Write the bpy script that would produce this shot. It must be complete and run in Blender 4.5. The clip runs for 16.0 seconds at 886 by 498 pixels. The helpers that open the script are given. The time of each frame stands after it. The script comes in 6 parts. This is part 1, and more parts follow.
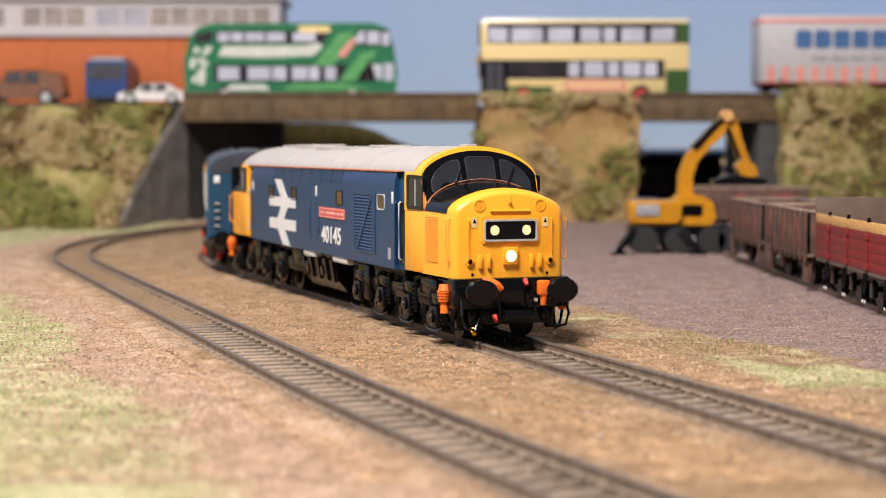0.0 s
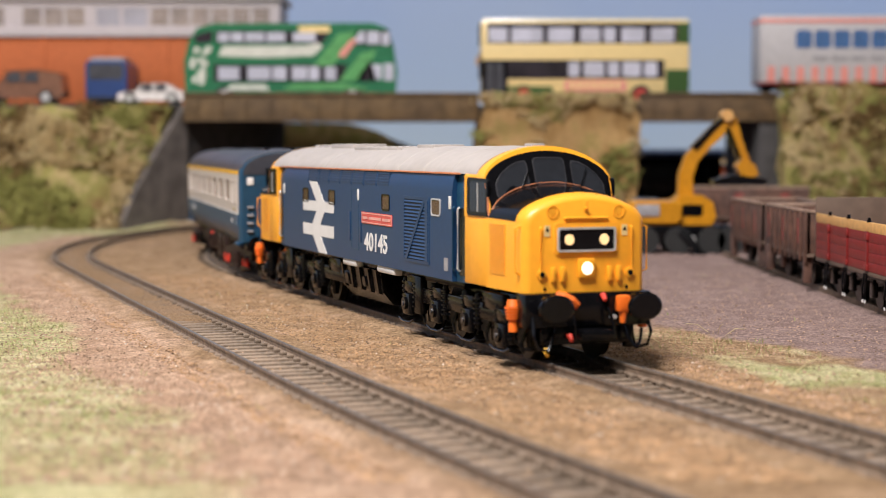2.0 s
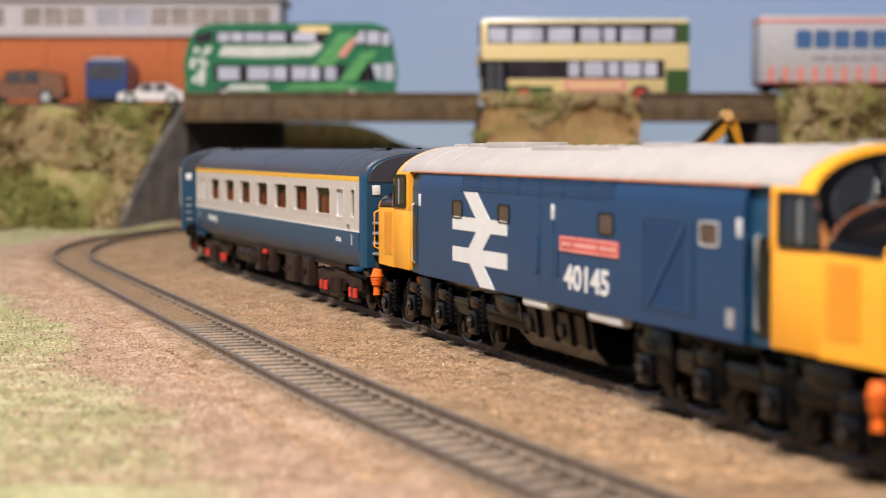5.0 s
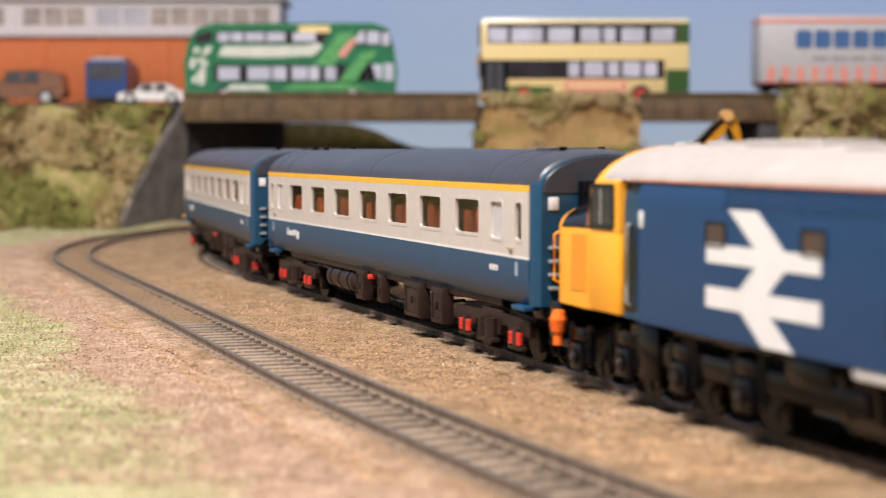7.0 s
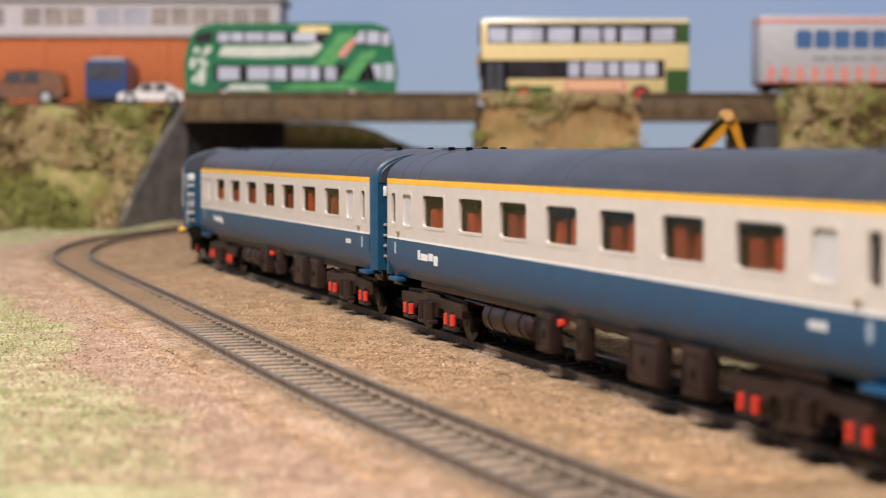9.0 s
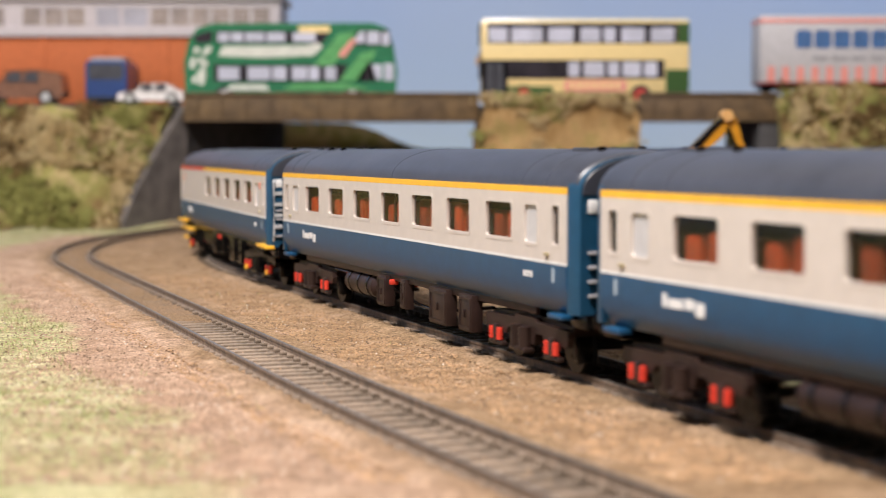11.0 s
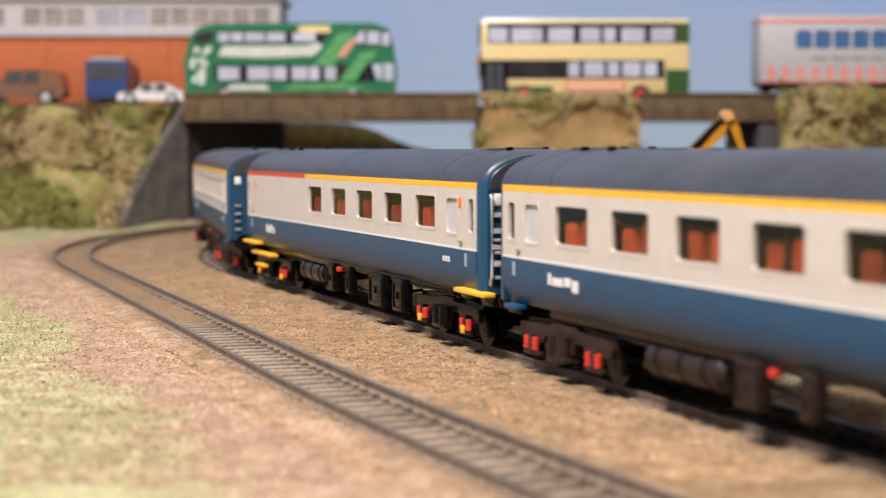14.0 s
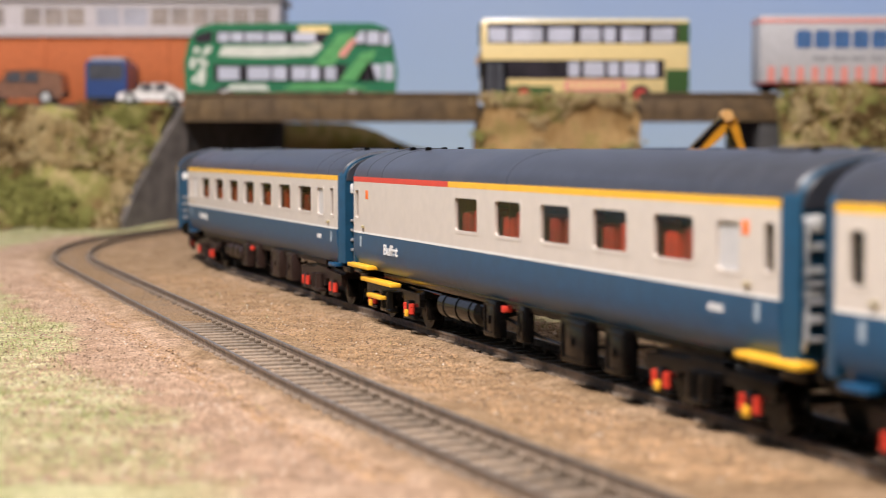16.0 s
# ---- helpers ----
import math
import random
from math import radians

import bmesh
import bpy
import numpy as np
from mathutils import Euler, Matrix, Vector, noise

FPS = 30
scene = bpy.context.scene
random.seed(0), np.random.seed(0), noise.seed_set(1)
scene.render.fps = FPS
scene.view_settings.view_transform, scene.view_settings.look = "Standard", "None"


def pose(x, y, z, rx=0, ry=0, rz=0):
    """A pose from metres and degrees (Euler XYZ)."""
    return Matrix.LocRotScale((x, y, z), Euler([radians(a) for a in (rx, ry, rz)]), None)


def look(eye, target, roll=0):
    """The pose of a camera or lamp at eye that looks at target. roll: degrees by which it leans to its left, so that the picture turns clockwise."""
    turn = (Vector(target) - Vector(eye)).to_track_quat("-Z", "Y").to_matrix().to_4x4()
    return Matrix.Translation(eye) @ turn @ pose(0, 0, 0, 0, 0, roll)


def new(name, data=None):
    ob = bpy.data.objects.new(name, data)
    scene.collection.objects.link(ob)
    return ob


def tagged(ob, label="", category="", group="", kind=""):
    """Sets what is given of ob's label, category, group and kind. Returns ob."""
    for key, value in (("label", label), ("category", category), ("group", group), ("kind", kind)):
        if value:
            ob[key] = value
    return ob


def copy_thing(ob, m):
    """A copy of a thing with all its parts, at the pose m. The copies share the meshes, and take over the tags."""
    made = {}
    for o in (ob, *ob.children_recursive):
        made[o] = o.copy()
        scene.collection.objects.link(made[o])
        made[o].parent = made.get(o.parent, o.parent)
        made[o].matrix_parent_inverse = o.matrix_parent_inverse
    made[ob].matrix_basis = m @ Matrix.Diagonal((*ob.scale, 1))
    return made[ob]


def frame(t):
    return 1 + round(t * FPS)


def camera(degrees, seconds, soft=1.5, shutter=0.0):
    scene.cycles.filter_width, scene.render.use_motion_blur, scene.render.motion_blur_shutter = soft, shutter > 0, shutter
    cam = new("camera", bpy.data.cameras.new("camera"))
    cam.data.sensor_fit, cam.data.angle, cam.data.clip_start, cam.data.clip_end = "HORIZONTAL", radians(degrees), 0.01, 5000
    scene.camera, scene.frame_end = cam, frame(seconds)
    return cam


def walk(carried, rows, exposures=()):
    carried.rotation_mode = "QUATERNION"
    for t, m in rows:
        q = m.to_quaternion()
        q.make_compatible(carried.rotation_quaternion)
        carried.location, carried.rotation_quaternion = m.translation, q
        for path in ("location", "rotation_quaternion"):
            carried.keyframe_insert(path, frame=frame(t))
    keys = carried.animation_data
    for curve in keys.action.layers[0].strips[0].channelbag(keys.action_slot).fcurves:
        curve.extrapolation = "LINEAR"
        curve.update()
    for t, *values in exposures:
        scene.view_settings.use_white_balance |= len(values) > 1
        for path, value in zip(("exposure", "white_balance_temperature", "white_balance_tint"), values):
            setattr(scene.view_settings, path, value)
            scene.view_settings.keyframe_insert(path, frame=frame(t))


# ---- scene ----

# A model railway at 1:76. Lengths below are in millimetres and become metres in part().
MM = 0.001
cam = camera(30.16, 16.0, soft=0.8, shutter=0.5)
cam.data.dof.use_dof = True
cam.data.dof.focus_distance = 0.465
cam.data.dof.aperture_fstop = 18.0
EYE = pose(0, 0, 0.0507, 90 - 3.47, 0, 0)
walk(cam, [(0.0, EYE), (16.0, EYE)], exposures=[(0.0, -0.08), (1.0, -0.12), (2.0, -0.25), (4.0, -0.25), (7.0, -0.1), (8.0, -0.19), (9.0, -0.18), (12.5, -0.07), (14.5, -0.1), (16.0, -0.12)])

# ---- light ----
world = bpy.data.worlds.new("hall")
world.use_nodes = True
world.node_tree.nodes["Background"].inputs["Color"].default_value = (1.0, 0.96, 0.92, 1)
world.node_tree.nodes["Background"].inputs["Strength"].default_value = 0.11
scene.world = world


def strip_light(name, at, aim, wide, deep, watts, colour):
    data = bpy.data.lights.new(name, "AREA")
    data.shape, data.size, data.size_y, data.energy, data.color = "RECTANGLE", wide, deep, watts, colour
    ob = new(name, data)
    ob.matrix_world = look(at, aim)
    return ob


strip_light("layout_light", (-0.31, -0.11, 0.98), (0.0, 0.38, 0.0), 0.4, 0.2, 31.5, (1.0, 0.945, 0.925))
strip_light("rear_light", (0.0, 0.75, 1.0), (0.0, 1.2, 0.05), 1.6, 0.25, 4.2, (1.0, 0.97, 0.96))


# ---- materials ----
def shade(name, colour, rough=0.5, metal=0.0, vary=0.15, grain=300.0, bump=0.0, dirt=None, dirt_amount=0.3, second=None, coat=0.0, random_tint=0.0, spec=0.5):
    m = bpy.data.materials.new(name)
    m.use_nodes = True
    nt = m.node_tree
    n, l = nt.nodes, nt.links
    b = n["Principled BSDF"]
    b.inputs["Roughness"].default_value = rough
    b.inputs["Metallic"].default_value = metal
    b.inputs["Coat Weight"].default_value = coat
    b.inputs["Specular IOR Level"].default_value = spec
    tc = n.new("ShaderNodeTexCoord")
    fine = n.new("ShaderNodeTexNoise")
    fine.inputs["Scale"].default_value = grain
    fine.inputs["Detail"].default_value = 6.0
    l.new(tc.outputs["Object"], fine.inputs["Vector"])
    broad = n.new("ShaderNodeTexNoise")
    broad.inputs["Scale"].default_value = grain / 9.0
    broad.inputs["Detail"].default_value = 3.0
    l.new(tc.outputs["Object"], broad.inputs["Vector"])
    mix = n.new("ShaderNodeMix")
    mix.data_type = "RGBA"
    lo = tuple(c * (1 - vary) for c in colour)
    hi = second or tuple(min(1.0, c * (1 + vary)) for c in colour)
    mix.inputs[6].default_value = (*lo, 1)
    mix.inputs[7].default_value = (*hi, 1)
    ramp = n.new("ShaderNodeMapRange")
    ramp.inputs[1].default_value, ramp.inputs[2].default_value = 0.35, 0.65
    l.new(fine.outputs["Fac"], ramp.inputs[0])
    l.new(ramp.outputs[0], mix.inputs[0])
    out = mix.outputs[2]
    if dirt:
        wear = n.new("ShaderNodeMix")
        wear.data_type = "RGBA"
        wear.inputs[7].default_value = (*dirt, 1)
        amount = n.new("ShaderNodeMapRange")
        amount.inputs[1].default_value, amount.inputs[2].default_value = 0.45, 0.75
        amount.inputs[4].default_value = dirt_amount
        l.new(broad.outputs["Fac"], amount.inputs[0])
        l.new(amount.outputs[0], wear.inputs[0])
        l.new(out, wear.inputs[6])
        out = wear.outputs[2]
    if random_tint:
        info = n.new("ShaderNodeObjectInfo")
        hsv = n.new("ShaderNodeHueSaturation")
        mr = n.new("ShaderNodeMapRange")
        mr.inputs[3].default_value, mr.inputs[4].default_value = 1 - random_tint, 1 + random_tint
        l.new(info.outputs["Random"], mr.inputs[0])
        l.new(mr.outputs[0], hsv.inputs["Value"])
        l.new(out, hsv.inputs["Color"])
        out = hsv.outputs[0]
    l.new(out, b.inputs["Base Color"])
    if bump:
        bp = n.new("ShaderNodeBump")
        bp.inputs["Strength"].default_value = bump
        bp.inputs["Distance"].default_value = 0.0006
        l.new(fine.outputs["Fac"], bp.inputs["Height"])
        l.new(bp.outputs[0], b.inputs["Normal"])
    return m


def glow(name, colour, strength):
    m = bpy.data.materials.new(name)
    m.use_nodes = True
    b = m.node_tree.nodes["Principled BSDF"]
    b.inputs["Base Color"].default_value = (*colour, 1)
    b.inputs["Emission Color"].default_value = (*colour, 1)
    b.inputs["Emission Strength"].default_value = strength
    return m


def clear_glass(name, tint=(0.9, 0.92, 0.92)):
    m = bpy.data.materials.new(name)
    m.use_nodes = True
    n, l = m.node_tree.nodes, m.node_tree.links
    n.remove(n["Principled BSDF"])
    mix = n.new("ShaderNodeMixShader")
    tr = n.new("ShaderNodeBsdfTransparent")
    tr.inputs[0].default_value = (*tint, 1)
    gl = n.new("ShaderNodeBsdfGlossy")
    gl.inputs["Roughness"].default_value = 0.08
    fr = n.new("ShaderNodeLayerWeight")
    up = n.new("ShaderNodeMath")
    up.operation, up.inputs[1].default_value = "POWER", 5.0
    l.new(fr.outputs["Facing"], up.inputs[0])
    sc = n.new("ShaderNodeMath")
    sc.operation, sc.inputs[1].default_value, sc.inputs[2].default_value = "MULTIPLY_ADD", 0.5, 0.03
    l.new(up.outputs[0], sc.inputs[0])
    l.new(sc.outputs[0], mix.inputs[0])
    l.new(tr.outputs[0], mix.inputs[1])
    l.new(gl.outputs[0], mix.inputs[2])
    l.new(mix.outputs[0], n["Material Output"].inputs[0])
    return m


RAIL_BLUE = shade("rail_blue_paint", (0.01, 0.043, 0.115), 0.33, vary=0.06, grain=500, dirt=(0.016, 0.042, 0.095), dirt_amount=0.2, spec=0.35)
COACH_BLUE = shade("coach_blue_paint", (0.007, 0.06, 0.138), 0.38, vary=0.08, grain=300, dirt=(0.025, 0.05, 0.075), dirt_amount=0.15)
END_BLUE = shade("end_blue_paint", (0.008, 0.05, 0.1), 0.4, vary=0.1, grain=400)
YELLOW = shade("warning_yellow_paint", (0.93, 0.4, 0.025), 0.38, vary=0.03, grain=500)
STRIPE_YELLOW = shade("stripe_yellow_paint", (0.85, 0.45, 0.03), 0.4, vary=0.05)
STRIPE_RED = shade("stripe_red_paint", (0.62, 0.05, 0.03), 0.4, vary=0.05)
ROOF_PALE = shade("pale_grey_roof_paint", (0.4, 0.36, 0.335), 0.6, vary=0.05, grain=300, dirt=(0.27, 0.235, 0.21), dirt_amount=0.35)
ROOF_DARK = shade("dark_grey_roof_paint", (0.04, 0.042, 0.054), 0.38, vary=0.12, grain=250, dirt=(0.085, 0.085, 0.1), dirt_amount=0.45)
CREAM = shade("pale_grey_coach_paint", (0.57, 0.5, 0.445), 0.45, vary=0.03, grain=300)
WHITE = shade("white_paint", (0.72, 0.7, 0.68), 0.5, vary=0.03)
BLACK = shade("satin_black_plastic", (0.0035, 0.0035, 0.0045), 0.16, vary=0.3, grain=900, spec=0.25)
UNDER = shade("weathered_black_underframe", (0.0035, 0.003, 0.003), 0.16, vary=0.4, grain=400, dirt=(0.007, 0.0055, 0.0045), dirt_amount=0.4, spec=0.2)
BROWN = shade("brown_underframe_paint", (0.024, 0.013, 0.011), 0.4, vary=0.3, grain=300, dirt=(0.045, 0.027, 0.02), dirt_amount=0.4, spec=0.2)
RED = shade("red_axlebox_paint", (0.6, 0.04, 0.02), 0.5)
ORANGE = shade("orange_cable_plastic", (0.85, 0.16, 0.015), 0.45)
PINK_RED = shade("nameplate_red_paint", (0.6, 0.09, 0.07), 0.45)
COPPER = shade("orange_lining_paint", (0.5, 0.18, 0.08), 0.5)
SILVER = shade("silver_metal", (0.55, 0.54, 0.53), 0.3, metal=0.25)
WHEEL = shade("dark_wheel_metal", (0.014, 0.013, 0.012), 0.35, metal=0.3, spec=0.3)
DARK_GLASS = shade("dark_cab_glass", (0.02, 0.022, 0.027), 0.1, vary=0.1)
GLASS = clear_glass("coach_window_glass", (0.84, 0.8, 0.78))
SEAT = shade("orange_seat_moulding", (0.46, 0.075, 0.016), 0.6, vary=0.25, grain=300, random_tint=0.5)
SEAT_RED = shade("dark_red_seat_moulding", (0.45, 0.045, 0.016), 0.6, vary=0.25, grain=300, random_tint=0.5)
INNER = shade("brown_coach_interior", (0.055, 0.019, 0.011), 0.7, vary=0.25)
MARKER = glow("marker_light_lens", (1.0, 0.72, 0.36), 0.6)
HEADLIGHT = glow("headlight_lens", (1.0, 0.86, 0.58), 1.8)
RAIL = shade("rusty_rail_metal", (0.18, 0.128, 0.09), 0.65, metal=0.0, vary=0.3, grain=500)
RAIL_TOP = shade("worn_rail_head", (0.17, 0.145, 0.125), 0.38, metal=0.4, vary=0.3, grain=600)
SLEEPER = shade("dusty_sleeper", (0.2, 0.148, 0.106), 0.85, vary=0.3, grain=700, bump=0.5, dirt=(0.33, 0.24, 0.17), dirt_amount=0.8, random_tint=0.2)
RUST = shade("rusty_wagon_steel", (0.1, 0.046, 0.03), 0.75, vary=0.4, grain=250, bump=0.4, dirt=(0.055, 0.05, 0.052), dirt_amount=0.75)
RUST_EDGE = shade("pale_rusty_edge", (0.25, 0.165, 0.12), 0.8, vary=0.35, grain=300)
MAROON = shade("maroon_wagon_paint", (0.2, 0.016, 0.014), 0.45, vary=0.12, grain=300)
TAN = shade("bare_tan_plank", (0.6, 0.33, 0.11), 0.6, vary=0.15, grain=300)
BOARD = shade("brown_board", (0.13, 0.085, 0.06), 0.7, vary=0.12, grain=200)
CHALK = shade("grey_wagon_load", (0.33, 0.31, 0.3), 0.9, vary=0.3, grain=400, bump=0.6)
DIGGER = shade("digger_yellow_paint", (0.56, 0.24, 0.012), 0.28, vary=0.1, dirt=(0.3, 0.12, 0.01), dirt_amount=0.4, coat=0.4)
GIRDER = shade("weathered_brown_girder", (0.13, 0.08, 0.035), 0.75, vary=0.25, grain=150, bump=0.3, dirt=(0.07, 0.045, 0.03), dirt_amount=0.7)
WING = shade("brown_stained_concrete", (0.12, 0.102, 0.092), 0.9, vary=0.25, grain=90, dirt=(0.05, 0.043, 0.038), dirt_amount=0.6)
# darker than bare concrete: the shade under the road deck is in this colour
CONCRETE = shade("shade_dark_concrete", (0.06, 0.056, 0.056), 0.9, vary=0.2, grain=120, dirt=(0.03, 0.027, 0.025), dirt_amount=0.7)
ASPHALT = shade("asphalt", (0.055, 0.05, 0.048), 0.9, vary=0.2, grain=500)
BRICK = shade("orange_brick", (0.47, 0.12, 0.035), 0.8, vary=0.12, grain=400)
PALE_WALL = shade("pale_cladding", (0.5, 0.445, 0.45), 0.7, vary=0.06)
BUS_GREEN = shade("bus_green_paint", (0.028, 0.165, 0.078), 0.25, vary=0.12, coat=0.6)
BUS_LIGHT_GREEN = shade("bus_mid_green_paint", (0.1, 0.32, 0.11), 0.3, vary=0.15, coat=0.5)
BUS_WHITE = shade("bus_white_paint", (0.62, 0.62, 0.55), 0.3, vary=0.12, coat=0.5)
BUS_CREAM = shade("bus_cream_paint", (0.76, 0.58, 0.27), 0.35, vary=0.04, coat=0.3)
BUS_DARK_GREEN = shade("bus_dark_green_paint", (0.035, 0.085, 0.02), 0.35, vary=0.06, coat=0.3)
BUS_WINDOW = shade("bus_window_pane", (0.5, 0.5, 0.58), 0.12, vary=0.12, grain=60)
BUS_WINDOW_DARK = shade("bus_window_dark_pane", (0.03, 0.025, 0.03), 0.12, vary=0.3, grain=60)
WHEEL_RED = shade("red_wheel_hub", (0.6, 0.05, 0.04), 0.4)
TYRE = shade("black_tyre", (0.015, 0.015, 0.015), 0.7)
TRAILER = shade("pale_grey_trailer_curtain", (0.44, 0.42, 0.425), 0.5, vary=0.05)
TRAILER_PINK = shade("faded_red_band", (0.68, 0.26, 0.22), 0.5, vary=0.05)
LETTER_BLUE = shade("blue_lettering", (0.05, 0.12, 0.27), 0.5)
LETTER_GREY = shade("grey_lettering", (0.3, 0.29, 0.3), 0.5)
CAR_BRONZE = shade("bronze_car_paint", (0.3, 0.15, 0.1), 0.25, metal=0.4, coat=0.6)
CAR_WHITE = shade("white_car_paint", (0.75, 0.7, 0.69), 0.25, coat=0.6)
VAN_BLUE = shade("blue_van_paint", (0.02, 0.05, 0.17), 0.35, coat=0.3)
CAR_GLASS = shade("car_glass", (0.07, 0.07, 0.08), 0.1)
GRASS_MIX = [shade("straw_fibre", (0.5, 0.4, 0.22), 0.8), shade("green_fibre", (0.27, 0.29, 0.1), 0.8)]


def scenery(name, stops, scale, rough=0.95, bump=1.0, fine=900.0):
    """Scenic scatter: several earth or foliage colours mixed by noise at two sizes."""
    m = bpy.data.materials.new(name)
    m.use_nodes = True
    n, l = m.node_tree.nodes, m.node_tree.links
    b = n["Principled BSDF"]
    b.inputs["Roughness"].default_value = rough
    b.inputs["Specular IOR Level"].default_value = 0.15
    tc = n.new("ShaderNodeTexCoord")
    big = n.new("ShaderNodeTexNoise")
    big.inputs["Scale"].default_value, big.inputs["Detail"].default_value = scale, 8.0
    big.inputs["Roughness"].default_value = 0.65
    l.new(tc.outputs["Object"], big.inputs["Vector"])
    ramp = n.new("ShaderNodeValToRGB")
    while len(ramp.color_ramp.elements) < len(stops):
        ramp.color_ramp.elements.new(0.5)
    for e, (at, c) in zip(ramp.color_ramp.elements, stops):
        e.position, e.color = at, (*c, 1)
    l.new(big.outputs["Fac"], ramp.inputs[0])
    grit = n.new("ShaderNodeTexNoise")
    grit.inputs["Scale"].default_value, grit.inputs["Detail"].default_value = fine, 4.0
    l.new(tc.outputs["Object"], grit.inputs["Vector"])
    mr = n.new("ShaderNodeMapRange")
    mr.inputs[1].default_value, mr.inputs[2].default_value = 0.3, 0.7
    mr.inputs[3].default_value, mr.inputs[4].default_value = 0.68, 1.3
    l.new(grit.outputs["Fac"], mr.inputs[0])
    hsv = n.new("ShaderNodeHueSaturation")
    l.new(mr.outputs[0], hsv.inputs["Value"])
    l.new(ramp.outputs[0], hsv.inputs["Color"])
    l.new(hsv.outputs[0], b.inputs["Base Color"])
    bp = n.new("ShaderNodeBump")
    bp.inputs["Strength"].default_value, bp.inputs["Distance"].default_value = bump, 0.0012
    l.new(grit.outputs["Fac"], bp.inputs["Height"])
    l.new(bp.outputs[0], b.inputs["Normal"])
    return m


BANK = scenery("embankment_scatter", [(0.28, (0.1, 0.065, 0.028)), (0.4, (0.24, 0.155, 0.065)), (0.47, (0.26, 0.24, 0.075)), (0.53, (0.46, 0.34, 0.165)), (0.6, (0.3, 0.28, 0.085)), (0.67, (0.42, 0.24, 0.115)), (0.78, (0.56, 0.46, 0.26))], 22.0)
BUTTRESS = scenery("buttress_scatter", [(0.28, (0.22, 0.125, 0.05)), (0.44, (0.37, 0.225, 0.09)), (0.52, (0.45, 0.285, 0.125)), (0.6, (0.34, 0.25, 0.09)), (0.75, (0.5, 0.345, 0.17))], 30.0)


def ground_material():
    """Earth with painted regions: sandy track bed with the shade of its sleeper gaps, mauve yard ash, yellow-green
    static grass.
    """
    m = bpy.data.materials.new("layout_ground")
    m.use_nodes = True
    n, l = m.node_tree.nodes, m.node_tree.links
    b = n["Principled BSDF"]
    b.inputs["Roughness"].default_value = 0.95
    b.inputs["Specular IOR Level"].default_value = 0.1
    tc = n.new("ShaderNodeTexCoord")

    def tex(scale, detail=6.0, rough=0.6):
        t = n.new("ShaderNodeTexNoise")
        t.inputs["Scale"].default_value, t.inputs["Detail"].default_value, t.inputs["Roughness"].default_value = scale, detail, rough
        l.new(tc.outputs["Object"], t.inputs["Vector"])
        return t

    def blend(fac, a, c):
        x = n.new("ShaderNodeMix")
        x.data_type = "RGBA"
        l.new(fac, x.inputs[0])
        for k, v in ((6, a), (7, c)):
            if isinstance(v, tuple):
                x.inputs[k].default_value = (*v, 1)
            else:
                l.new(v, x.inputs[k])
        return x.outputs[2]

    def rng(src, a, c, lo=0.0, hi=1.0):
        x = n.new("ShaderNodeMapRange")
        for k, v in enumerate((a, c, lo, hi)):
            x.inputs[k + 1].default_value = v
        l.new(src, x.inputs[0])
        return x.outputs[0]

    patch, mid, grit = tex(18.0), tex(120.0), tex(850.0, 5.0, 0.7)
    sand = blend(rng(mid.outputs[0], 0.35, 0.65), (0.31, 0.195, 0.108), (0.46, 0.305, 0.178))
    rosy = blend(rng(mid.outputs[0], 0.4, 0.65), (0.46, 0.3, 0.2), (0.62, 0.425, 0.3))
    ash = blend(rng(mid.outputs[0], 0.35, 0.65), (0.27, 0.185, 0.165), (0.37, 0.265, 0.235))
    grass = blend(rng(mid.outputs[0], 0.35, 0.65), (0.36, 0.35, 0.15), (0.64, 0.57, 0.34))
    att = n.new("ShaderNodeAttribute")
    att.attribute_name = "cover"
    sep = n.new("ShaderNodeSeparateColor")
    l.new(att.outputs["Color"], sep.inputs[0])
    jit = n.new("ShaderNodeMath")
    jit.operation = "SUBTRACT"
    l.new(mid.outputs[0], jit.inputs[0])
    jit.inputs[1].default_value = 0.5

    def mask(src, soft=0.5):
        a = n.new("ShaderNodeMath")
        a.operation = "ADD"
        l.new(src, a.inputs[0])
        l.new(jit.outputs[0], a.inputs[1])
        return rng(a.outputs[0], 0.5 - soft / 2, 0.5 + soft / 2)

    pink = n.new("ShaderNodeMath")
    pink.operation = "MULTIPLY_ADD"
    l.new(rng(patch.outputs[0], 0.45, 0.62), pink.inputs[0])
    pink.inputs[1].default_value = 0.3
    l.new(att.outputs["Alpha"], pink.inputs[2])
    earth = blend(mask(pink.outputs[0], 0.9), sand, rosy)
    col = blend(mask(sep.outputs[0], 0.4), earth, grass)
    col = blend(mask(sep.outputs[1], 0.5), col, ash)
    # dark tone between the rails: painted shade of the sleeper gaps, and browner far bed
    col = blend(mask(sep.outputs[2], 0.5), col, (0.1, 0.072, 0.052))
    hsv = n.new("ShaderNodeHueSaturation")
    l.new(rng(grit.outputs[0], 0.35, 0.65, 0.5, 1.4), hsv.inputs["Value"])
    l.new(col, hsv.inputs["Color"])
    l.new(hsv.outputs[0], b.inputs["Base Color"])
    bp = n.new("ShaderNodeBump")
    bp.inputs["Strength"].default_value, bp.inputs["Distance"].default_value = 1.0, 0.0014
    l.new(grit.outputs[0], bp.inputs["Height"])
    l.new(bp.outputs[0], b.inputs["Normal"])
    return m


GROUND = ground_material()


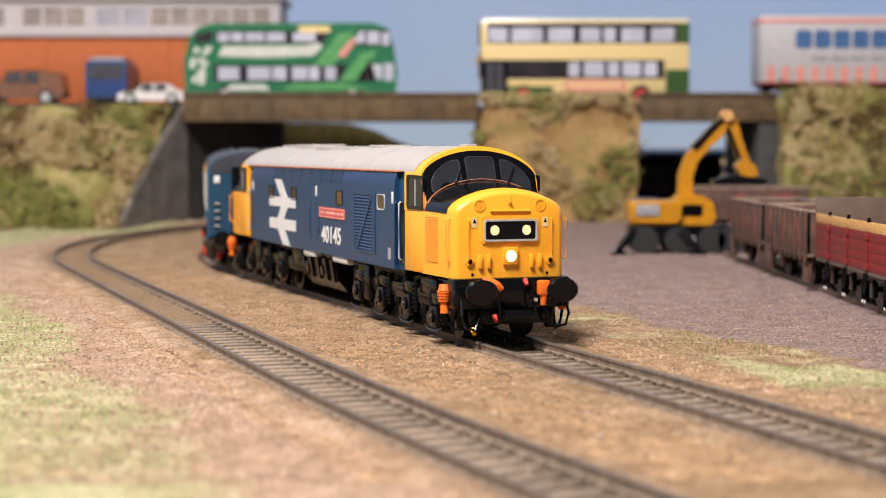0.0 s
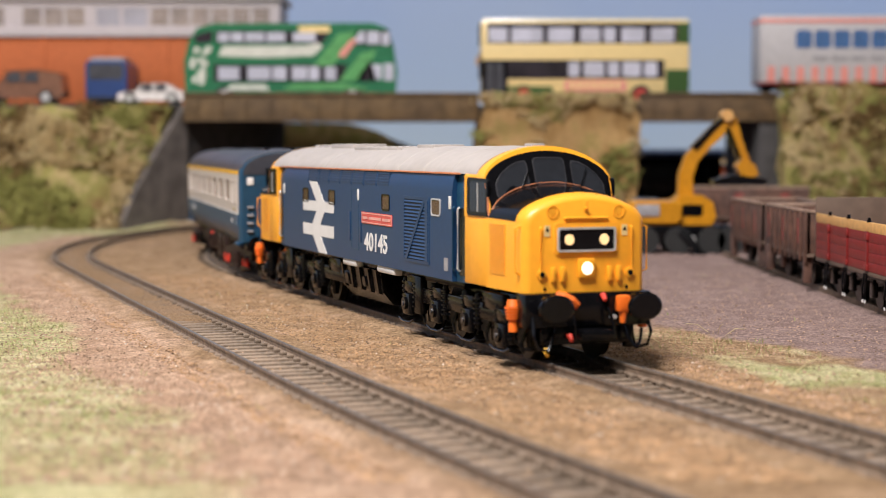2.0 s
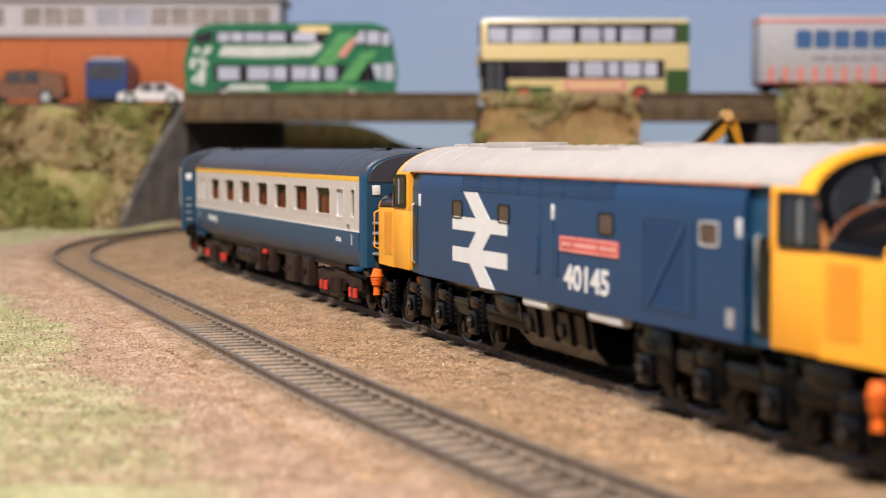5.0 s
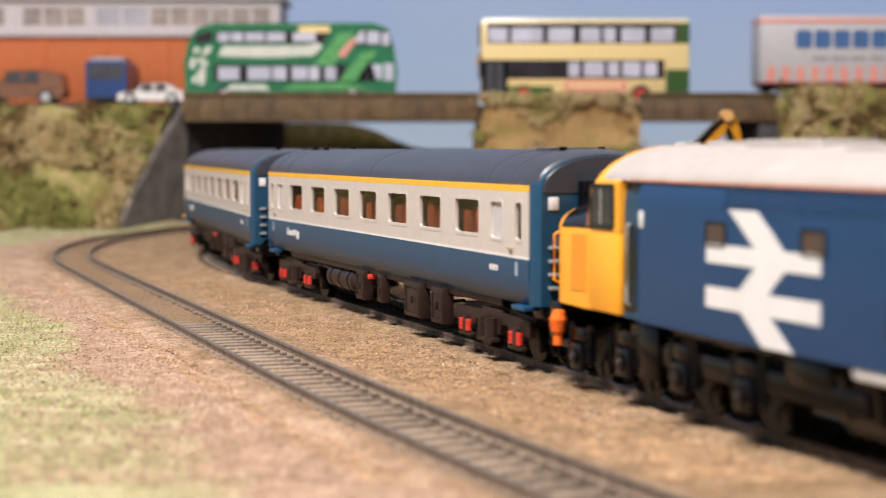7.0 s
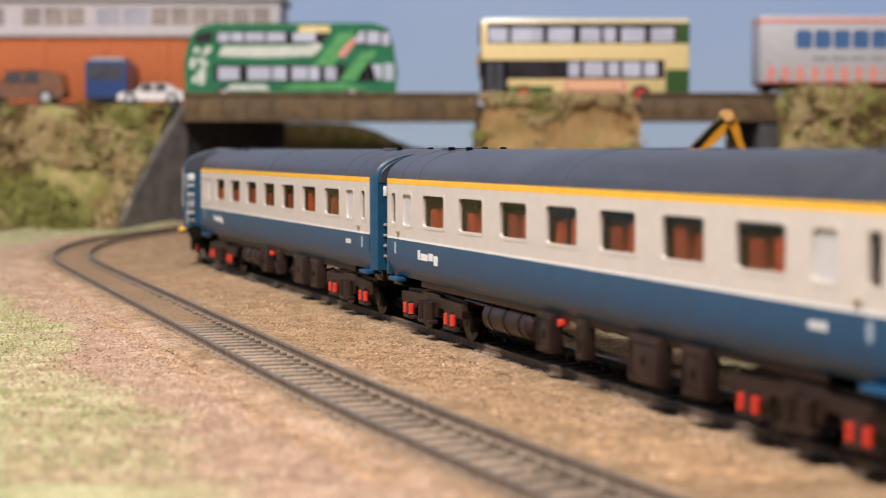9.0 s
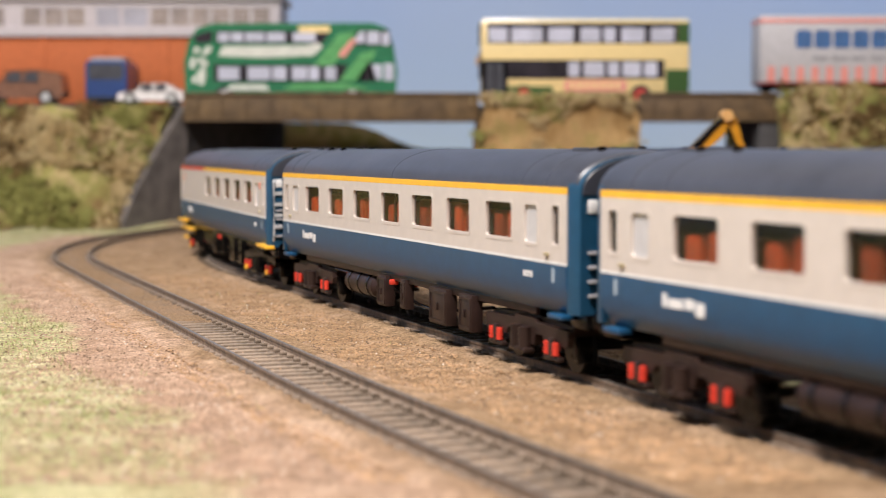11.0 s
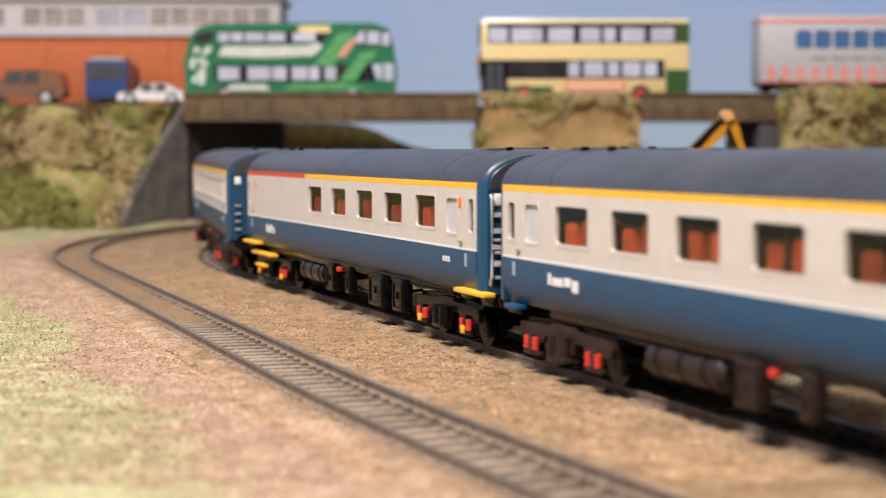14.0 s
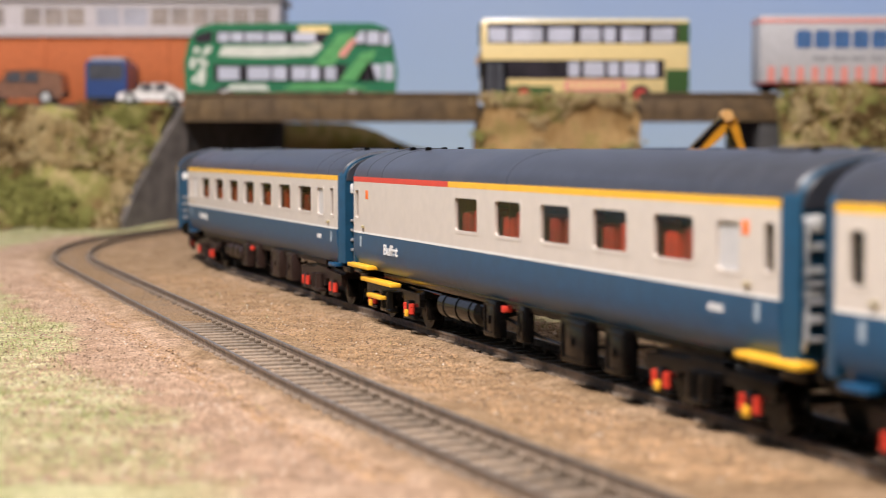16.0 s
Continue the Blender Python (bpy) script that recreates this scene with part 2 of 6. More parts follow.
def sky_material():
    m = bpy.data.materials.new("painted_sky")
    m.use_nodes = True
    n, l = m.node_tree.nodes, m.node_tree.links
    b = n["Principled BSDF"]
    b.inputs["Roughness"].default_value = 0.9
    tc = n.new("ShaderNodeTexCoord")
    sep = n.new("ShaderNodeSeparateXYZ")
    l.new(tc.outputs["Object"], sep.inputs[0])
    mr = n.new("ShaderNodeMapRange")
    mr.inputs[1].default_value, mr.inputs[2].default_value = 0.02, 0.2
    l.new(sep.outputs[2], mr.inputs[0])
    ramp = n.new("ShaderNodeValToRGB")
    ramp.color_ramp.elements[0].color = (0.42, 0.53, 0.65, 1)
    ramp.color_ramp.elements[1].color = (0.32, 0.43, 0.68, 1)
    l.new(mr.outputs[0], ramp.inputs[0])
    ns = n.new("ShaderNodeTexNoise")
    ns.inputs["Scale"].default_value = 3.0
    l.new(tc.outputs["Object"], ns.inputs["Vector"])
    mx = n.new("ShaderNodeMix")
    mx.data_type = "RGBA"
    mx.inputs[7].default_value = (0.5, 0.55, 0.61, 1)
    mr2 = n.new("ShaderNodeMapRange")
    mr2.inputs[1].default_value, mr2.inputs[2].default_value, mr2.inputs[4].default_value = 0.45, 0.75, 0.6
    l.new(ns.outputs[0], mr2.inputs[0])
    l.new(mr2.outputs[0], mx.inputs[0])
    l.new(ramp.outputs[0], mx.inputs[6])
    l.new(mx.outputs[2], b.inputs["Base Color"])
    return m


SKY = sky_material()


# ---- mesh helpers ----
def part(name, bm, material, parent=None, label="", at=(0, 0, 0), smooth=30):
    """Links a bmesh in millimetres as one mesh object; at: its origin in its parent, also in millimetres."""
    bmesh.ops.translate(bm, verts=bm.verts, vec=-Vector(at))
    bmesh.ops.scale(bm, verts=bm.verts, vec=(MM, MM, MM))
    me = bpy.data.meshes.new(name)
    bm.to_mesh(me)
    bm.free()
    if smooth:
        me.polygons.foreach_set("use_smooth", [True] * len(me.polygons))
        me.set_sharp_from_angle(angle=radians(smooth))
    me.materials.append(material)
    ob = new(name, me)
    if parent:
        ob.parent = parent
    ob.location = Vector(at) * MM
    if label:
        ob["label"] = label
    return ob


def box(bm, x0, x1, y0, y1, z0, z1, bevel=0.0):
    """A box with bevelled edges, added to bm."""
    made = bmesh.ops.create_cube(bm, size=1.0)
    vs = made["verts"]
    for v in vs:
        v.co = Vector(((x0 + x1) / 2 + v.co.x * (x1 - x0), (y0 + y1) / 2 + v.co.y * (y1 - y0), (z0 + z1) / 2 + v.co.z * (z1 - z0)))
    if bevel:
        edges = list({e for v in vs for e in v.link_edges})
        bmesh.ops.bevel(bm, geom=edges, offset=bevel, segments=2, affect="EDGES", profile=0.5)
    return bm


def rod(bm, a, c, r, r2=None, sides=12):
    """A cylinder or cone from a to c."""
    a, c = Vector(a), Vector(c)
    d = c - a
    m = Matrix.Translation((a + c) / 2) @ d.to_track_quat("Z", "Y").to_matrix().to_4x4()
    bmesh.ops.create_cone(bm, cap_ends=True, segments=sides, radius1=r, radius2=r if r2 is None else r2, depth=d.length, matrix=m)
    return bm


def tube(bm, pts, r, sides=8):
    """A bent rod through points."""
    pts = [Vector(p) for p in pts]
    rings = []
    for i, p in enumerate(pts):
        d = (pts[min(i + 1, len(pts) - 1)] - pts[max(i - 1, 0)]).normalized()
        q = d.to_track_quat("Z", "Y")
        rings.append([bm.verts.new(p + q @ Vector((r * math.cos(2 * math.pi * k / sides), r * math.sin(2 * math.pi * k / sides), 0))) for k in range(sides)])
    for a, c in zip(rings, rings[1:]):
        for k in range(sides):
            bm.faces.new((a[k], a[(k + 1) % sides], c[(k + 1) % sides], c[k]))
    bm.faces.new(rings[0][::-1])
    bm.faces.new(rings[-1])
    return bm


def loft(bm, rings, close=True, caps=True):
    """Skins equal rings of points; close: each ring is a loop."""
    vs = [[bm.verts.new(p) for p in r] for r in rings]
    n = len(vs[0])
    for a, c in zip(vs, vs[1:]):
        for k in range(n if close else n - 1):
            bm.faces.new((a[k], a[(k + 1) % n], c[(k + 1) % n], c[k]))
    if caps:
        bm.faces.new(vs[0][::-1])
        bm.faces.new(vs[-1])
    bmesh.ops.recalc_face_normals(bm, faces=bm.faces)
    return bm


def plate(bm, outline, lift, deep, place):
    """A thin plate of the given outline (a, b); place(a, b, h) gives its point at height h over the surface."""
    top = [bm.verts.new(place(a, b, lift)) for a, b in outline]
    low = [bm.verts.new(place(a, b, lift - deep)) for a, b in outline]
    f = [bm.faces.new(top), bm.faces.new(low[::-1])]
    for k in range(len(top)):
        j = (k + 1) % len(top)
        f.append(bm.faces.new((top[j], top[k], low[k], low[j])))
    bmesh.ops.recalc_face_normals(bm, faces=bm.faces)
    return bm


def rounded(a0, a1, b0, b1, r, seg=4):
    pts = []
    for ca, cb, s in ((a1 - r, b1 - r, 0), (a0 + r, b1 - r, 90), (a0 + r, b0 + r, 180), (a1 - r, b0 + r, 270)):
        for k in range(seg + 1):
            w = radians(s + 90 * k / seg)
            pts.append((ca + r * math.cos(w), cb + r * math.sin(w)))
    return pts


def disc(a, b, r, r2=None, seg=24):
    return [(a + r * math.cos(2 * math.pi * k / seg), b + (r2 or r) * math.sin(2 * math.pi * k / seg)) for k in range(seg)]


def near_side(y):
    return lambda a, b, h: (a, -y - h, b)


def far_side(y):
    return lambda a, b, h: (a, y + h, b)


def fore(x):
    return lambda a, b, h: (x + h, a, b)


def aft(x):
    return lambda a, b, h: (-x - h, a, b)


def ring_plate(bm, outer, inner, lift, deep, place):
    """A flat frame between two outlines of equal count."""
    t0 = [bm.verts.new(place(a, b, lift)) for a, b in outer]
    t1 = [bm.verts.new(place(a, b, lift)) for a, b in inner]
    l0 = [bm.verts.new(place(a, b, lift - deep)) for a, b in outer]
    l1 = [bm.verts.new(place(a, b, lift - deep)) for a, b in inner]
    n = len(outer)
    for k in range(n):
        j = (k + 1) % n
        for q in ((t0[k], t0[j], t1[j], t1[k]), (l0[j], l0[k], l1[k], l1[j]), (t0[j], t0[k], l0[k], l0[j]), (t1[k], t1[j], l1[j], l1[k])):
            bm.faces.new(q)
    bmesh.ops.recalc_face_normals(bm, faces=bm.faces)
    return bm


def lettering(name, body, size, material, parent, m, label=""):
    cu = bpy.data.curves.new(name, "FONT")
    cu.body, cu.size, cu.extrude, cu.offset = body, size * MM, 0.05 * MM, 0.026 * size * MM
    tmp = new(name, cu)
    me = bpy.data.meshes.new_from_object(tmp)
    bpy.data.objects.remove(tmp)
    me.transform(m)
    me.materials.append(material)
    ob = new(name, me)
    ob.parent = parent
    if label:
        ob["label"] = label
    return ob


def thing(name, label, category, group="", kind=""):
    return tagged(new(name), label, category, group, kind)


# ---- the plan of the tracks ----
ORIGIN = Vector((-26.24, 552.48))
HEADING = radians(-70.3)
AHEAD = Vector((math.cos(HEADING), math.sin(HEADING)))
ASIDE = Vector((-math.sin(HEADING), math.cos(HEADING)))
MAIN = dict(back=-160.2, radius=527.4, front=333.6, radius_front=1640.0, offset=0.575, slope=0.0059)
OUTER = dict(back=-215.0, radius=530.0, front=150.0, radius_front=2200.0, offset=-65.3, slope=0.005)


def track_point(line, s, side=0.0):
    """The point of a track's centre line s millimetres along it, moved to its left by side."""
    if s < line["back"]:
        w = (line["back"] - s) / line["radius"]
        al, n, turn = line["back"] - line["radius"] * math.sin(w), line["radius"] * (1 - math.cos(w)), -w
    elif s > line["front"]:
        w = (s - line["front"]) / line["radius_front"]
        al, n, turn = line["front"] + line["radius_front"] * math.sin(w), line["radius_front"] * (1 - math.cos(w)), w
    else:
        al, n, turn = s, 0.0, 0.0
    n += line["offset"] + line["slope"] * al
    c = ORIGIN + al * AHEAD + n * ASIDE
    a = HEADING + turn
    return c + side * Vector((-math.sin(a), math.cos(a))), a


def plan_of(x, y):
    q = Vector((x, y)) - ORIGIN
    return q.dot(AHEAD), q.dot(ASIDE)


def side_of(line, x, y):
    """How far a place lies to the left of a track, near enough for shaping the ground."""
    al, n = plan_of(x, y)
    n -= line["offset"] + line["slope"] * al
    if al < line["back"]:
        return line["radius"] - math.hypot(al - line["back"], n - line["radius"])
    if al > line["front"]:
        return line["radius_front"] - math.hypot(al - line["front"], n - line["radius_front"])
    return n


# ---- the large structure ----
SIDING_X = 149.0


def smoothstep(a, c, v):
    t = min(1.0, max(0.0, (v - a) / (c - a)))
    return t * t * (3 - 2 * t)


def build_ground():
    def steps(lo, a, c, hi, fine, coarse):
        out, v = [], lo
        while v < hi:
            out.append(v)
            v += fine if a <= v < c else coarse
        return out + [hi]

    xs = steps(-620, -220, 240, 1000, 1.6, 22.0)
    ys = steps(-700, 220, 900, 1500, 1.8, 22.0)
    verts, cover = [], []
    for y in ys:
        for x in xs:
            main, outer = side_of(MAIN, x, y), side_of(OUTER, x, y)
            p = Vector((x, y, 0)) * 0.011
            z = -2.5 + 1.1 * noise.noise(p) + 0.5 * noise.noise(p * 5) + 0.35 * noise.noise(p * 17)
            bed = min(abs(main), abs(outer))
            if y < 800:
                bed = min(bed, abs(x - SIDING_X) + 2)
            k = 1 - smoothstep(14.0, 22.0, bed)
            al, _ = plan_of(x, y)
            buried = 1 - smoothstep(20, 55, al + 12 * noise.noise(p * 3)) if abs(outer) < 20 else 0.0
            z = z * (1 - k) + k * (-3.45 + 1.1 * buried + 0.4 * noise.noise(p * 14) + smoothstep(8.6, 10.2, bed) * (1.5 - 0.75 * buried + 0.35 * noise.noise(p * 9)) + smoothstep(11.0, 13.0, bed) * (0.35 + 0.3 * noise.noise(p * 5)) * (1 - buried))
            rise = smoothstep(1040, 1110, y) * 6.0
            z += rise * (1 - k)
            jig = 10 * noise.noise(p * 1.4) + 6 * noise.noise(p * 6)
            grass = smoothstep(-30, -54, outer + jig) * (0.62 + 0.38 * smoothstep(-0.2, 0.25, noise.noise(p * 1.7)))
            strip = smoothstep(28, 40, main + jig) * (1 - smoothstep(60, 76, main + jig)) * smoothstep(330, 430, 900 - y) * (0.1 + 0.8 * smoothstep(-0.15, 0.3, noise.noise(p * 2.0)))
            far_grass = smoothstep(960, 1060, y) * smoothstep(-150, -210, x)
            ash = smoothstep(58, 80, main + jig) if x > -20 else 0.0
            verts.append((x * MM, y * MM, z * MM))
            # third channel paints sleeper-gap shade between the rails, wider on the brown far bed
            cover.append((max(grass, strip, far_grass), ash * (1 - strip), (1 - smoothstep(8.0, 10.0, bed - 5.0 * smoothstep(560, 680, y))) * 0.75 * (1 - 0.5 * buried), smoothstep(-6, -26, outer + 0.5 * jig)))
    w = len(xs)
    faces = [(j * w + i, j * w + i + 1, (j + 1) * w + i + 1, (j + 1) * w + i) for j in range(len(ys) - 1) for i in range(w - 1)]
    me = bpy.data.meshes.new("ground")
    me.from_pydata(verts, [], faces)
    att = me.color_attributes.new("cover", "FLOAT_COLOR", "POINT")
    att.data.foreach_set("color", [c for q in cover for c in q])
    me.polygons.foreach_set("use_smooth", [True] * len(me.polygons))
    me.materials.append(GROUND)
    ob = new("ground", me)
    return tagged(ob, "sandy model railway ground with patches of dry static grass", "ground", kind="structure")


build_ground()


def build_backdrop():
    bm = bmesh.new()
    outline = []
    for k in range(25):
        w = radians(200 - 220 * k / 24)
        outline.append((150 + 900 * math.cos(w) * 1.05, 640 + 880 * math.sin(w)))
    inner = [(x, y) for x, y in outline]
    outer = [(150 + (x - 150) * 1.012, 640 + (y - 640) * 1.012) for x, y in outline]
    rings = [[(*a, -60), (*c, -60), (*c, 620), (*a, 620)] for a, c in zip(inner, outer)]
    loft(bm, rings)
    ob = part("backdrop", bm, SKY)
    return tagged(ob, "painted pale blue sky backscene board", "backdrop", kind="structure")


build_backdrop()


# rails and sleepers, the pieces of each track
def track_part(line, name, label, s0, s1, step=7.0):
    t = thing(name, label, "railway track", kind="structure")
    for side in (-8.65, 8.65):
        for nm, mat, prof in (("rail", RAIL, ((-1.0, -2.5), (1.0, -2.5), (1.0, -2.1), (0.3, -1.8), (0.3, -0.9), (0.5, -0.6), (0.5, -0.05), (-0.5, -0.05), (-0.5, -0.6), (-0.3, -0.9), (-0.3, -1.8), (-1.0, -2.1))),
                              ("rail_head", RAIL_TOP, ((-0.42, -0.05), (0.42, -0.05), (0.34, 0.05), (-0.34, 0.05)))):
            rings, s = [], s0
            while s <= s1:
                rings.append([(*track_point(line, s, side + a)[0], z) for a, z in prof])
                s += 12.0
            bm = bmesh.new()
            loft(bm, rings)
            part(nm, bm, mat, t)
    bm = bmesh.new()
    box(bm, -1.75, 1.75, -15.3, 15.3, -4.3, -2.5, 0.18)
    for side in (-8.65, 8.65):
        for d in (-1, 1):
            box(bm, -1.0, 1.0, side + d * 1.75 - 0.8, side + d * 1.75 + 0.8, -2.6, -1.55, 0.3)
    first = part("sleeper", bm, SLEEPER, t)
    n, count = 0, int((s1 - s0) / step)
    rnd = random.Random(5)
    for k in range(count):
        s = s0 + k * step
        c, a = track_point(line, s, rnd.uniform(-0.3, 0.3))
        ob = first if n == 0 else new("sleeper", first.data)
        ob.parent = t
        ob.location = (c.x * MM, c.y * MM, rnd.uniform(-0.15, 0.05) * MM)
        ob.rotation_euler = (0, 0, a + rnd.uniform(-0.02, 0.02))
        n += 1
    return t


def build_tracks():
    track_part(MAIN, "main_track", "weathered model track with rusty rails and dusty sleepers", -760, 1150)
    track_part(OUTER, "outer_track", "weathered model track half buried in sandy earth", -640, 900)
    t = thing("siding_track", "short dusty siding track in mauve ash", "railway track", kind="structure")
    for side in (-8.65, 8.65):
        bm = bmesh.new()
        loft(bm, [[(SIDING_X + side + a, y, z) for a, z in ((-1.0, -2.5), (1.0, -2.5), (0.3, -1.8), (0.5, -0.5), (0.5, 0), (-0.5, 0), (-0.5, -0.5), (-0.3, -1.8))] for y in (300, 520, 820)])
        part("rail", bm, RAIL, t)
    bm = bmesh.new()
    box(bm, -15.3, 15.3, -1.75, 1.75, -4.3, -2.5, 0.18)
    first = part("sleeper", bm, SLEEPER, t)
    for k in range(70):
        ob = first if k == 0 else new("sleeper", first.data)
        ob.parent = t
        ob.location = (SIDING_X * MM, (310 + 7 * k) * MM, 0)


def rough_face(bm, x0, x1, base_y, top_y, z0, z1, amp, seed, step=5.0, lean=0.0):
    """A lumpy scenic slope from (base_y, z0) up to (top_y, z1), with a rounded brow and closed back."""
    nx, nz = max(2, int((x1 - x0) / step)), max(2, int((z1 - z0) / step))
    grid = []
    for j in range(nz + 1):
        row = []
        for i in range(nx + 1):
            x, f = x0 + (x1 - x0) * i / nx, j / nz
            p = Vector((x * 0.03 + seed, f * 3.0, seed))
            d = amp * (noise.noise(p) + 0.6 * noise.noise(p * 2.7) + 0.35 * noise.noise(p * 7.0))
            row.append(bm.verts.new((x + lean * f + 0.4 * d, base_y + (top_y - base_y) * f + d, z0 + (z1 - z0) * f + 0.5 * d * f)))
        grid.append(row)
    for a, c in zip(grid, grid[1:]):
        for i in range(nx):
            bm.faces.new((a[i], a[i + 1], c[i + 1], c[i]))
    return grid


def build_bank(name, label, x0, x1, base_y, top_y, z1, back_y, amp, seed, mat, brow=0.0, lean=0.0):
    bm = bmesh.new()
    grid = rough_face(bm, x0, x1, base_y, top_y, -6, z1, amp, seed, lean=lean)
    if brow:
        for row in grid:
            for v in row:
                v.co.z += brow * max(0.0, (v.co.z / z1)) * (0.5 + 0.5 * noise.noise(Vector((v.co.x * 0.02, seed, 1.0))))
    top = grid[-1]
    back = [bm.verts.new((v.co.x, back_y, z1)) for v in top]
    foot = [bm.verts.new((v.co.x, back_y, -6)) for v in top]
    for i in range(len(top) - 1):
        bm.faces.new((top[i], top[i + 1], back[i + 1], back[i]))
        bm.faces.new((back[i], back[i + 1], foot[i + 1], foot[i]))
    for col, flip in ((0, False), (-1, True)):
        loop = [r[col] for r in grid] + [back[col], foot[col]]
        bm.faces.new(loop if flip else loop[::-1])
    bmesh.ops.recalc_face_normals(bm, faces=bm.faces)
    return tagged(part(name, bm, mat, smooth=70), label, "embankment", kind="structure")


def build_bridge():
    build_bank("embankment_west", "mossy straw-coloured scenic embankment slope", -640, -208, 1066, 1112, 80, 1300, 10.0, 2.0, BANK, lean=26.0)
    build_bank("embankment_east", "mossy green and straw scenic embankment slope", 226, 560, 1062, 1108, 84, 1300, 11.0, 7.0, BANK, 14.0)
    bm = bmesh.new()
    rings = []
    for j in range(17):
        f = j / 16
        z = -6 + 89 * f
        brow = (0, 1.5, 4.5)[max(0, j - 14)]
        w0, w1 = 14 + 14 * f + brow, 132 - 3 * f - brow
        ring = []
        for k in range(40):
            q = k / 40 * 4
            e, r = int(q), q - int(q)
            x, y = ((w0 + (w1 - w0) * r, 1096 + 8 * f), (w1, 1096 + 8 * f + (68 - 8 * f) * r), (w1 + (w0 - w1) * r, 1164), (w0, 1164 + (1096 + 8 * f - 1164) * r))[e]
            p = Vector((x, y, z)) * 0.035
            d = 4.5 * (noise.noise(p) + 0.6 * noise.noise(p * 3) + 0.4 * noise.noise(p * 8))
            ring.append((x + d, y + d * (1 if e != 1 else 0.3), z + (2 * d if j == 16 else 0)))
        rings.append(ring)
    loft(bm, rings)
    tagged(part("bridge_pier", bm, BUTTRESS, smooth=70), "broad bridge pier covered in dry brown scenic scatter", "bridge pier", kind="structure")
    # deck, edge girders, abutments
    bm = bmesh.new()
    box(bm, -176, 226, 1118, 1245, 71, 80, 0.5)
    tagged(part("road_deck", bm, ASPHALT), "dark asphalt road deck across the bridge", "road", kind="structure")
    bm = bmesh.new()
    box(bm, -620, -176, 1122, 1300, 79.4, 81.4, 0.3)
    tagged(part("road", bm, ASPHALT), "dark asphalt yard road on the embankment", "road", kind="structure")
    bm = bmesh.new()
    box(bm, 226, 560, 1122, 1300, 82.4, 84.6, 0.3)
    tagged(part("road", bm, ASPHALT), "dark asphalt road on the embankment", "road", kind="structure")
    for x0, x1 in ((-175, 24), (132, 226)):
        g = thing("bridge_girder", "weathered brown bridge edge girder with ribs", "bridge girder", "girders of the road bridge", "structure")
        bm = bmesh.new()
        box(bm, x0, x1, 1111, 1117, 71, 87, 0.4)
        part("web", bm, GIRDER, g)
        bm = bmesh.new()
        box(bm, x0, x1, 1109, 1118, 87, 88.8, 0.3)
        part("top_flange", bm, GIRDER, g)
        bm = bmesh.new()
        box(bm, x0, x1, 1109, 1118, 69.6, 71, 0.3)
        part("bottom_flange", bm, GIRDER, g)
        x = x0 + 8
        while x < x1 - 4:
            bm = bmesh.new()
            box(bm, x, x + 1.6, 1109.6, 1111, 71, 87, 0.2)
            part("rib", bm, GIRDER, g)
            x += 16.5
    # wing wall and tunnel sides
    bm = bmesh.new()
    loft(bm, [[(x, y, -6), (x, y, z), (x - 5, y + 3, z), (x - 5, y + 3, -6)] for x, y, z in ((-173, 1117, 81), (-181, 1104, 66), (-190, 1088, 46), (-200, 1070, 22), (-206, 1060, 4))])
    tagged(part("wing_wall", bm, WING, smooth=20), "dark brown concrete wing wall beside the tunnel mouth", "wall", kind="structure")
    # abutments, with the under-deck shade put into their dark concrete
    bm = bmesh.new()
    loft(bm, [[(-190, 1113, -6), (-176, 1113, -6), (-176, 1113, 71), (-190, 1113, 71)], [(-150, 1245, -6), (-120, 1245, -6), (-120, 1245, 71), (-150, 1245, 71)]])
    tagged(part("wall_abutment", bm, CONCRETE, smooth=20), "concrete abutment under the road deck, coloured dark for the shade there", "wall", kind="structure")
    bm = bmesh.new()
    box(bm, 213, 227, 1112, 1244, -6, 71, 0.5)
    tagged(part("wall_abutment", bm, CONCRETE), "concrete abutment under the road deck, coloured dark for the shade there", "wall", kind="structure")
    bm = bmesh.new()
    grid = rough_face(bm, -122, -10, 1246, 1258, -6, 71, 3, 11.0)
    for row in grid:
        for v in row:
            v.co.z -= max(0.0, v.co.z) * 0.28 * smoothstep(-80, -10, v.co.x)
    back = [[bm.verts.new((v.co.x, 1275, v.co.z)) for v in grid[k]] for k in (-1, 0)]
    n = len(grid[0])
    for i in range(n - 1):
        bm.faces.new((grid[-1][i], grid[-1][i + 1], back[0][i + 1], back[0][i]))
        bm.faces.new((back[0][i], back[0][i + 1], back[1][i + 1], back[1][i]))
    bmesh.ops.recalc_face_normals(bm, faces=bm.faces)
    tagged(part("tunnel_bank", bm, BANK, smooth=70), "shaded brown bank behind the bridge", "embankment", kind="structure")


build_tracks()
build_bridge()


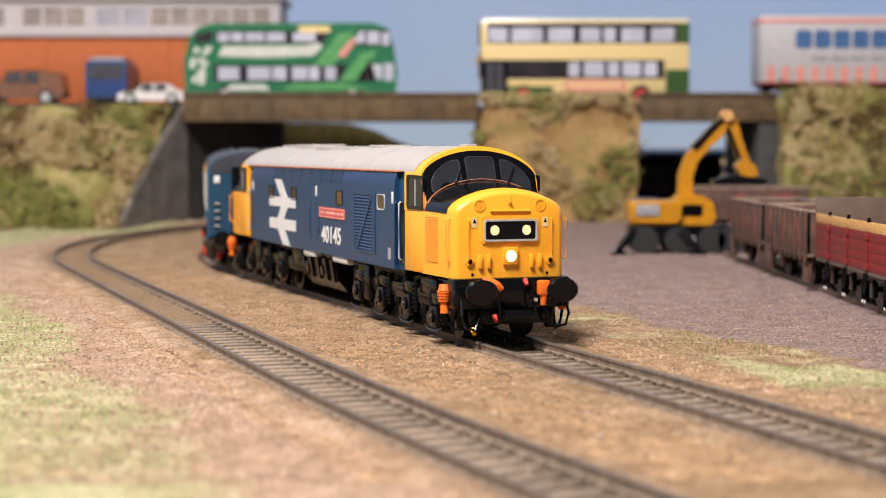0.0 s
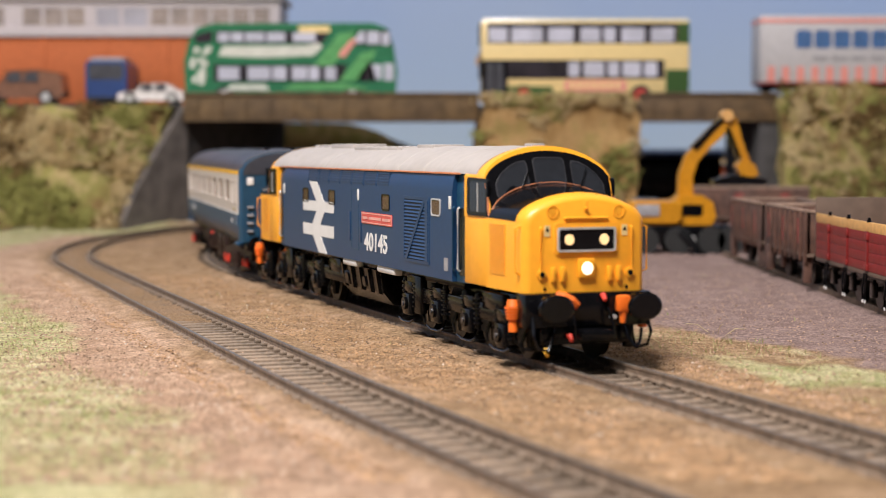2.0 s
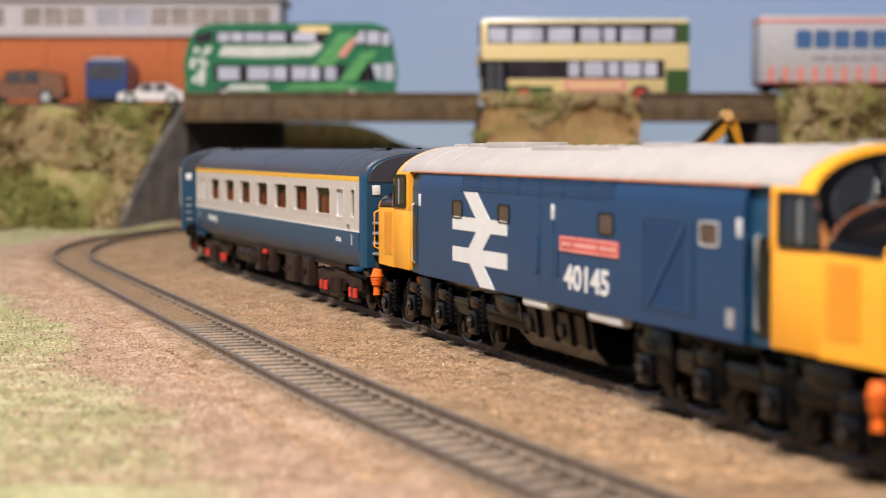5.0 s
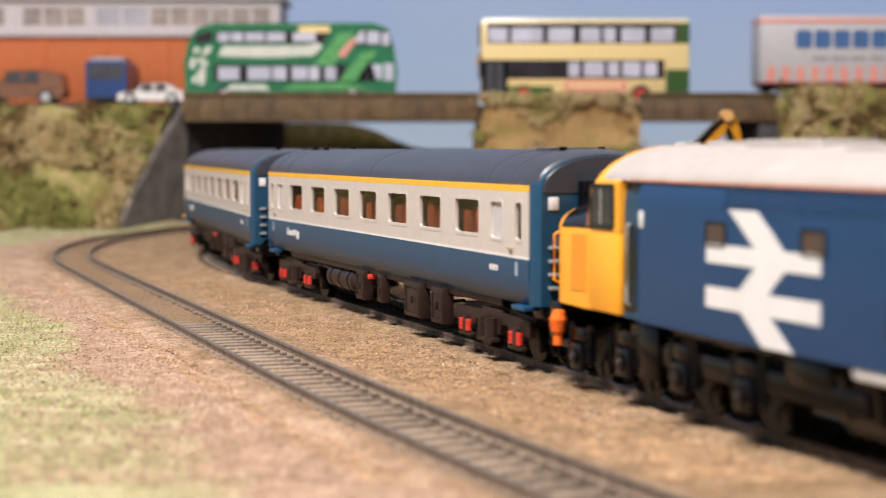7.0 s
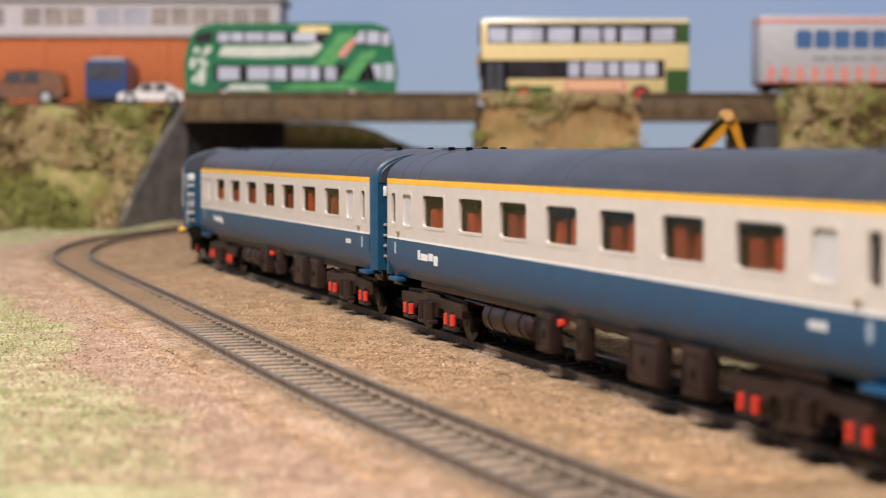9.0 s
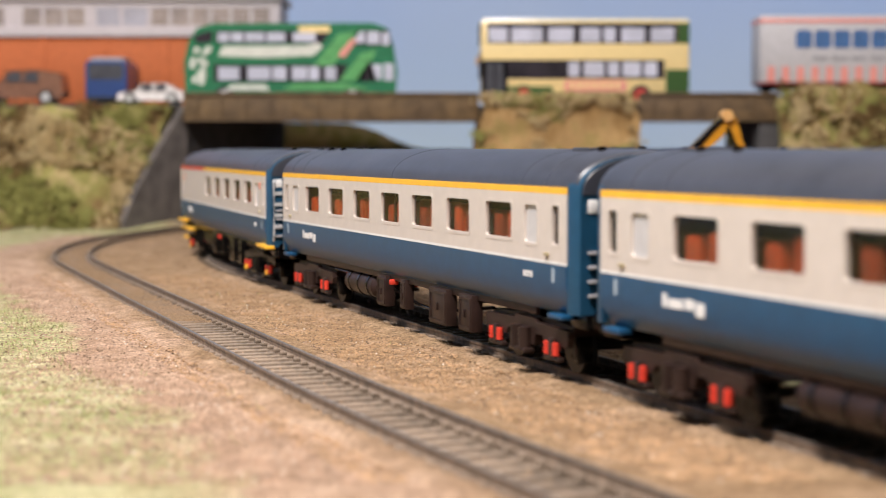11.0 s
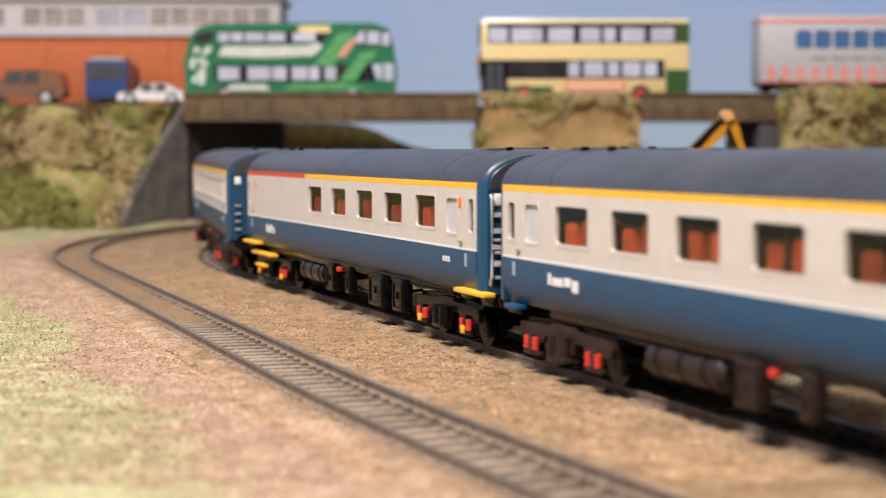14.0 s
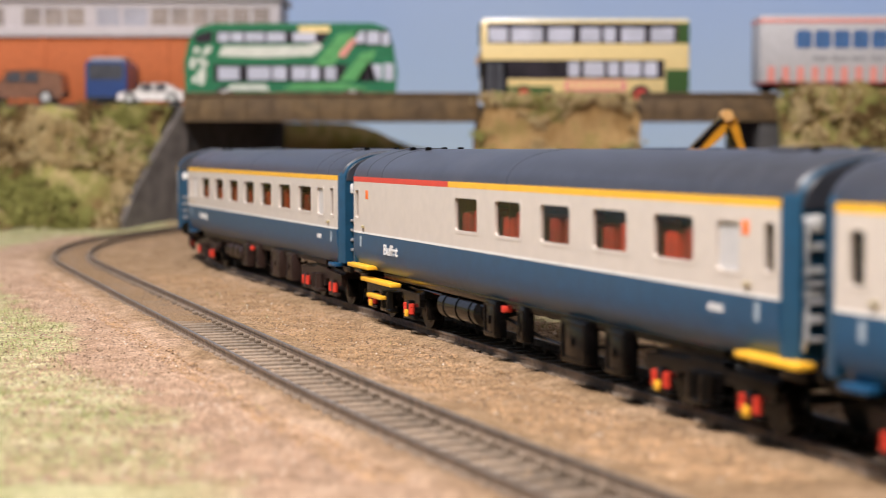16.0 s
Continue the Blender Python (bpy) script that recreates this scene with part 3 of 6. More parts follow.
# ---- the train ----
def wheelset(parent, x, r, gauge=14.4, at=(0, 0, 0)):
    """Two spoked-back disc wheels on an axle; its origin is the axle's centre. x is along the bogie."""
    bm = bmesh.new()
    rod(bm, (x, -gauge / 2 - 1, r), (x, gauge / 2 + 1, r), 1.0, sides=10)
    for d in (-1, 1):
        y = d * gauge / 2
        rod(bm, (x, y, r), (x, y + d * 0.6, r), r + 0.7, sides=28)
        rod(bm, (x, y + d * 0.6, r), (x, y + d * 2.6, r), r, sides=28)
        rod(bm, (x, y + d * 2.6, r), (x, y + d * 2.9, r), r * 0.72, sides=20)
        for k in range(6):
            w = k * math.pi / 3
            rod(bm, (x + math.cos(w) * r * 0.45, y + d * 2.9, r + math.sin(w) * r * 0.45), (x + math.cos(w) * r * 0.45, y + d * 3.05, r + math.sin(w) * r * 0.45), r * 0.1, sides=8)
    ob = part("wheelset", bm, WHEEL, parent, at=(x, 0, r))
    ob["radius"] = r
    return ob


def bogie_origin(name, bm, mat, parent, x):
    """A bogie whose origin lies on its pivot at rail level; the mesh is given about that pivot."""
    ob = part(name, bm, mat, parent)
    ob.location = (x * MM, 0, 0)
    return ob


def nose_ring(u, w, zs, zc, low=16.9, n=14):
    pts = [(u, -w, low), (u, -w, (low + zs) / 2), (u, -w, zs)]
    for k in range(1, n):
        f = math.pi * k / n
        y = -w * math.cos(f)
        pts.append((u, y, zs + (zc - zs) * math.sin(f) ** 1.15))
    pts += [(u, w, zs), (u, w, (low + zs) / 2), (u, w, low)]
    return pts


NOSE = [(110.0, 17.6, 34.5, 42.3), (121.0, 17.5, 34.3, 41.6), (127.0, 17.3, 34.1, 41.0), (129.8, 17.05, 34.0, 40.55), (131.1, 16.6, 33.7, 40.2), (131.8, 15.9, 33.3, 39.7), (132.1, 15.1, 32.8, 39.1)]


def screen_u(y, z):
    """How far forward the sloping cab front lies."""
    return 113.6 - (z - 34.5) * 0.46 - 0.0055 * y * y


def cab_arc(scale=1.0, side=17.6, zs=43.6, zc=51.7, n=18, power=1.25):
    """The outline over the cab front: up one side, over the roof, down the other."""
    pts = []
    for k in range(n + 1):
        f = math.pi * k / n
        pts.append((-side * scale * math.cos(f), zs + (zc - zs) * scale * math.sin(f) ** power))
    return pts


def build_cab(loco, sign):
    """One cab with its nose. sign: 1 ahead, -1 at the rear, which is turned about."""
    turn = Matrix.Identity(4) if sign > 0 else Matrix.Rotation(math.pi, 4, "Z")

    def p(name, bm, mat, parent=loco, label="", smooth=30):
        if name in ("nose", "cab") or parent is not loco and parent.name.split(".")[0] in ("nose", "cab", "windscreen_surround"):
            for v in bm.verts:
                f = min(1.0, max(0.0, (v.co.x - 98.0) / 34.0))
                v.co.x -= 2.2 * f
                v.co.y *= 1 - 0.075 * f
                v.co.z -= 0.5 * f * smoothstep(35, 40, v.co.z)
        bmesh.ops.transform(bm, matrix=turn, verts=bm.verts)
        return part(name, bm, mat, parent, label, smooth=smooth)

    bm = bmesh.new()
    loft(bm, [nose_ring(*q) for q in NOSE])
    nose = p("nose", bm, YELLOW, label="rounded warning yellow nose")
    # dark panel ahead of the windscreen
    bm = bmesh.new()
    rows = []
    for u, w, zs, zc in [(108.0, 17.6, 34.5, 42.4), (116, 17.55, 34.4, 41.9), (121.0, 17.5, 34.3, 41.6), (127.4, 17.3, 34.1, 40.98)]:
        rows.append([(a, y * 1.006, z + 0.14) for a, y, z in nose_ring(u, w, zs, zc)[2:-2]])
    under = [[(a, y, z - 0.5) for a, y, z in r] for r in rows]
    loft(bm, [r + q[::-1] for r, q in zip(rows, under)])
    p("antiglare_panel", bm, BLACK, nose, "matt black panel before the windscreen")
    bm = bmesh.new()
    tube(bm, [(112.4 - 0.5 * (z - 34.5) - 0.004 * y * y + 1.8, y * 0.985, z + 0.5) for a, y, z in nose_ring(111.0, 17.6, 34.5, 42.25)[2:-2]], 0.16, 6)
    p("lining", bm, COPPER, nose, "thin orange lining round the windscreen base")
    # upper cab
    prof = [(-17.6, 33.8)] + cab_arc() + [(17.6, 33.8)]
    bm = bmesh.new()
    loft(bm, [[(x, y, z) for y, z in ((-17.6, 33.8), (-17.6, 44.0), (-17.1, 44.7), (17.1, 44.7), (17.6, 44.0), (17.6, 33.8))] for x in (95.0, 102.4)])
    mid = [(102.4, y, z) for y, z in prof]
    front = [(screen_u(y, z) + 0.3, y * 0.995, z) for y, z in prof]
    loft(bm, [mid, front])
    cab = p("cab", bm, YELLOW, label="yellow cab with arched brow over the windows")
    low = bmesh.new()
    box(low, 95.0, 111.5, -17.6, 17.6, 16.9, 34.0, 0.5)
    p("cab_side", low, YELLOW, cab)
    # windscreen surround and panes
    sc = lambda a, b, h: (screen_u(a, b) + 0.3 + h, a, b)

    def skin(bm, lo, hi, lift, deep, y0, y1, n=16):
        """A plate on the curved cab front between two heights given as functions of y."""
        t0, t1, b0, b1 = [], [], [], []
        for k in range(n + 1):
            y = y0 + (y1 - y0) * k / n
            t0.append(sc(y, lo(y), lift)), t1.append(sc(y, hi(y), lift))
            b0.append(sc(y, lo(y), lift - deep)), b1.append(sc(y, hi(y), lift - deep))
        loft(bm, [[a, c, d, e] for a, c, d, e in zip(t0, t1, b1, b0)])
        return bm

    arch = lambda grow: (lambda y: 43.4 + (50.6 - 43.4 + grow) * math.sqrt(max(0.0, 1 - (y / 17.3) ** 2)) ** 1.25)
    bm = skin(bmesh.new(), lambda y: 35.0, lambda y: max(35.5, arch(0.1)(y) - 0.2), 0.15, 0.4, -17.0, 17.0, 30)
    mask = p("windscreen_surround", bm, BLACK, cab, "black windscreen surround")
    for y0, y1 in ((-4.4, 4.4), (6.2, 15.0), (-15.0, -6.2)):
        if y0 < 0 < y1:
            outline = rounded(y0, y1, 42.0, 48.9, 1.2)
        else:
            g = 1 if y0 > 0 else -1
            outline = [(g * 6.4, 41.6), (g * 6.0, 42.2), (g * 6.0, 47.4), (g * 6.5, 48.1), (g * 8.5, 47.8), (g * 11.0, 46.6), (g * 13.4, 44.7), (g * 15.0, 42.2), (g * 15.1, 39.6), (g * 14.5, 38.7), (g * 12.0, 39.6)][::g]
        cy, cz = sum(q[0] for q in outline) / len(outline), sum(q[1] for q in outline) / len(outline)
        inner = [(cy + (a - cy) * 0.93, cz + (c - cz) * 0.92) for a, c in outline]
        bm = ring_plate(bmesh.new(), outline, inner, 0.42, 0.5, sc)
        p("window_frame", bm, FRAME_GREY, mask)
        bm = plate(bmesh.new(), inner, 0.28, 0.2, sc)
        p("windscreen_pane", bm, DARK_GLASS, mask, "dark reflective windscreen pane")
    for y in (-8.5, 7.5):
        bm = bmesh.new()
        tube(bm, [sc(y, 41.0, 0.7), sc(y + 1.6, 43.8, 0.8), sc(y + 2.8, 46.0, 0.7)], 0.16, 6)
        p("wiper", bm, BLACK, mask)
    for d in (-1, 1):
        pl = (lambda a, b, h: (a, d * (17.6 + h), b))
        bm = bmesh.new()
        ring_plate(bm, rounded(97.3, 110.6, 34.2, 43.7, 1.2), rounded(98.6, 109.6, 35.2, 42.9, 0.9), 0.22, 0.6, pl)
        p("window_frame", bm, BLACK, cab)
        bm = bmesh.new()
        plate(bm, rounded(98.5, 109.7, 35.1, 43.0, 0.9), 0.1, 0.3, pl)
        p("side_window", bm, DARK_GLASS, cab, "dark cab side window")
        bm = bmesh.new()
        for a in (104.2,):
            box(bm, a, a + 0.35, min(d * 17.6, d * 17.9), max(d * 17.6, d * 17.9), 35.2, 42.5)
        p("window_bar", bm, SILVER, cab)
        bm = bmesh.new()
        plate(bm, [(111.2, 34.4), (111.9, 34.4), (109.4, 43.6), (108.8, 43.6)], 0.2, 0.4, pl)
        p("lining", bm, COPPER, cab, "thin orange lining on the window pillar")
        # grille slats on the nose flank
        for k in range(20):
            z = 20.6 + 0.62 * k
            bm = bmesh.new()
            box(bm, 112.2, 121.4, min(d * 17.4, d * 17.75), max(d * 17.4, d * 17.75), z, z + 0.36)
            p("grille_slat", bm, YELLOW, nose)
        bm = bmesh.new()
        tube(bm, [(129.4, d * 17.0, 21.2), (129.6, d * 18.5, 21.8), (129.6, d * 18.5, 32.0), (129.4, d * 17.0, 32.6)], 0.28, 8)
        p("handrail", bm, YELLOW, nose)
        bm = bmesh.new()
        tube(bm, [(131.6, d * 12.6, 21.0), (132.6, d * 12.8, 21.4), (132.6, d * 12.8, 32.2), (131.6, d * 12.6, 32.6)], 0.26, 8)
        p("handrail", bm, YELLOW, nose)
        bm = bmesh.new()
        ring_plate(bm, disc(d * 9.3, 36.1, 1.75), disc(d * 9.3, 36.1, 1.35), 0.2, 0.6, fore(132.05))
        plate(bm, disc(d * 9.3, 36.1, 1.0), 0.12, 0.5, fore(132.05))
        p("disc_mount", bm, YELLOW, nose)
        for y in (d * 6.6, d * 9.2):
            bm = bmesh.new()
            box(bm, 131.8, 132.9, y - 0.55, y + 0.55, 19.4, 23.0, 0.2)
            p("lamp_bracket", bm, YELLOW, nose)
        bm = bmesh.new()
        rod(bm, (131.2, d * 12.4, 21.3), (132.6, d * 12.4, 21.3), 1.25, sides=16)
        p("jumper_socket", bm, YELLOW, nose)
        bm = bmesh.new()
        rod(bm, (132.5, d * 12.4, 21.3), (132.9, d * 12.4, 21.3), 0.65, sides=12)
        p("socket_hole", bm, BLACK, nose)
        bm = bmesh.new()
        plate(bm, rounded(d * 10.9 - 0.8, d * 10.9 + 0.8, 30.2, 32.8, 0.2), 0.15, 0.3, fore(132.1))
        p("warning_label", bm, BUS_CREAM, nose, "small white warning label")
        bm = bmesh.new()
        plate(bm, [(d * 10.9 - 0.5, 31.4), (d * 10.9 + 0.5, 31.4), (d * 10.9, 32.5)], 0.22, 0.2, fore(132.1))
        p("warning_mark", bm, BLACK, nose)
        bm = bmesh.new()
        plate(bm, disc(d * 11.5, 17.9, 0.45, seg=5), 0.15, 0.3, fore(132.1))
        p("star_mark", bm, BLACK, nose)
    # headcode panel and lights
    bm = bmesh.new()
    plate(bm, rounded(-9.0, 9.0, 25.9, 33.3, 1.0), 0.35, 0.9, fore(132.1))
    p("headcode_housing", bm, YELLOW, nose)
    bm = bmesh.new()
    ring_plate(bm, rounded(-8.2, 8.2, 26.5, 32.3, 0.7), rounded(-7.7, 7.7, 27.0, 31.8, 0.5), 0.75, 0.6, fore(132.1))
    p("headcode_frame", bm, SILVER, nose)
    bm = bmesh.new()
    plate(bm, rounded(-7.75, 7.75, 26.95, 31.85, 0.5), 0.5, 0.4, fore(132.1))
    p("headcode_panel", bm, BLACK, nose, "black headcode panel with two marker lights")
    for y in (-4.9, 4.9):
        bm = bmesh.new()
        plate(bm, disc(y, 29.4, 1.3), 0.72, 0.3, fore(132.1))
        p("marker_light", bm, MARKER if sign > 0 else WHITE, nose, "round cream marker light")
    bm = bmesh.new()
    box(bm, 131.6, 133.0, -2.3, 2.3, 20.2, 24.9, 0.35)
    p("headlight_box", bm, YELLOW, nose)
    bm = bmesh.new()
    plate(bm, disc(0, 22.6, 1.55), 0.2, 0.3, fore(132.95))
    p("headlight", bm, HEADLIGHT if sign > 0 else WHITE, nose, "bright round headlight")
    bm = bmesh.new()
    tube(bm, [(131.5, -6.2, 34.4), (132.4, -6.0, 34.5), (132.4, 6.0, 34.5), (131.5, 6.2, 34.4)], 0.3, 8)
    p("handrail", bm, YELLOW, nose)
    bm = bmesh.new()
    box(bm, 131.3, 132.2, -0.7, 0.7, 35.6, 39.2, 0.3)
    box(bm, 131.6, 132.9, -0.45, 0.25, 36.6, 37.4, 0.2)
    p("lamp_iron", bm, YELLOW, nose)
    # buffer beam and what hangs on it
    bm = bmesh.new()
    box(bm, 126.0, 132.0, -16.4, 16.4, 8.8, 16.9, 0.5)
    box(bm, 127.0, 131.0, -12.0, 12.0, 4.6, 8.8, 0.5)
    beam = p("buffer_beam", bm, BLACK)
    for d in (-1, 1):
        bm = bmesh.new()
        rod(bm, (131.5, d * 11.35, 13.9), (134.2, d * 11.35, 13.9), 2.6, sides=20)
        rod(bm, (134.2, d * 11.35, 13.9), (138.3, d * 11.35, 13.9), 1.7, sides=20)
        p("buffer", bm, BLACK, beam)
        bm = bmesh.new()
        loft(bm, [[(x, y, z) for y, z in disc(d * 11.35, 13.9, 4.4 * g, 3.3 * g, 28)] for x, g in ((138.0, 0.9), (138.4, 1.0), (138.9, 1.0), (139.3, 0.86))])
        p("buffer_head", bm, BLACK, beam)
        bm = bmesh.new()
        tube(bm, [(132.4, d * 14.6, 11.5), (134.2, d * 15.2, 7.5), (134.4, d * 14.2, 4.4), (133.8, d * 11.4, 3.6), (132.6, d * 9.6, 6.5), (131.6, d * 9.0, 9.5)], 0.42, 8)
        p("brake_hose", bm, BLACK, beam)
        bm = bmesh.new()
        rod(bm, (125.7, d * 16.9, 15.2), (125.9, d * 17.0, 13.4), 1.3, 1.75, 14)
        for k in range(4):
            z = 13.4 - 0.75 * k
            rod(bm, (125.9, d * 17.0, z), (125.9, d * 17.0, z - 0.4), 2.0 - 0.12 * k, sides=14)
            rod(bm, (125.9, d * 17.0, z - 0.4), (125.9, d * 17.0, z - 0.75), 1.4, sides=12)
        rod(bm, (125.9, d * 17.0, 10.4), (126.0, d * 17.0, 7.6), 1.0, 1.15, 12)
        p("jumper_cable", bm, ORANGE, beam, "orange jumper cable plug")
        bm = bmesh.new()
        tube(bm, [(126.0, d * 16.9, 8.0), (126.4, d * 16.4, 5.2), (127.8, d * 15.2, 3.6), (129.4, d * 13.6, 3.4)], 0.4, 8)
        p("jumper_lead", bm, UNDER, beam)
    bm = bmesh.new()
    box(bm, 132.0, 134.4, 6.6, 9.9, 12.2, 16.2, 0.6)
    rod(bm, (133.2, 8.2, 12.4), (133.2, 8.2, 9.6), 1.0, 0.7, 10)
    p("jumper_cable", bm, ORANGE, beam, "orange jumper cable plug")
    bm = bmesh.new()
    tube(bm, [(132.0, -8.2, 16.6), (133.6, -7.0, 16.4), (134.4, -5.4, 15.4), (134.2, -4.2, 14.2)], 0.95, 8)
    p("jumper_cable", bm, ORANGE, beam, "orange jumper cable plug")
    for y, z, m in ((3.4, 16.0, RED), (-4.2, 14.4, RED), (-5.2, 6.6, RED), (-11.4, 3.4, STRIPE_YELLOW)):
        bm = bmesh.new()
        rod(bm, (132.2, y, z + 0.4), (133.6, y, z - 0.9), 0.75, 0.5, 10)
        p("pipe_tap", bm, m, beam)
    for y in (-5.4, 4.4):
        bm = bmesh.new()
        tube(bm, [(132.0, y, 13.5), (134.0, y, 12.8), (134.6, y + 0.6, 9.5), (134.0, y + 1.4, 5.6)], 0.4, 8)
        p("air_hose", bm, BLACK, beam)
    bm = bmesh.new()
    box(bm, 131.6, 137.6, -4.2, 4.2, 6.0, 8.6, 0.6)
    p("coupling", bm, BLACK, beam)
    for y in (5.6, 6.4):
        bm = bmesh.new()
        rod(bm, (132.0, y, 11.0), (132.8, y, 11.0), 0.5, sides=10)
        p("pipe_cock", bm, SILVER, beam)


def build_loco_bogie(loco, d):
    bm = bmesh.new()
    for y in (-1, 1):
        box(bm, -28, 58, min(y * 14.0, y * 15.6), max(y * 14.0, y * 15.6), 8.2, 12.6, 0.5)
        box(bm, -24, -12, min(y * 14.0, y * 16.2), max(y * 14.0, y * 16.2), 5.0, 15.6, 0.5)
        box(bm, 34, 48, min(y * 13.6, y * 15.8), max(y * 13.6, y * 15.8), 11.0, 15.6, 0.6)
    box(bm, -26, 56, -9, 9, 9.0, 15.0, 0.5)
    bogie = bogie_origin("bogie", bm, UNDER, loco, d * 69)
    for x, r in ((-22, 7.5), (2, 7.5), (26, 7.5), (49, 6.0)):
        wheelset(bogie, d * x, r)
        for y in (-1, 1):
            bm = bmesh.new()
            box(bm, d * x - 3.0, d * x + 3.0, min(y * 15.4, y * 17.2), max(y * 15.4, y * 17.2), r - 3.2, r + 2.8, 0.5)
            rod(bm, (d * x, y * 17.0, r), (d * x, y * 17.9, r), 1.8, sides=14)
            part("axlebox", bm, BLACK, bogie)
            bm = bmesh.new()
            rod(bm, (d * x, y * 17.8, r), (d * x, y * 18.1, r), 0.75, sides=10)
            part("axle_cap", bm, FRAME_GREY, bogie)
            for k in (-1, 1):
                bm = bmesh.new()
                prof = [(r - 2.0, 0.9)]
                for j in range(6):
                    z = r - 1.0 + j * 1.25
                    prof += [(z, 0.95), (z + 0.25, 1.5), (z + 0.65, 1.5), (z + 0.9, 0.95)]
                loft(bm, [[(a, c, z) for a, c in disc(d * x + k * 4.6, y * 15.4, q * 0.85, seg=12)] for z, q in prof + [(r + 7.0, 0.9)]])
                part("coil_spring", bm, BLACK, bogie)
            bm = bmesh.new()
            box(bm, d * x + 8.6, d * x + 10.6, min(y * 11.5, y * 13.8), max(y * 11.5, y * 13.8), 3.0, 12.0, 0.4)
            tube(bm, [(d * x + 9.6, y * 13.4, 9), (d * x + 8.4, y * 14.6, 5.0), (d * x + 9.8, y * 14.8, 2.6)], 0.45, 6)
            part("brake_gear", bm, UNDER, bogie)
            bm = bmesh.new()
            tube(bm, [(d * x - 6, y * 17.0, 3.0), (d * x - 2, y * 17.3, 2.4), (d * x + 4, y * 17.3, 2.4), (d * x + 7, y * 17.0, 3.4)], 0.35, 6)
            part("brake_rod", bm, BLACK, bogie)
            bm = bmesh.new()
            box(bm, d * x - 3.4, d * x + 3.4, min(y * 15.6, y * 16.5), max(y * 15.6, y * 16.5), r + 3.2, r + 6.2, 0.5)
            part("damper", bm, UNDER, bogie)
    return bogie


def build_loco():
    loco = thing("diesel_locomotive", "blue and yellow model diesel locomotive with pale grey roof", "locomotive")
    side = [(-17.75, 16.6), (-17.75, 39.8), (-17.45, 42.2), (-16.75, 44.5), (16.75, 44.5), (17.45, 42.2), (17.75, 39.8), (17.75, 16.6)]
    bm = bmesh.new()
    loft(bm, [[(x, y, z) for y, z in side] for x in (-86.5, -40, 0, 40, 86.5)])
    body = part("body", bm, RAIL_BLUE, loco, "blue bodyside with louvred panels", smooth=20)
    inset = [(y * 0.925, z) for y, z in side]
    for d in (-1, 1):
        bm = bmesh.new()
        loft(bm, [[(x, y, z) for y, z in inset] for x in (min(d * 86.4, d * 95.2), max(d * 86.4, d * 95.2))])
        part("door_recess", bm, END_BLUE, body)
        for e in (-1, 1):
            bm = bmesh.new()
            plate(bm, rounded(min(d * 88.6, d * 94.6), max(d * 88.6, d * 94.6), 18.4, 35.6, 0.4), 0.25, 0.5, near_side(16.42) if e < 0 else far_side(16.42))
            part("cab_door", bm, BLACK, body, "black cab door set into the recess")
    # roof, ribs and fittings
    arc = cab_arc(side=17.2, zs=44.5, zc=51.6)
    bm = bmesh.new()
    loft(bm, [[(x, y, z) for y, z in arc] for x in (-102.6, -60, -20, 20, 60, 102.6)])
    roof = part("roof", bm, ROOF_PALE, loco, "pale grey weathered roof")
    for x in (-84, -70, -34, 18, 40, 62, 84):
        bm = bmesh.new()
        loft(bm, [[(x + a, y * (1 + 0.008 * h), 44.5 + (z - 44.5) * (1 + 0.016 * h)) for y, z in arc] for a, h in ((-0.5, 0), (-0.3, 1), (0.3, 1), (0.5, 0))])
        part("roof_rib", bm, ROOF_PALE, roof)
    for x0, x1, y0, y1, h in ((-66, -40, -6, 6, 0.9), (-30, 14, -8.5, -2, 0.45), (-30, 14, 2, 8.5, 0.45), (22, 36, -5, 5, 0.5), (96.5, 101, -2.0, 2.0, 0.6), (-101, -96.5, -2.0, 2.0, 0.6), (-84, -74, -4, 4, 0.7)):
        bm = bmesh.new()
        top = 51.6 - 0.02 * max(abs(y0), abs(y1)) ** 2
        box(bm, x0, x1, y0, y1, top - 1.4, max(51.6, top) + h - (0.6 if abs(y0) > 8 or abs(y1) > 8 else 0), 0.35)
        part("roof_hatch", bm, ROOF_PALE, roof)
    bm = bmesh.new()
    for k in range(2):
        tube(bm, [(46, -14.0 + k * 28, 46.8), (58, -11.5 + k * 23, 48.5), (74, -9.0 + k * 18, 49.8), (88, -7.8 + k * 15.6, 50.3)], 0.4, 6)
    part("roof_pipe", bm, ROOF_PALE, roof)
    for d in (-1, 1):
        bm = bmesh.new()
        tube(bm, [(-68, d * 11.2, 48.65), (-20, d * 11.2, 48.65), (38, d * 11.2, 48.65)], 0.22, 6)
        part("roof_bead", bm, ROOF_PALE, roof)
        for k in range(6):
            bm = bmesh.new()
            x = -28 + k * 7.2
            loft(bm, [[(x + a, d * y, z) for y, z in ((3.0, 51.2), (8.0, 49.9), (8.0, 50.5), (3.0, 51.75))] for a in (0, 3.4)])
            part("roof_grille_bar", bm, ROOF_PALE, roof)
    for x, y in ((-28, -7.5), (16, -7.5), (44, -13.2)):
        bm = bmesh.new()
        rod(bm, (x, y, 46.6), (x, y, 50.7 - (abs(y) - 7.5) * 0.55), 0.4, sides=8)
        part("roof_bolt", bm, UNDER, roof)
    for d in (-1, 1):
        pl = near_side(17.75) if d < 0 else far_side(17.75)
        bm = bmesh.new()
        box(bm, -91, 91, min(d * 16.8, d * 17.35), max(d * 16.8, d * 17.35), 44.25, 44.75, 0.1)
        part("lining", bm, COPPER, body, "thin orange line under the roof")
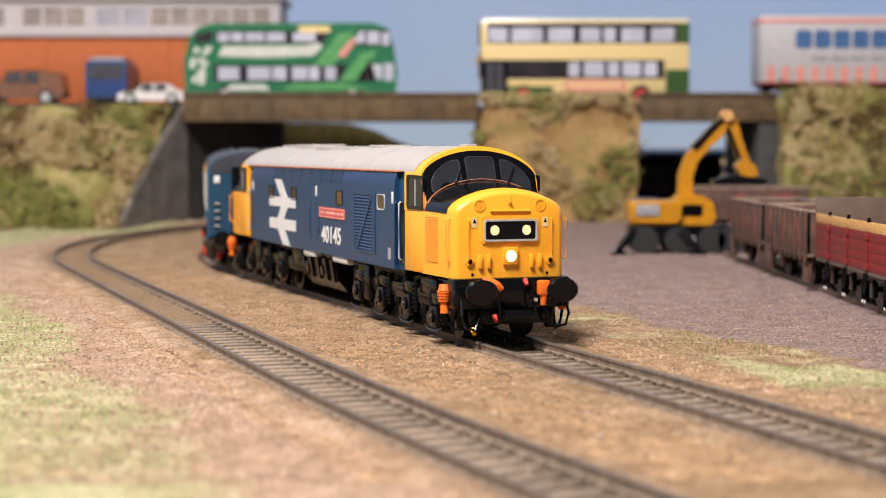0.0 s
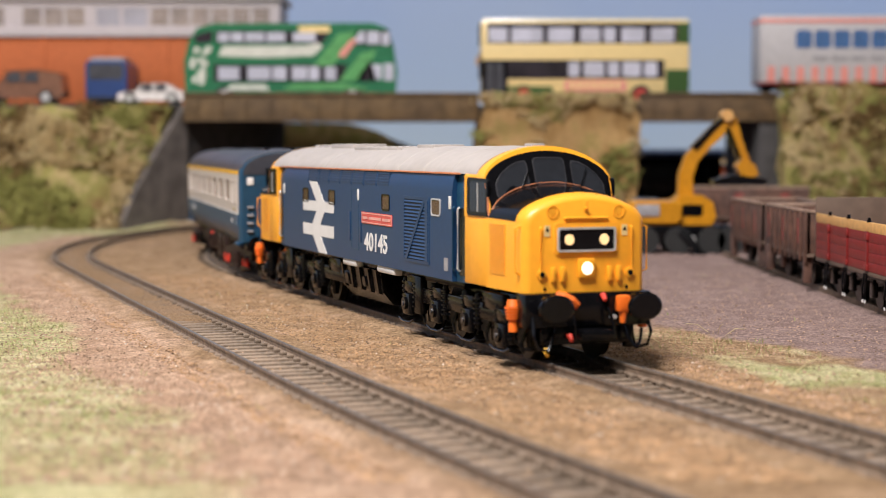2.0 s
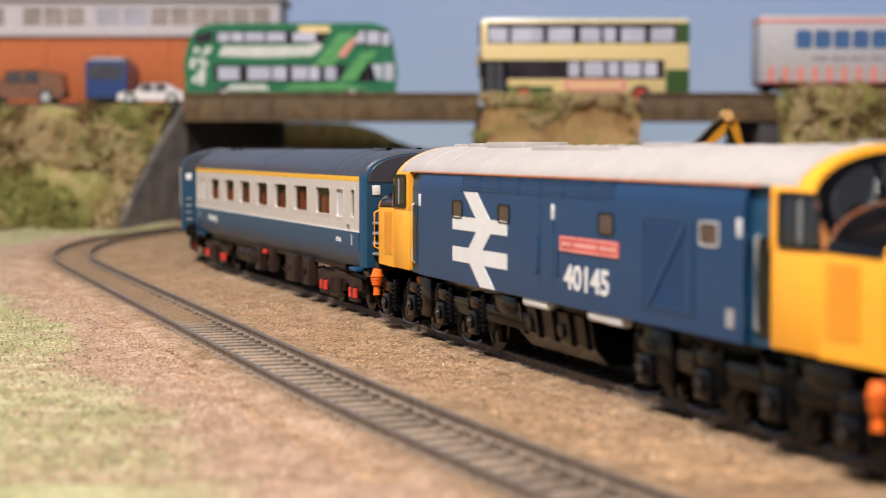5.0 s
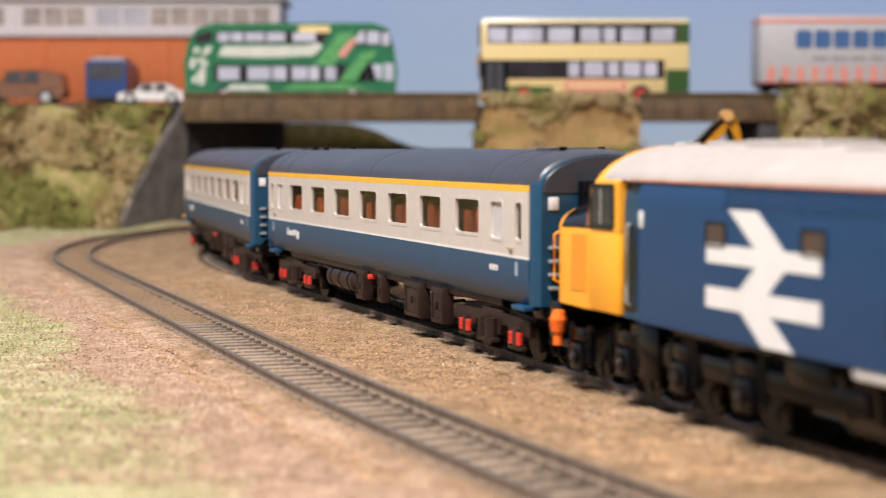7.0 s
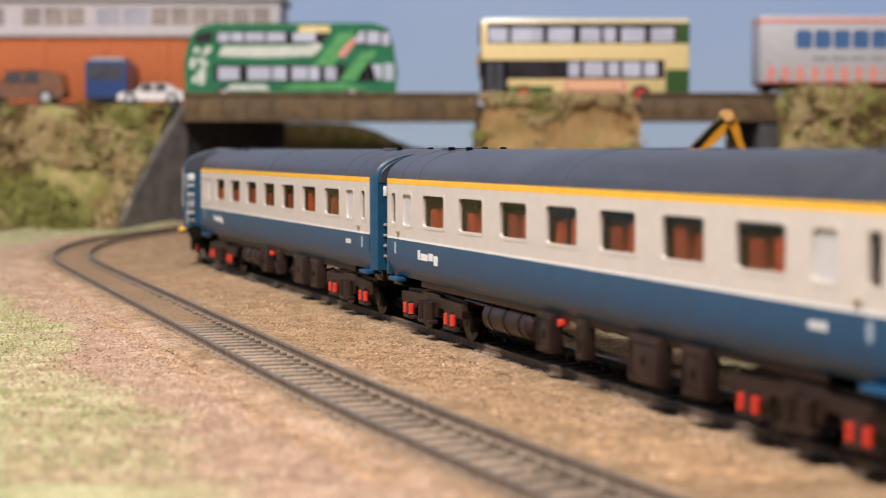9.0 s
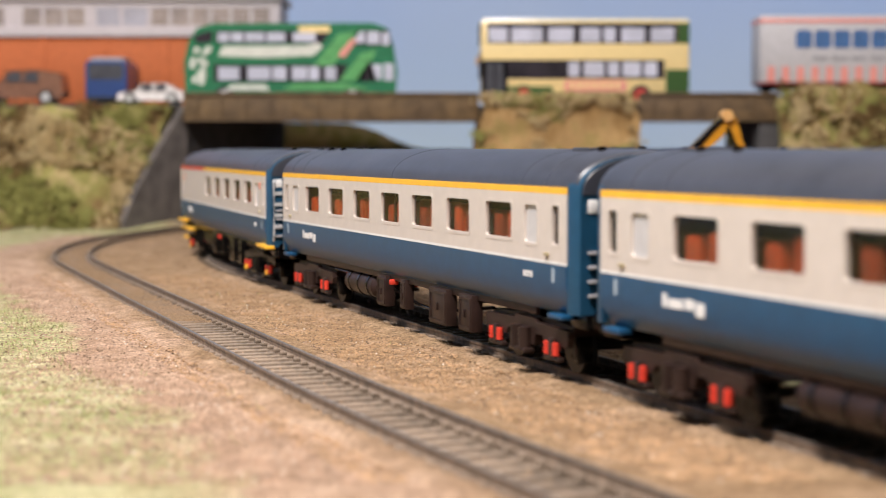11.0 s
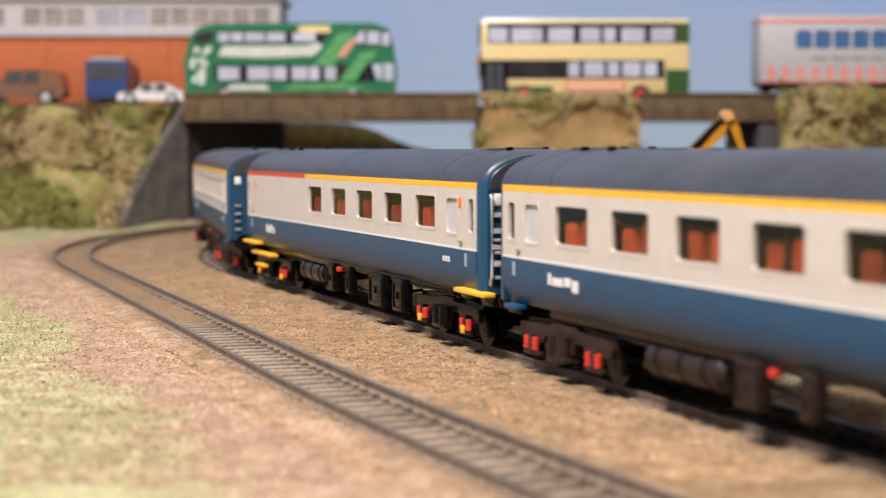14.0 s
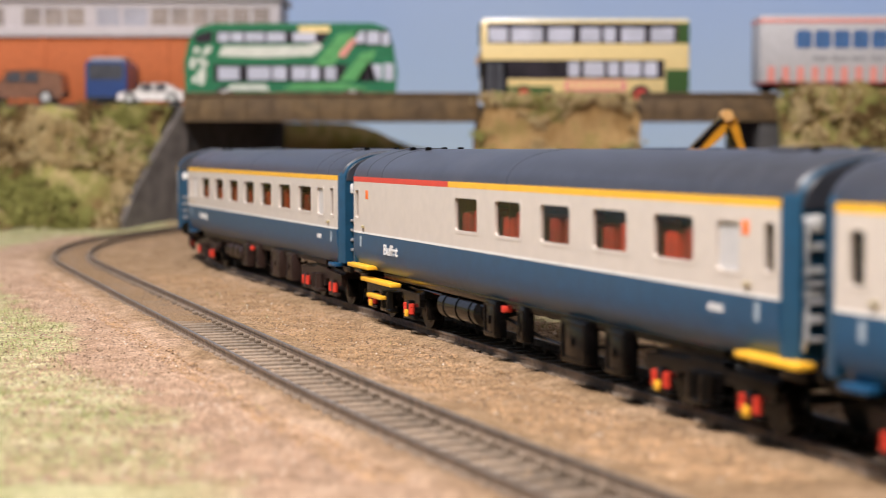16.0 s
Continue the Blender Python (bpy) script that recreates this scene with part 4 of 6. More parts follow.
        # grilles along the cant rail
        for k in range(7):
            x = -53 + k * 12.6
            bm = bmesh.new()
            c = lambda h, z: d * (17.75 - (z - 39.8) * 0.18 + h)
            for j in range(5):
                z = 40.4 + j * 0.78
                box(bm, x, x + 11.4, min(c(-0.3, z), c(0.18, z)), max(c(-0.3, z), c(0.18, z)), z, z + 0.42)
            part("grille", bm, RAIL_BLUE, body)
            bm = bmesh.new()
            loft(bm, [[(x - 0.5, c(0.2, 39.9), 39.9), (x - 0.1, c(0.2, 39.9), 39.9), (x - 0.1, c(0.2, 44.2), 44.2), (x - 0.5, c(0.2, 44.2), 44.2)], [(x - 0.5, c(-0.3, 39.9), 39.9), (x - 0.1, c(-0.3, 39.9), 39.9), (x - 0.1, c(-0.3, 44.2), 44.2), (x - 0.5, c(-0.3, 44.2), 44.2)]])
            part("grille_post", bm, RAIL_BLUE, body)
        # small bodyside windows
        for x in (-56.0, -24.6, 31.2, 74.2):
            bm = bmesh.new()
            ring_plate(bm, rounded(x - 3.7, x + 3.7, 33.0, 37.7, 0.9), rounded(x - 3.2, x + 3.2, 33.4, 37.3, 0.7), 0.2, 0.5, pl)
            part("window_frame", bm, PIPE_GREY if x > 60 else UNDER, body)
            bm = bmesh.new()
            plate(bm, rounded(x - 3.25, x + 3.25, 33.35, 37.35, 0.7), 0.05, 0.3, pl)
            part("window", bm, BROWN_GLASS, body, "small brownish bodyside window")
        # louvred radiator opening with a diagonal brace
        bm = bmesh.new()
        ring_plate(bm, rounded(47.2, 69.0, 19.6, 37.8, 0.4), rounded(48.2, 68.0, 20.4, 37.0, 0.3), 0.18, 0.5, pl)
        lv = part("louvre_frame", bm, RAIL_BLUE, body)
        # dark blue sheet that paints the shade behind the slats
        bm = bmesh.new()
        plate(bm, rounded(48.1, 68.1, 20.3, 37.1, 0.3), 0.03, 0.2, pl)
        part("louvre_shade_sheet", bm, LOUVRE_DARK, lv)
        for k in range(17):
            z = 20.7 + k * 0.97
            bm = bmesh.new()
            loft(bm, [[(x, d * 17.76, z), (x, d * 18.05, z), (x, d * 17.76, z + 0.5)] for x in (48.4, 67.8)])
            part("louvre_slat", bm, RAIL_BLUE, lv)
        bm = bmesh.new()
        plate(bm, [(49.4, 20.4), (51.2, 20.4), (66.4, 37.0), (64.6, 37.0)], 0.34, 0.5, pl)
        plate(bm, rounded(65.9, 68.0, 20.4, 37.0, 0.2), 0.3, 0.4, pl)
        part("louvre_brace", bm, RAIL_BLUE, lv)
        # grab rails, door and label recesses
        for x in (4.3, 85.0, -85.0):
            bm = bmesh.new()
            box(bm, x - 0.8, x + 0.8, min(d * 17.7, d * 17.95), max(d * 17.7, d * 17.95), 35.2, 38.6, 0.1)
            part("label_plate", bm, WHITE, body, "small white label plate")
        for x in (-4.5, 6.5):
            bm = bmesh.new()
            box(bm, x - 0.9, x + 0.9, min(d * 17.7, d * 17.95), max(d * 17.7, d * 17.95), 22.5, 31.5, 0.15)
            part("hinge_strip", bm, RAIL_BLUE, body)
        bm = bmesh.new()
        ring_plate(bm, rounded(-2.8, 4.8, 20, 38.6, 0.3), rounded(-2.5, 4.5, 20.3, 38.3, 0.3), 0.08, 0.3, pl)
        part("door_seam", bm, END_BLUE, body)
        for s in (-1, 1):
            for x in (87.2, 91.0):
                bm = bmesh.new()
                tube(bm, [(s * x, d * 17.3, 19.5), (s * x, d * 17.9, 20.0), (s * x, d * 17.9, 35.4), (s * x, d * 17.3, 35.9)], 0.28, 8)
                part("grab_rail", bm, SILVER if x > 90 else END_BLUE, body)
        # nameplate with unreadable lettering, painted number, double-arrow emblem
        bm = bmesh.new()
        plate(bm, rounded(8.2, 37.4, 28.5, 31.9, 0.2), 0.22, 0.3, pl)
        np_ = part("nameplate", bm, PINK_RED, body, "red nameplate with worn pale lettering")
        bm = bmesh.new()
        ring_plate(bm, rounded(8.4, 37.2, 28.7, 31.7, 0.2), rounded(8.8, 36.8, 29.0, 31.4, 0.2), 0.27, 0.2, pl)
        part("nameplate_rim", bm, NAME_PALE, np_)
        bm = bmesh.new()
        for a, c in ((9.6, 14.4), (15.8, 27.2), (28.6, 36.0)):
            box(bm, a, c, min(d * 17.9, d * 18.03), max(d * 17.9, d * 18.03), 29.8, 30.6)
        part("nameplate_lettering", bm, NAME_PALE, np_)
        bm = plate(bmesh.new(), [(-51.4, 40.0), (-42.0, 40.0), (-33.33, 33.6), (-22.3, 33.6), (-22.3, 30.2), (-32.92, 30.2), (-38.19, 25.9), (-22.3, 25.9), (-22.3, 22.1), (-37.52, 22.1), (-30.2, 16.7), (-39.8, 16.7),
                                 (-47.12, 22.1), (-59.3, 22.1), (-59.3, 25.9), (-47.79, 25.9), (-42.52, 30.2), (-59.3, 30.2), (-59.3, 33.6), (-42.73, 33.6)], 0.12, 0.25, pl)
        part("double_arrow_emblem", bm, WHITE, body, "white double arrow emblem")
        bm = bmesh.new()
        box(bm, 80.6, 83.4, min(d * 17.7, d * 17.85), max(d * 17.7, d * 17.85), 19.0, 22.4)
        part("data_panel", bm, LETTER_GREY, body, "small pale data panel")
        m = Matrix.Rotation(radians(90), 4, "X")
        if d > 0:
            m = Matrix.Rotation(math.pi, 4, "Z") @ m
            at = Matrix.Translation((37.0 * MM, 17.84 * MM, 20.6 * MM))
        else:
            at = Matrix.Translation((10.6 * MM, -17.84 * MM, 20.6 * MM))
        lettering("running_number", "40145", 7.3, WHITE, body, at @ m @ Matrix.Diagonal((1.24, 1, 1, 1)), "white painted running number")
    # underframe between the bogies
    bm = bmesh.new()
    box(bm, -88, 88, -15, 15, 14.6, 17.0, 0.3)
    part("underframe", bm, UNDER, loco)
    bm = bmesh.new()
    loft(bm, [[(x, -15.8, 14.5), (x, -14.8, 8.0), (x, -11.5, 4.2), (x, 11.5, 4.2), (x, 14.8, 8.0), (x, 15.8, 14.5)] for x in (-22, 20)])
    tank = part("fuel_tank", bm, TANK, loco, "dark grey fuel tank")
    for x in (-18, -9, 0, 9, 17):
        for d in (-1, 1):
            bm = bmesh.new()
            loft(bm, [[(x + a, d * 15.2, 14.4), (x + a, d * 16.6, 14.4), (x + a, d * 15.5, 7.6), (x + a, d * 14.0, 7.2)] for a in (-0.7, 0.7)])
            part("tank_strap", bm, UNDER, tank)
    for x in (-13, 5):
        for d in (-1, 1):
            bm = bmesh.new()
            rod(bm, (x, d * 14.6, 10.6), (x, d * 16.3, 10.4), 1.6, sides=14)
            part("filler_cap", bm, BLACK, tank)
    for x0, x1 in ((-14.5, 0.5), (21, 38)):
        for d in (-1, 1):
            bm = bmesh.new()
            box(bm, x0, x1, min(d * 14, d * 17.4), max(d * 14, d * 17.4), 14.4, 16.9, 1.0)
            part("water_tank", bm, WHITE, loco, "small white tank under the body")
    for d in (1, -1):
        build_cab(loco, d)
        build_loco_bogie(loco, d)
    return loco


FRAME_GREY = shade("grey_window_rubber", (0.035, 0.035, 0.04), 0.25)
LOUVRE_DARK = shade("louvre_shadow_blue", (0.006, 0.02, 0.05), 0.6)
BROWN_GLASS = shade("brownish_window", (0.075, 0.042, 0.032), 0.15, vary=0.3, grain=200)
NAME_PALE = shade("worn_pale_lettering", (0.72, 0.35, 0.3), 0.5)
TANK = shade("grey_black_tank", (0.0035, 0.003, 0.003), 0.2, vary=0.3, grain=200, dirt=(0.006, 0.005, 0.0045), dirt_amount=0.35, spec=0.18)


# ---- coaches ----
def holed_side(bm, x0, x1, z0, z1, holes, y, thick, d):
    """A wall in the plane y with openings that go through it; d: the side it faces."""
    xs = sorted({x0, x1, *[h[0] for h in holes], *[h[1] for h in holes]})
    zs = sorted({z0, z1, *[h[2] for h in holes], *[h[3] for h in holes]})
    inside = lambda a, c: any(h[0] < a < h[1] and h[2] < c < h[3] for h in holes)
    solid = {(i, j) for i in range(len(xs) - 1) for j in range(len(zs) - 1) if not inside((xs[i] + xs[i + 1]) / 2, (zs[j] + zs[j + 1]) / 2)}
    out, inn = {}, {}
    for i, x in enumerate(xs):
        for j, z in enumerate(zs):
            out[i, j], inn[i, j] = bm.verts.new((x, d * y, z)), bm.verts.new((x, d * (y - thick), z))
    for i, j in solid:
        bm.faces.new((out[i, j], out[i + 1, j], out[i + 1, j + 1], out[i, j + 1]))
        bm.faces.new((inn[i, j + 1], inn[i + 1, j + 1], inn[i + 1, j], inn[i, j]))
        for (di, dj), (a, c) in (((-1, 0), ((0, 0), (0, 1))), ((1, 0), ((1, 1), (1, 0))), ((0, -1), ((1, 0), (0, 0))), ((0, 1), ((0, 1), (1, 1)))):
            if (i + di, j + dj) not in solid:
                p, q = (i + a[0], j + a[1]), (i + c[0], j + c[1])
                bm.faces.new((out[p], out[q], inn[q], inn[p]))
    bmesh.ops.delete(bm, geom=[v for v in bm.verts if not v.link_faces], context="VERTS")
    bmesh.ops.recalc_face_normals(bm, faces=bm.faces)
    return bm


def build_coach_bogie(coach, x, frame_mat, buffet):
    bm, frames = bmesh.new(), []
    for d in (-1, 1):
        lo, hi = min(d * 13.6, d * 15.2), max(d * 13.6, d * 15.2)
        flank = [(-25, 8.8), (-24.4, 6.8), (-12, 6.4), (-10.4, 8.2), (-6.4, 8.0), (-5.6, 5.4), (5.6, 5.4), (6.4, 8.0), (10.4, 8.2), (12, 6.4), (24.4, 6.8), (25, 8.8), (24.6, 10.4), (6.6, 10.8), (5.8, 11.6), (-5.8, 11.6), (-6.6, 10.8), (-24.6, 10.4)]
        frames.append((flank, lo, hi))
    loft(bm, [[(a, y, z) for a, z in ((-24, 9.0), (-5, 8.8), (-4.6, 5.6), (4.6, 5.6), (5, 8.8), (24, 9.0), (24, 11.2), (5, 12.0), (-5, 12.0), (-24, 11.2))] for y in (-13.4, 13.4)])
    bogie = bogie_origin("bogie", bm, frame_mat, coach, x)
    for flank, lo, hi in frames:
        bm = bmesh.new()
        loft(bm, [[(a, y, z) for a, z in flank] for y in (lo, hi)])
        part("side_frame", bm, frame_mat, bogie, smooth=20)
    for a in (-17, 17):
        wheelset(bogie, a, 6.0)
        for d in (-1, 1):
            bm = bmesh.new()
            box(bm, a - 1.2, a + 1.2, min(d * 14.6, d * 16.2), max(d * 14.6, d * 16.2), 3.6, 8.2, 0.4)
            box(bm, a - 4.4, a + 4.4, min(d * 14.4, d * 16.0), max(d * 14.4, d * 16.0), 3.1, 4.2, 0.3)
            part("axlebox", bm, frame_mat, bogie)
            for k in (-2.4, 2.4):
                bm = bmesh.new()
                for j in range(3):
                    rod(bm, (a + k, d * 15.7, 4.5 + j), (a + k, d * 15.7, 5.32 + j), 0.88, sides=14)
                rod(bm, (a + k, d * 15.7, 4.4), (a + k, d * 15.7, 7.4), 0.7, sides=12)
                part("axle_spring", bm, RED, bogie, "bright red axle spring")
            if buffet:
                bm = bmesh.new()
                box(bm, a - 0.8, a + 0.8, min(d * 16.0, d * 17.0), max(d * 16.0, d * 17.0), 3.6, 5.6, 0.3)
                part("axle_mark", bm, STRIPE_YELLOW, bogie)
            bm = bmesh.new()
            box(bm, a + 7, a + 8.4, min(d * 9, d * 13), max(d * 9, d * 13), 3.2, 9, 0.3)
            part("brake_block", bm, UNDER, bogie)
    for d in (-1, 1):
        bm = bmesh.new()
        for k in (-2.4, 2.4):
            rod(bm, (k, d * 16.2, 4.4), (k, d * 16.2, 9.4), 1.6, sides=12)
        box(bm, -4.8, 4.8, min(d * 14.6, d * 17.4), max(d * 14.6, d * 17.4), 3.4, 4.6, 0.3)
        part("bolster_spring", bm, frame_mat, bogie)
    return bogie


def build_coach(buffet=False):
    coach = thing("railway_coach", "blue and pale grey model buffet coach with red and yellow stripe" if buffet else "blue and pale grey model passenger coach with yellow roofline stripe", "coach", "coaches of the train")
    Y, L = 17.9, 122.3
    frame_mat = UNDER if buffet else BROWN
    # body bands
    low_prof = [(-15.4, 14.4), (-16.6, 15.8), (-17.4, 18.0), (-Y, 21.0), (-Y, 25.3), (Y, 25.3), (Y, 21.0), (17.4, 18.0), (16.6, 15.8), (15.4, 14.4)]
    bm = bmesh.new()
    loft(bm, [[(x, y, z) for y, z in low_prof] for x in (-L, -60, 0, 60, L)])
    lower = part("lower_body", bm, COACH_BLUE, coach, "blue lower bodyside")
    if buffet:
        wins = [(-34.6 + k * 27.55 + 1.0, -34.6 + k * 27.55 + 17.0, 29.9, 38.4) for k in range(5)]
        small = [(101.2, 109.4, 29.2, 38.2), (117.4, 120.8, 29.8, 38.4), (-120.6, -117.2, 29.8, 38.4)]
    else:
        wins = [(-91.6 + k * 27.7, -91.6 + k * 27.7 + 16.6, 29.8, 38.3) for k in range(7)]
        small = [(99.0, 106.4, 29.4, 38.2), (114.6, 118.4, 29.6, 38.4), (-108.6, -101.2, 29.4, 38.2), (-118.6, -114.8, 29.6, 38.4)]
    stripe = [(-L, -38.6, STRIPE_RED), (-38.6, L, STRIPE_YELLOW)] if buffet else [(-L, L, STRIPE_YELLOW)]
    for d in (-1, 1):
        bm = bmesh.new()
        holes = [(a + 0.0, c, e, f) for a, c, e, f in wins + small]
        holed_side(bm, -L, L, 25.9, 40.9, holes, Y, 1.0, d)
        upper = part("upper_body", bm, CREAM, coach, "pale grey upper bodyside with window openings", smooth=0)
        bm = bmesh.new()
        box(bm, -L, L, min(d * (Y - 0.6), d * (Y + 0.06)), max(d * (Y - 0.6), d * (Y + 0.06)), 25.3, 25.9)
        part("waist_line", bm, WHITE, coach)
        for x0, x1, m in stripe:
            bm = bmesh.new()
            box(bm, x0, x1, min(d * 16.0, d * (Y + 0.02)), max(d * 16.0, d * (Y + 0.02)), 40.9, 42.4)
            part("roofline_stripe", bm, m, coach)
        for a, c, e, f in wins + small:
            pl = near_side(Y) if d < 0 else far_side(Y)
            r = 1.0 if c - a > 5 else 0.7
            bm = bmesh.new()
            ring_plate(bm, rounded(a - 0.7, c + 0.7, e - 0.7, f + 0.7, r + 0.5), rounded(a + 0.1, c - 0.1, e + 0.1, f - 0.1, r), 0.09, 1.0, pl)
            part("window_frame", bm, CREAM, upper)
            bm = bmesh.new()
            plate(bm, [(a, e), (c, e), (c, f), (a, f)], -0.5, 0.2, pl)
            frosted = (a, c) in [(s[0], s[1]) for s in small if s[1] - s[0] > 5]
            part("window_pane", bm, FROST if frosted else GLASS, upper, "pale frosted lavatory window" if frosted else "")
        # doors: seams, handle, hinge marks
        for x in (112.2, -112.2):
            bm = bmesh.new()
            box(bm, x - 1.0, x + 1.0, min(d * Y, d * (Y + 0.7)), max(d * Y, d * (Y + 0.7)), 27.0, 27.8, 0.2)
            part("door_handle", bm, DOOR_GOLD, coach)
            bm = bmesh.new()
            box(bm, x + (2.4 if x > 0 else -3.8), x + (3.8 if x > 0 else -2.4), min(d * Y, d * (Y + 0.06)), max(d * Y, d * (Y + 0.06)), 21.2, 24.4)
            part("class_mark", bm, NAME_GREY, coach)
        # lettering
        bm = bmesh.new()
        if not buffet:
            for k, (a, c, z0, z1) in enumerate(((-95.6, -93.8, 20.6, 23.2), (-93.2, -87.6, 20.6, 22.4), (-87.0, -83.4, 20.8, 22.8), (-82.8, -79.6, 19.8, 22.4))):
                s = 1 if d < 0 else -1
                box(bm, min(s * a, s * c), max(s * a, s * c), min(d * Y, d * (Y + 0.06)), max(d * Y, d * (Y + 0.06)), z0, z1)
            part("service_mark", bm, WHITE, lower, "small white service lettering block")
        else:
            m = Matrix.Rotation(radians(90), 4, "X")
            at = Matrix.Translation((-93.0 * MM, -(Y + 0.05) * MM, 20.2 * MM))
            if d > 0:
                m = Matrix.Rotation(math.pi, 4, "Z") @ m
                at = Matrix.Translation((-79.0 * MM, (Y + 0.05) * MM, 20.2 * MM))
            lettering("buffet_lettering", "Buffet", 4.2, WHITE, lower, at @ m @ Matrix.Diagonal((1.3, 1, 1, 1)), "white painted word on the blue side")
            bm.free()
            for x in (111.0, -109.0):
                bm = bmesh.new()
                box(bm, x - 1.3, x + 1.3, min(d * Y, d * (Y + 0.07)), max(d * Y, d * (Y + 0.07)), 35.8, 38.4, 0.05)
                part("orange_sign", bm, ORANGE, upper, "small orange window sign")
        bm = bmesh.new()
        for k in range(3):
            box(bm, 98.4 + k * 1.9, 99.8 + k * 1.9, min(d * Y, d * (Y + 0.06)), max(d * Y, d * (Y + 0.06)), 21.6, 23.0)
        part("coach_number_bars", bm, WHITE, lower)
        if buffet:
            for x0, x1, z, out in ((110, 130.5, 15.0, 1.4), (-124.5, -104, 15.4, 1.6), (-112, -83, 11.8, 1.2), (-106, -93, 7.4, 1.2)):
                bm = bmesh.new()
                box(bm, x0, x1, min(d * 15.8, d * (Y + out)), max(d * 15.8, d * (Y + out)), z - 0.6, z + 0.6, 0.3)
                part("footstep", bm, STRIPE_YELLOW, coach, "yellow footstep")
        # boxes and tanks below the floor
        for x0, x1, z0, out in ((-16, -8, 4.8, 16.8), (4.5, 9, 5.4, 16.4), (31, 44, 4.2, 17.0), (53.5, 62.5, 4.4, 17.0)):
            bm = bmesh.new()
            box(bm, x0, x1, min(d * 13.8, d * out), max(d * 13.8, d * out), z0, 13.8, 0.12)
            pl = near_side(out) if d < 0 else far_side(out)
            ring_plate(bm, rounded(x0 + 0.5, x1 - 0.5, z0 + 0.6, 13.0, 0.3), rounded(x0 + 1.1, x1 - 1.1, z0 + 1.2, 12.4, 0.3), 0.25, 0.4, pl)
            box(bm, (x0 + x1) / 2 - 0.3, (x0 + x1) / 2 + 0.3, min(d * out, d * (out + 0.5)), max(d * out, d * (out + 0.5)), 8.0, 10.0, 0.1)
            part("equipment_box", bm, frame_mat if not buffet else TANK, coach)
        bm = bmesh.new()
        rod(bm, (-52, d * 12.5, 9.2), (-25, d * 12.5, 9.2), 3.6, sides=20)
        rod(bm, (-54, d * 12.5, 9.2), (-52, d * 12.5, 9.2), 2.4, 3.6, 20)
        rod(bm, (-25, d * 12.5, 9.2), (-23, d * 12.5, 9.2), 3.6, 2.4, 20)
        part("air_tank", bm, frame_mat, coach)
        for x in (-48, -38.5, -29):
            bm = bmesh.new()
            rod(bm, (x - 0.6, d * 12.5, 9.2), (x + 0.6, d * 12.5, 9.2), 3.85, sides=20)
            part("tank_strap", bm, UNDER, coach)
        bm = bmesh.new()
        tube(bm, [(-70, d * 13.6, 11.6), (-20, d * 14.2, 11.2), (12, d * 13.2, 7.0), (28, d * 13.0, 6.4), (70, d * 13.8, 11.4)], 0.45, 8)
        part("brake_pipe", bm, UNDER, coach)
        bm = bmesh.new()
        box(bm, -5.2, -3.8, min(d * 14, d * 16.6), max(d * 14, d * 16.6), 11.4, 13.0, 0.3)
        part("red_cock", bm, RED, coach)
        bm = bmesh.new()
        box(bm, -100, 100, min(d * 14.4, d * 15.4), max(d * 14.4, d * 15.4), 12.6, 14.8, 0.2)
        part("solebar", bm, frame_mat, coach)
    # roof with ribs
    prof = [(-17.7, 41.6)] + cab_arc(side=17.5, zs=42.4, zc=50.8, power=0.95) + [(17.7, 41.6)]
    bm = bmesh.new()

    def roof_ring(x, g, drop):
        return [(x, y * g, 42 + (z - 42) * g - drop) for y, z in prof]
    loft(bm, [roof_ring(-126.5, 0.9, 0.8), roof_ring(-125, 0.97, 0.2), roof_ring(-121, 1, 0), roof_ring(-60, 1, 0), roof_ring(0, 1, 0), roof_ring(60, 1, 0), roof_ring(121, 1, 0), roof_ring(125, 0.97, 0.2), roof_ring(126.5, 0.9, 0.8)])
    roof = part("roof", bm, ROOF_DARK, coach, "dark grey ribbed roof")
    for x in (-110, -96, 0, 96, 110):
        bm = bmesh.new()
        loft(bm, [[(x + a, y * (1 + 0.006 * h), 42 + (z - 42) * (1 + 0.012 * h)) for y, z in prof] for a, h in ((-0.5, 0), (-0.25, 1), (0.25, 1), (0.5, 0))])
        part("roof_rib", bm, ROOF_DARK, roof)
    for x0, x1, y0, y1 in ((99, 108, -6, 6), (-112, -104, -5, 5)):
        bm = bmesh.new()
        box(bm, x0, x1, y0, y1, 49.4, 51.1, 0.3)
        part("roof_hatch", bm, ROOF_DARK, roof)
    for x in (-104, -90, 113):
        for y in (-5, 5):
            bm = bmesh.new()
            rod(bm, (x, y, 49.6), (x, y, 51.3), 1.2, 0.9, 12)
            part("roof_vent", bm, UNDER, roof)
    # ends with gangway, steps, pipes and labels
    for d in (-1, 1):
        endp = [(-17.6, 14.8), (-17.6, 42.2)] + cab_arc(side=17.2, zs=42.4, zc=49.6, power=0.95)[1:-1] + [(17.6, 42.2), (17.6, 14.8)]
        bm = bmesh.new()
        loft(bm, [[(d * x, y * g, z) for y, z in endp] for x, g in ((122.3, 1.0), (124.6, 0.985), (126.3, 0.93))])
        end = part("end_wall", bm, END_BLUE, coach, "dark blue coach end")
        bm = bmesh.new()
        for k in range(3):
            box(bm, min(d * (126.2 + k * 1.5), d * (127.4 + k * 1.5)), max(d * (126.2 + k * 1.5), d * (127.4 + k * 1.5)), -7.4 + 0.4 * (k % 2), 7.4 - 0.4 * (k % 2), 16.5, 43.5, 0.3)
        part("gangway", bm, BLACK, coach, "black corridor connection")
        for y in (-13.4, 13.4):
            bm = bmesh.new()
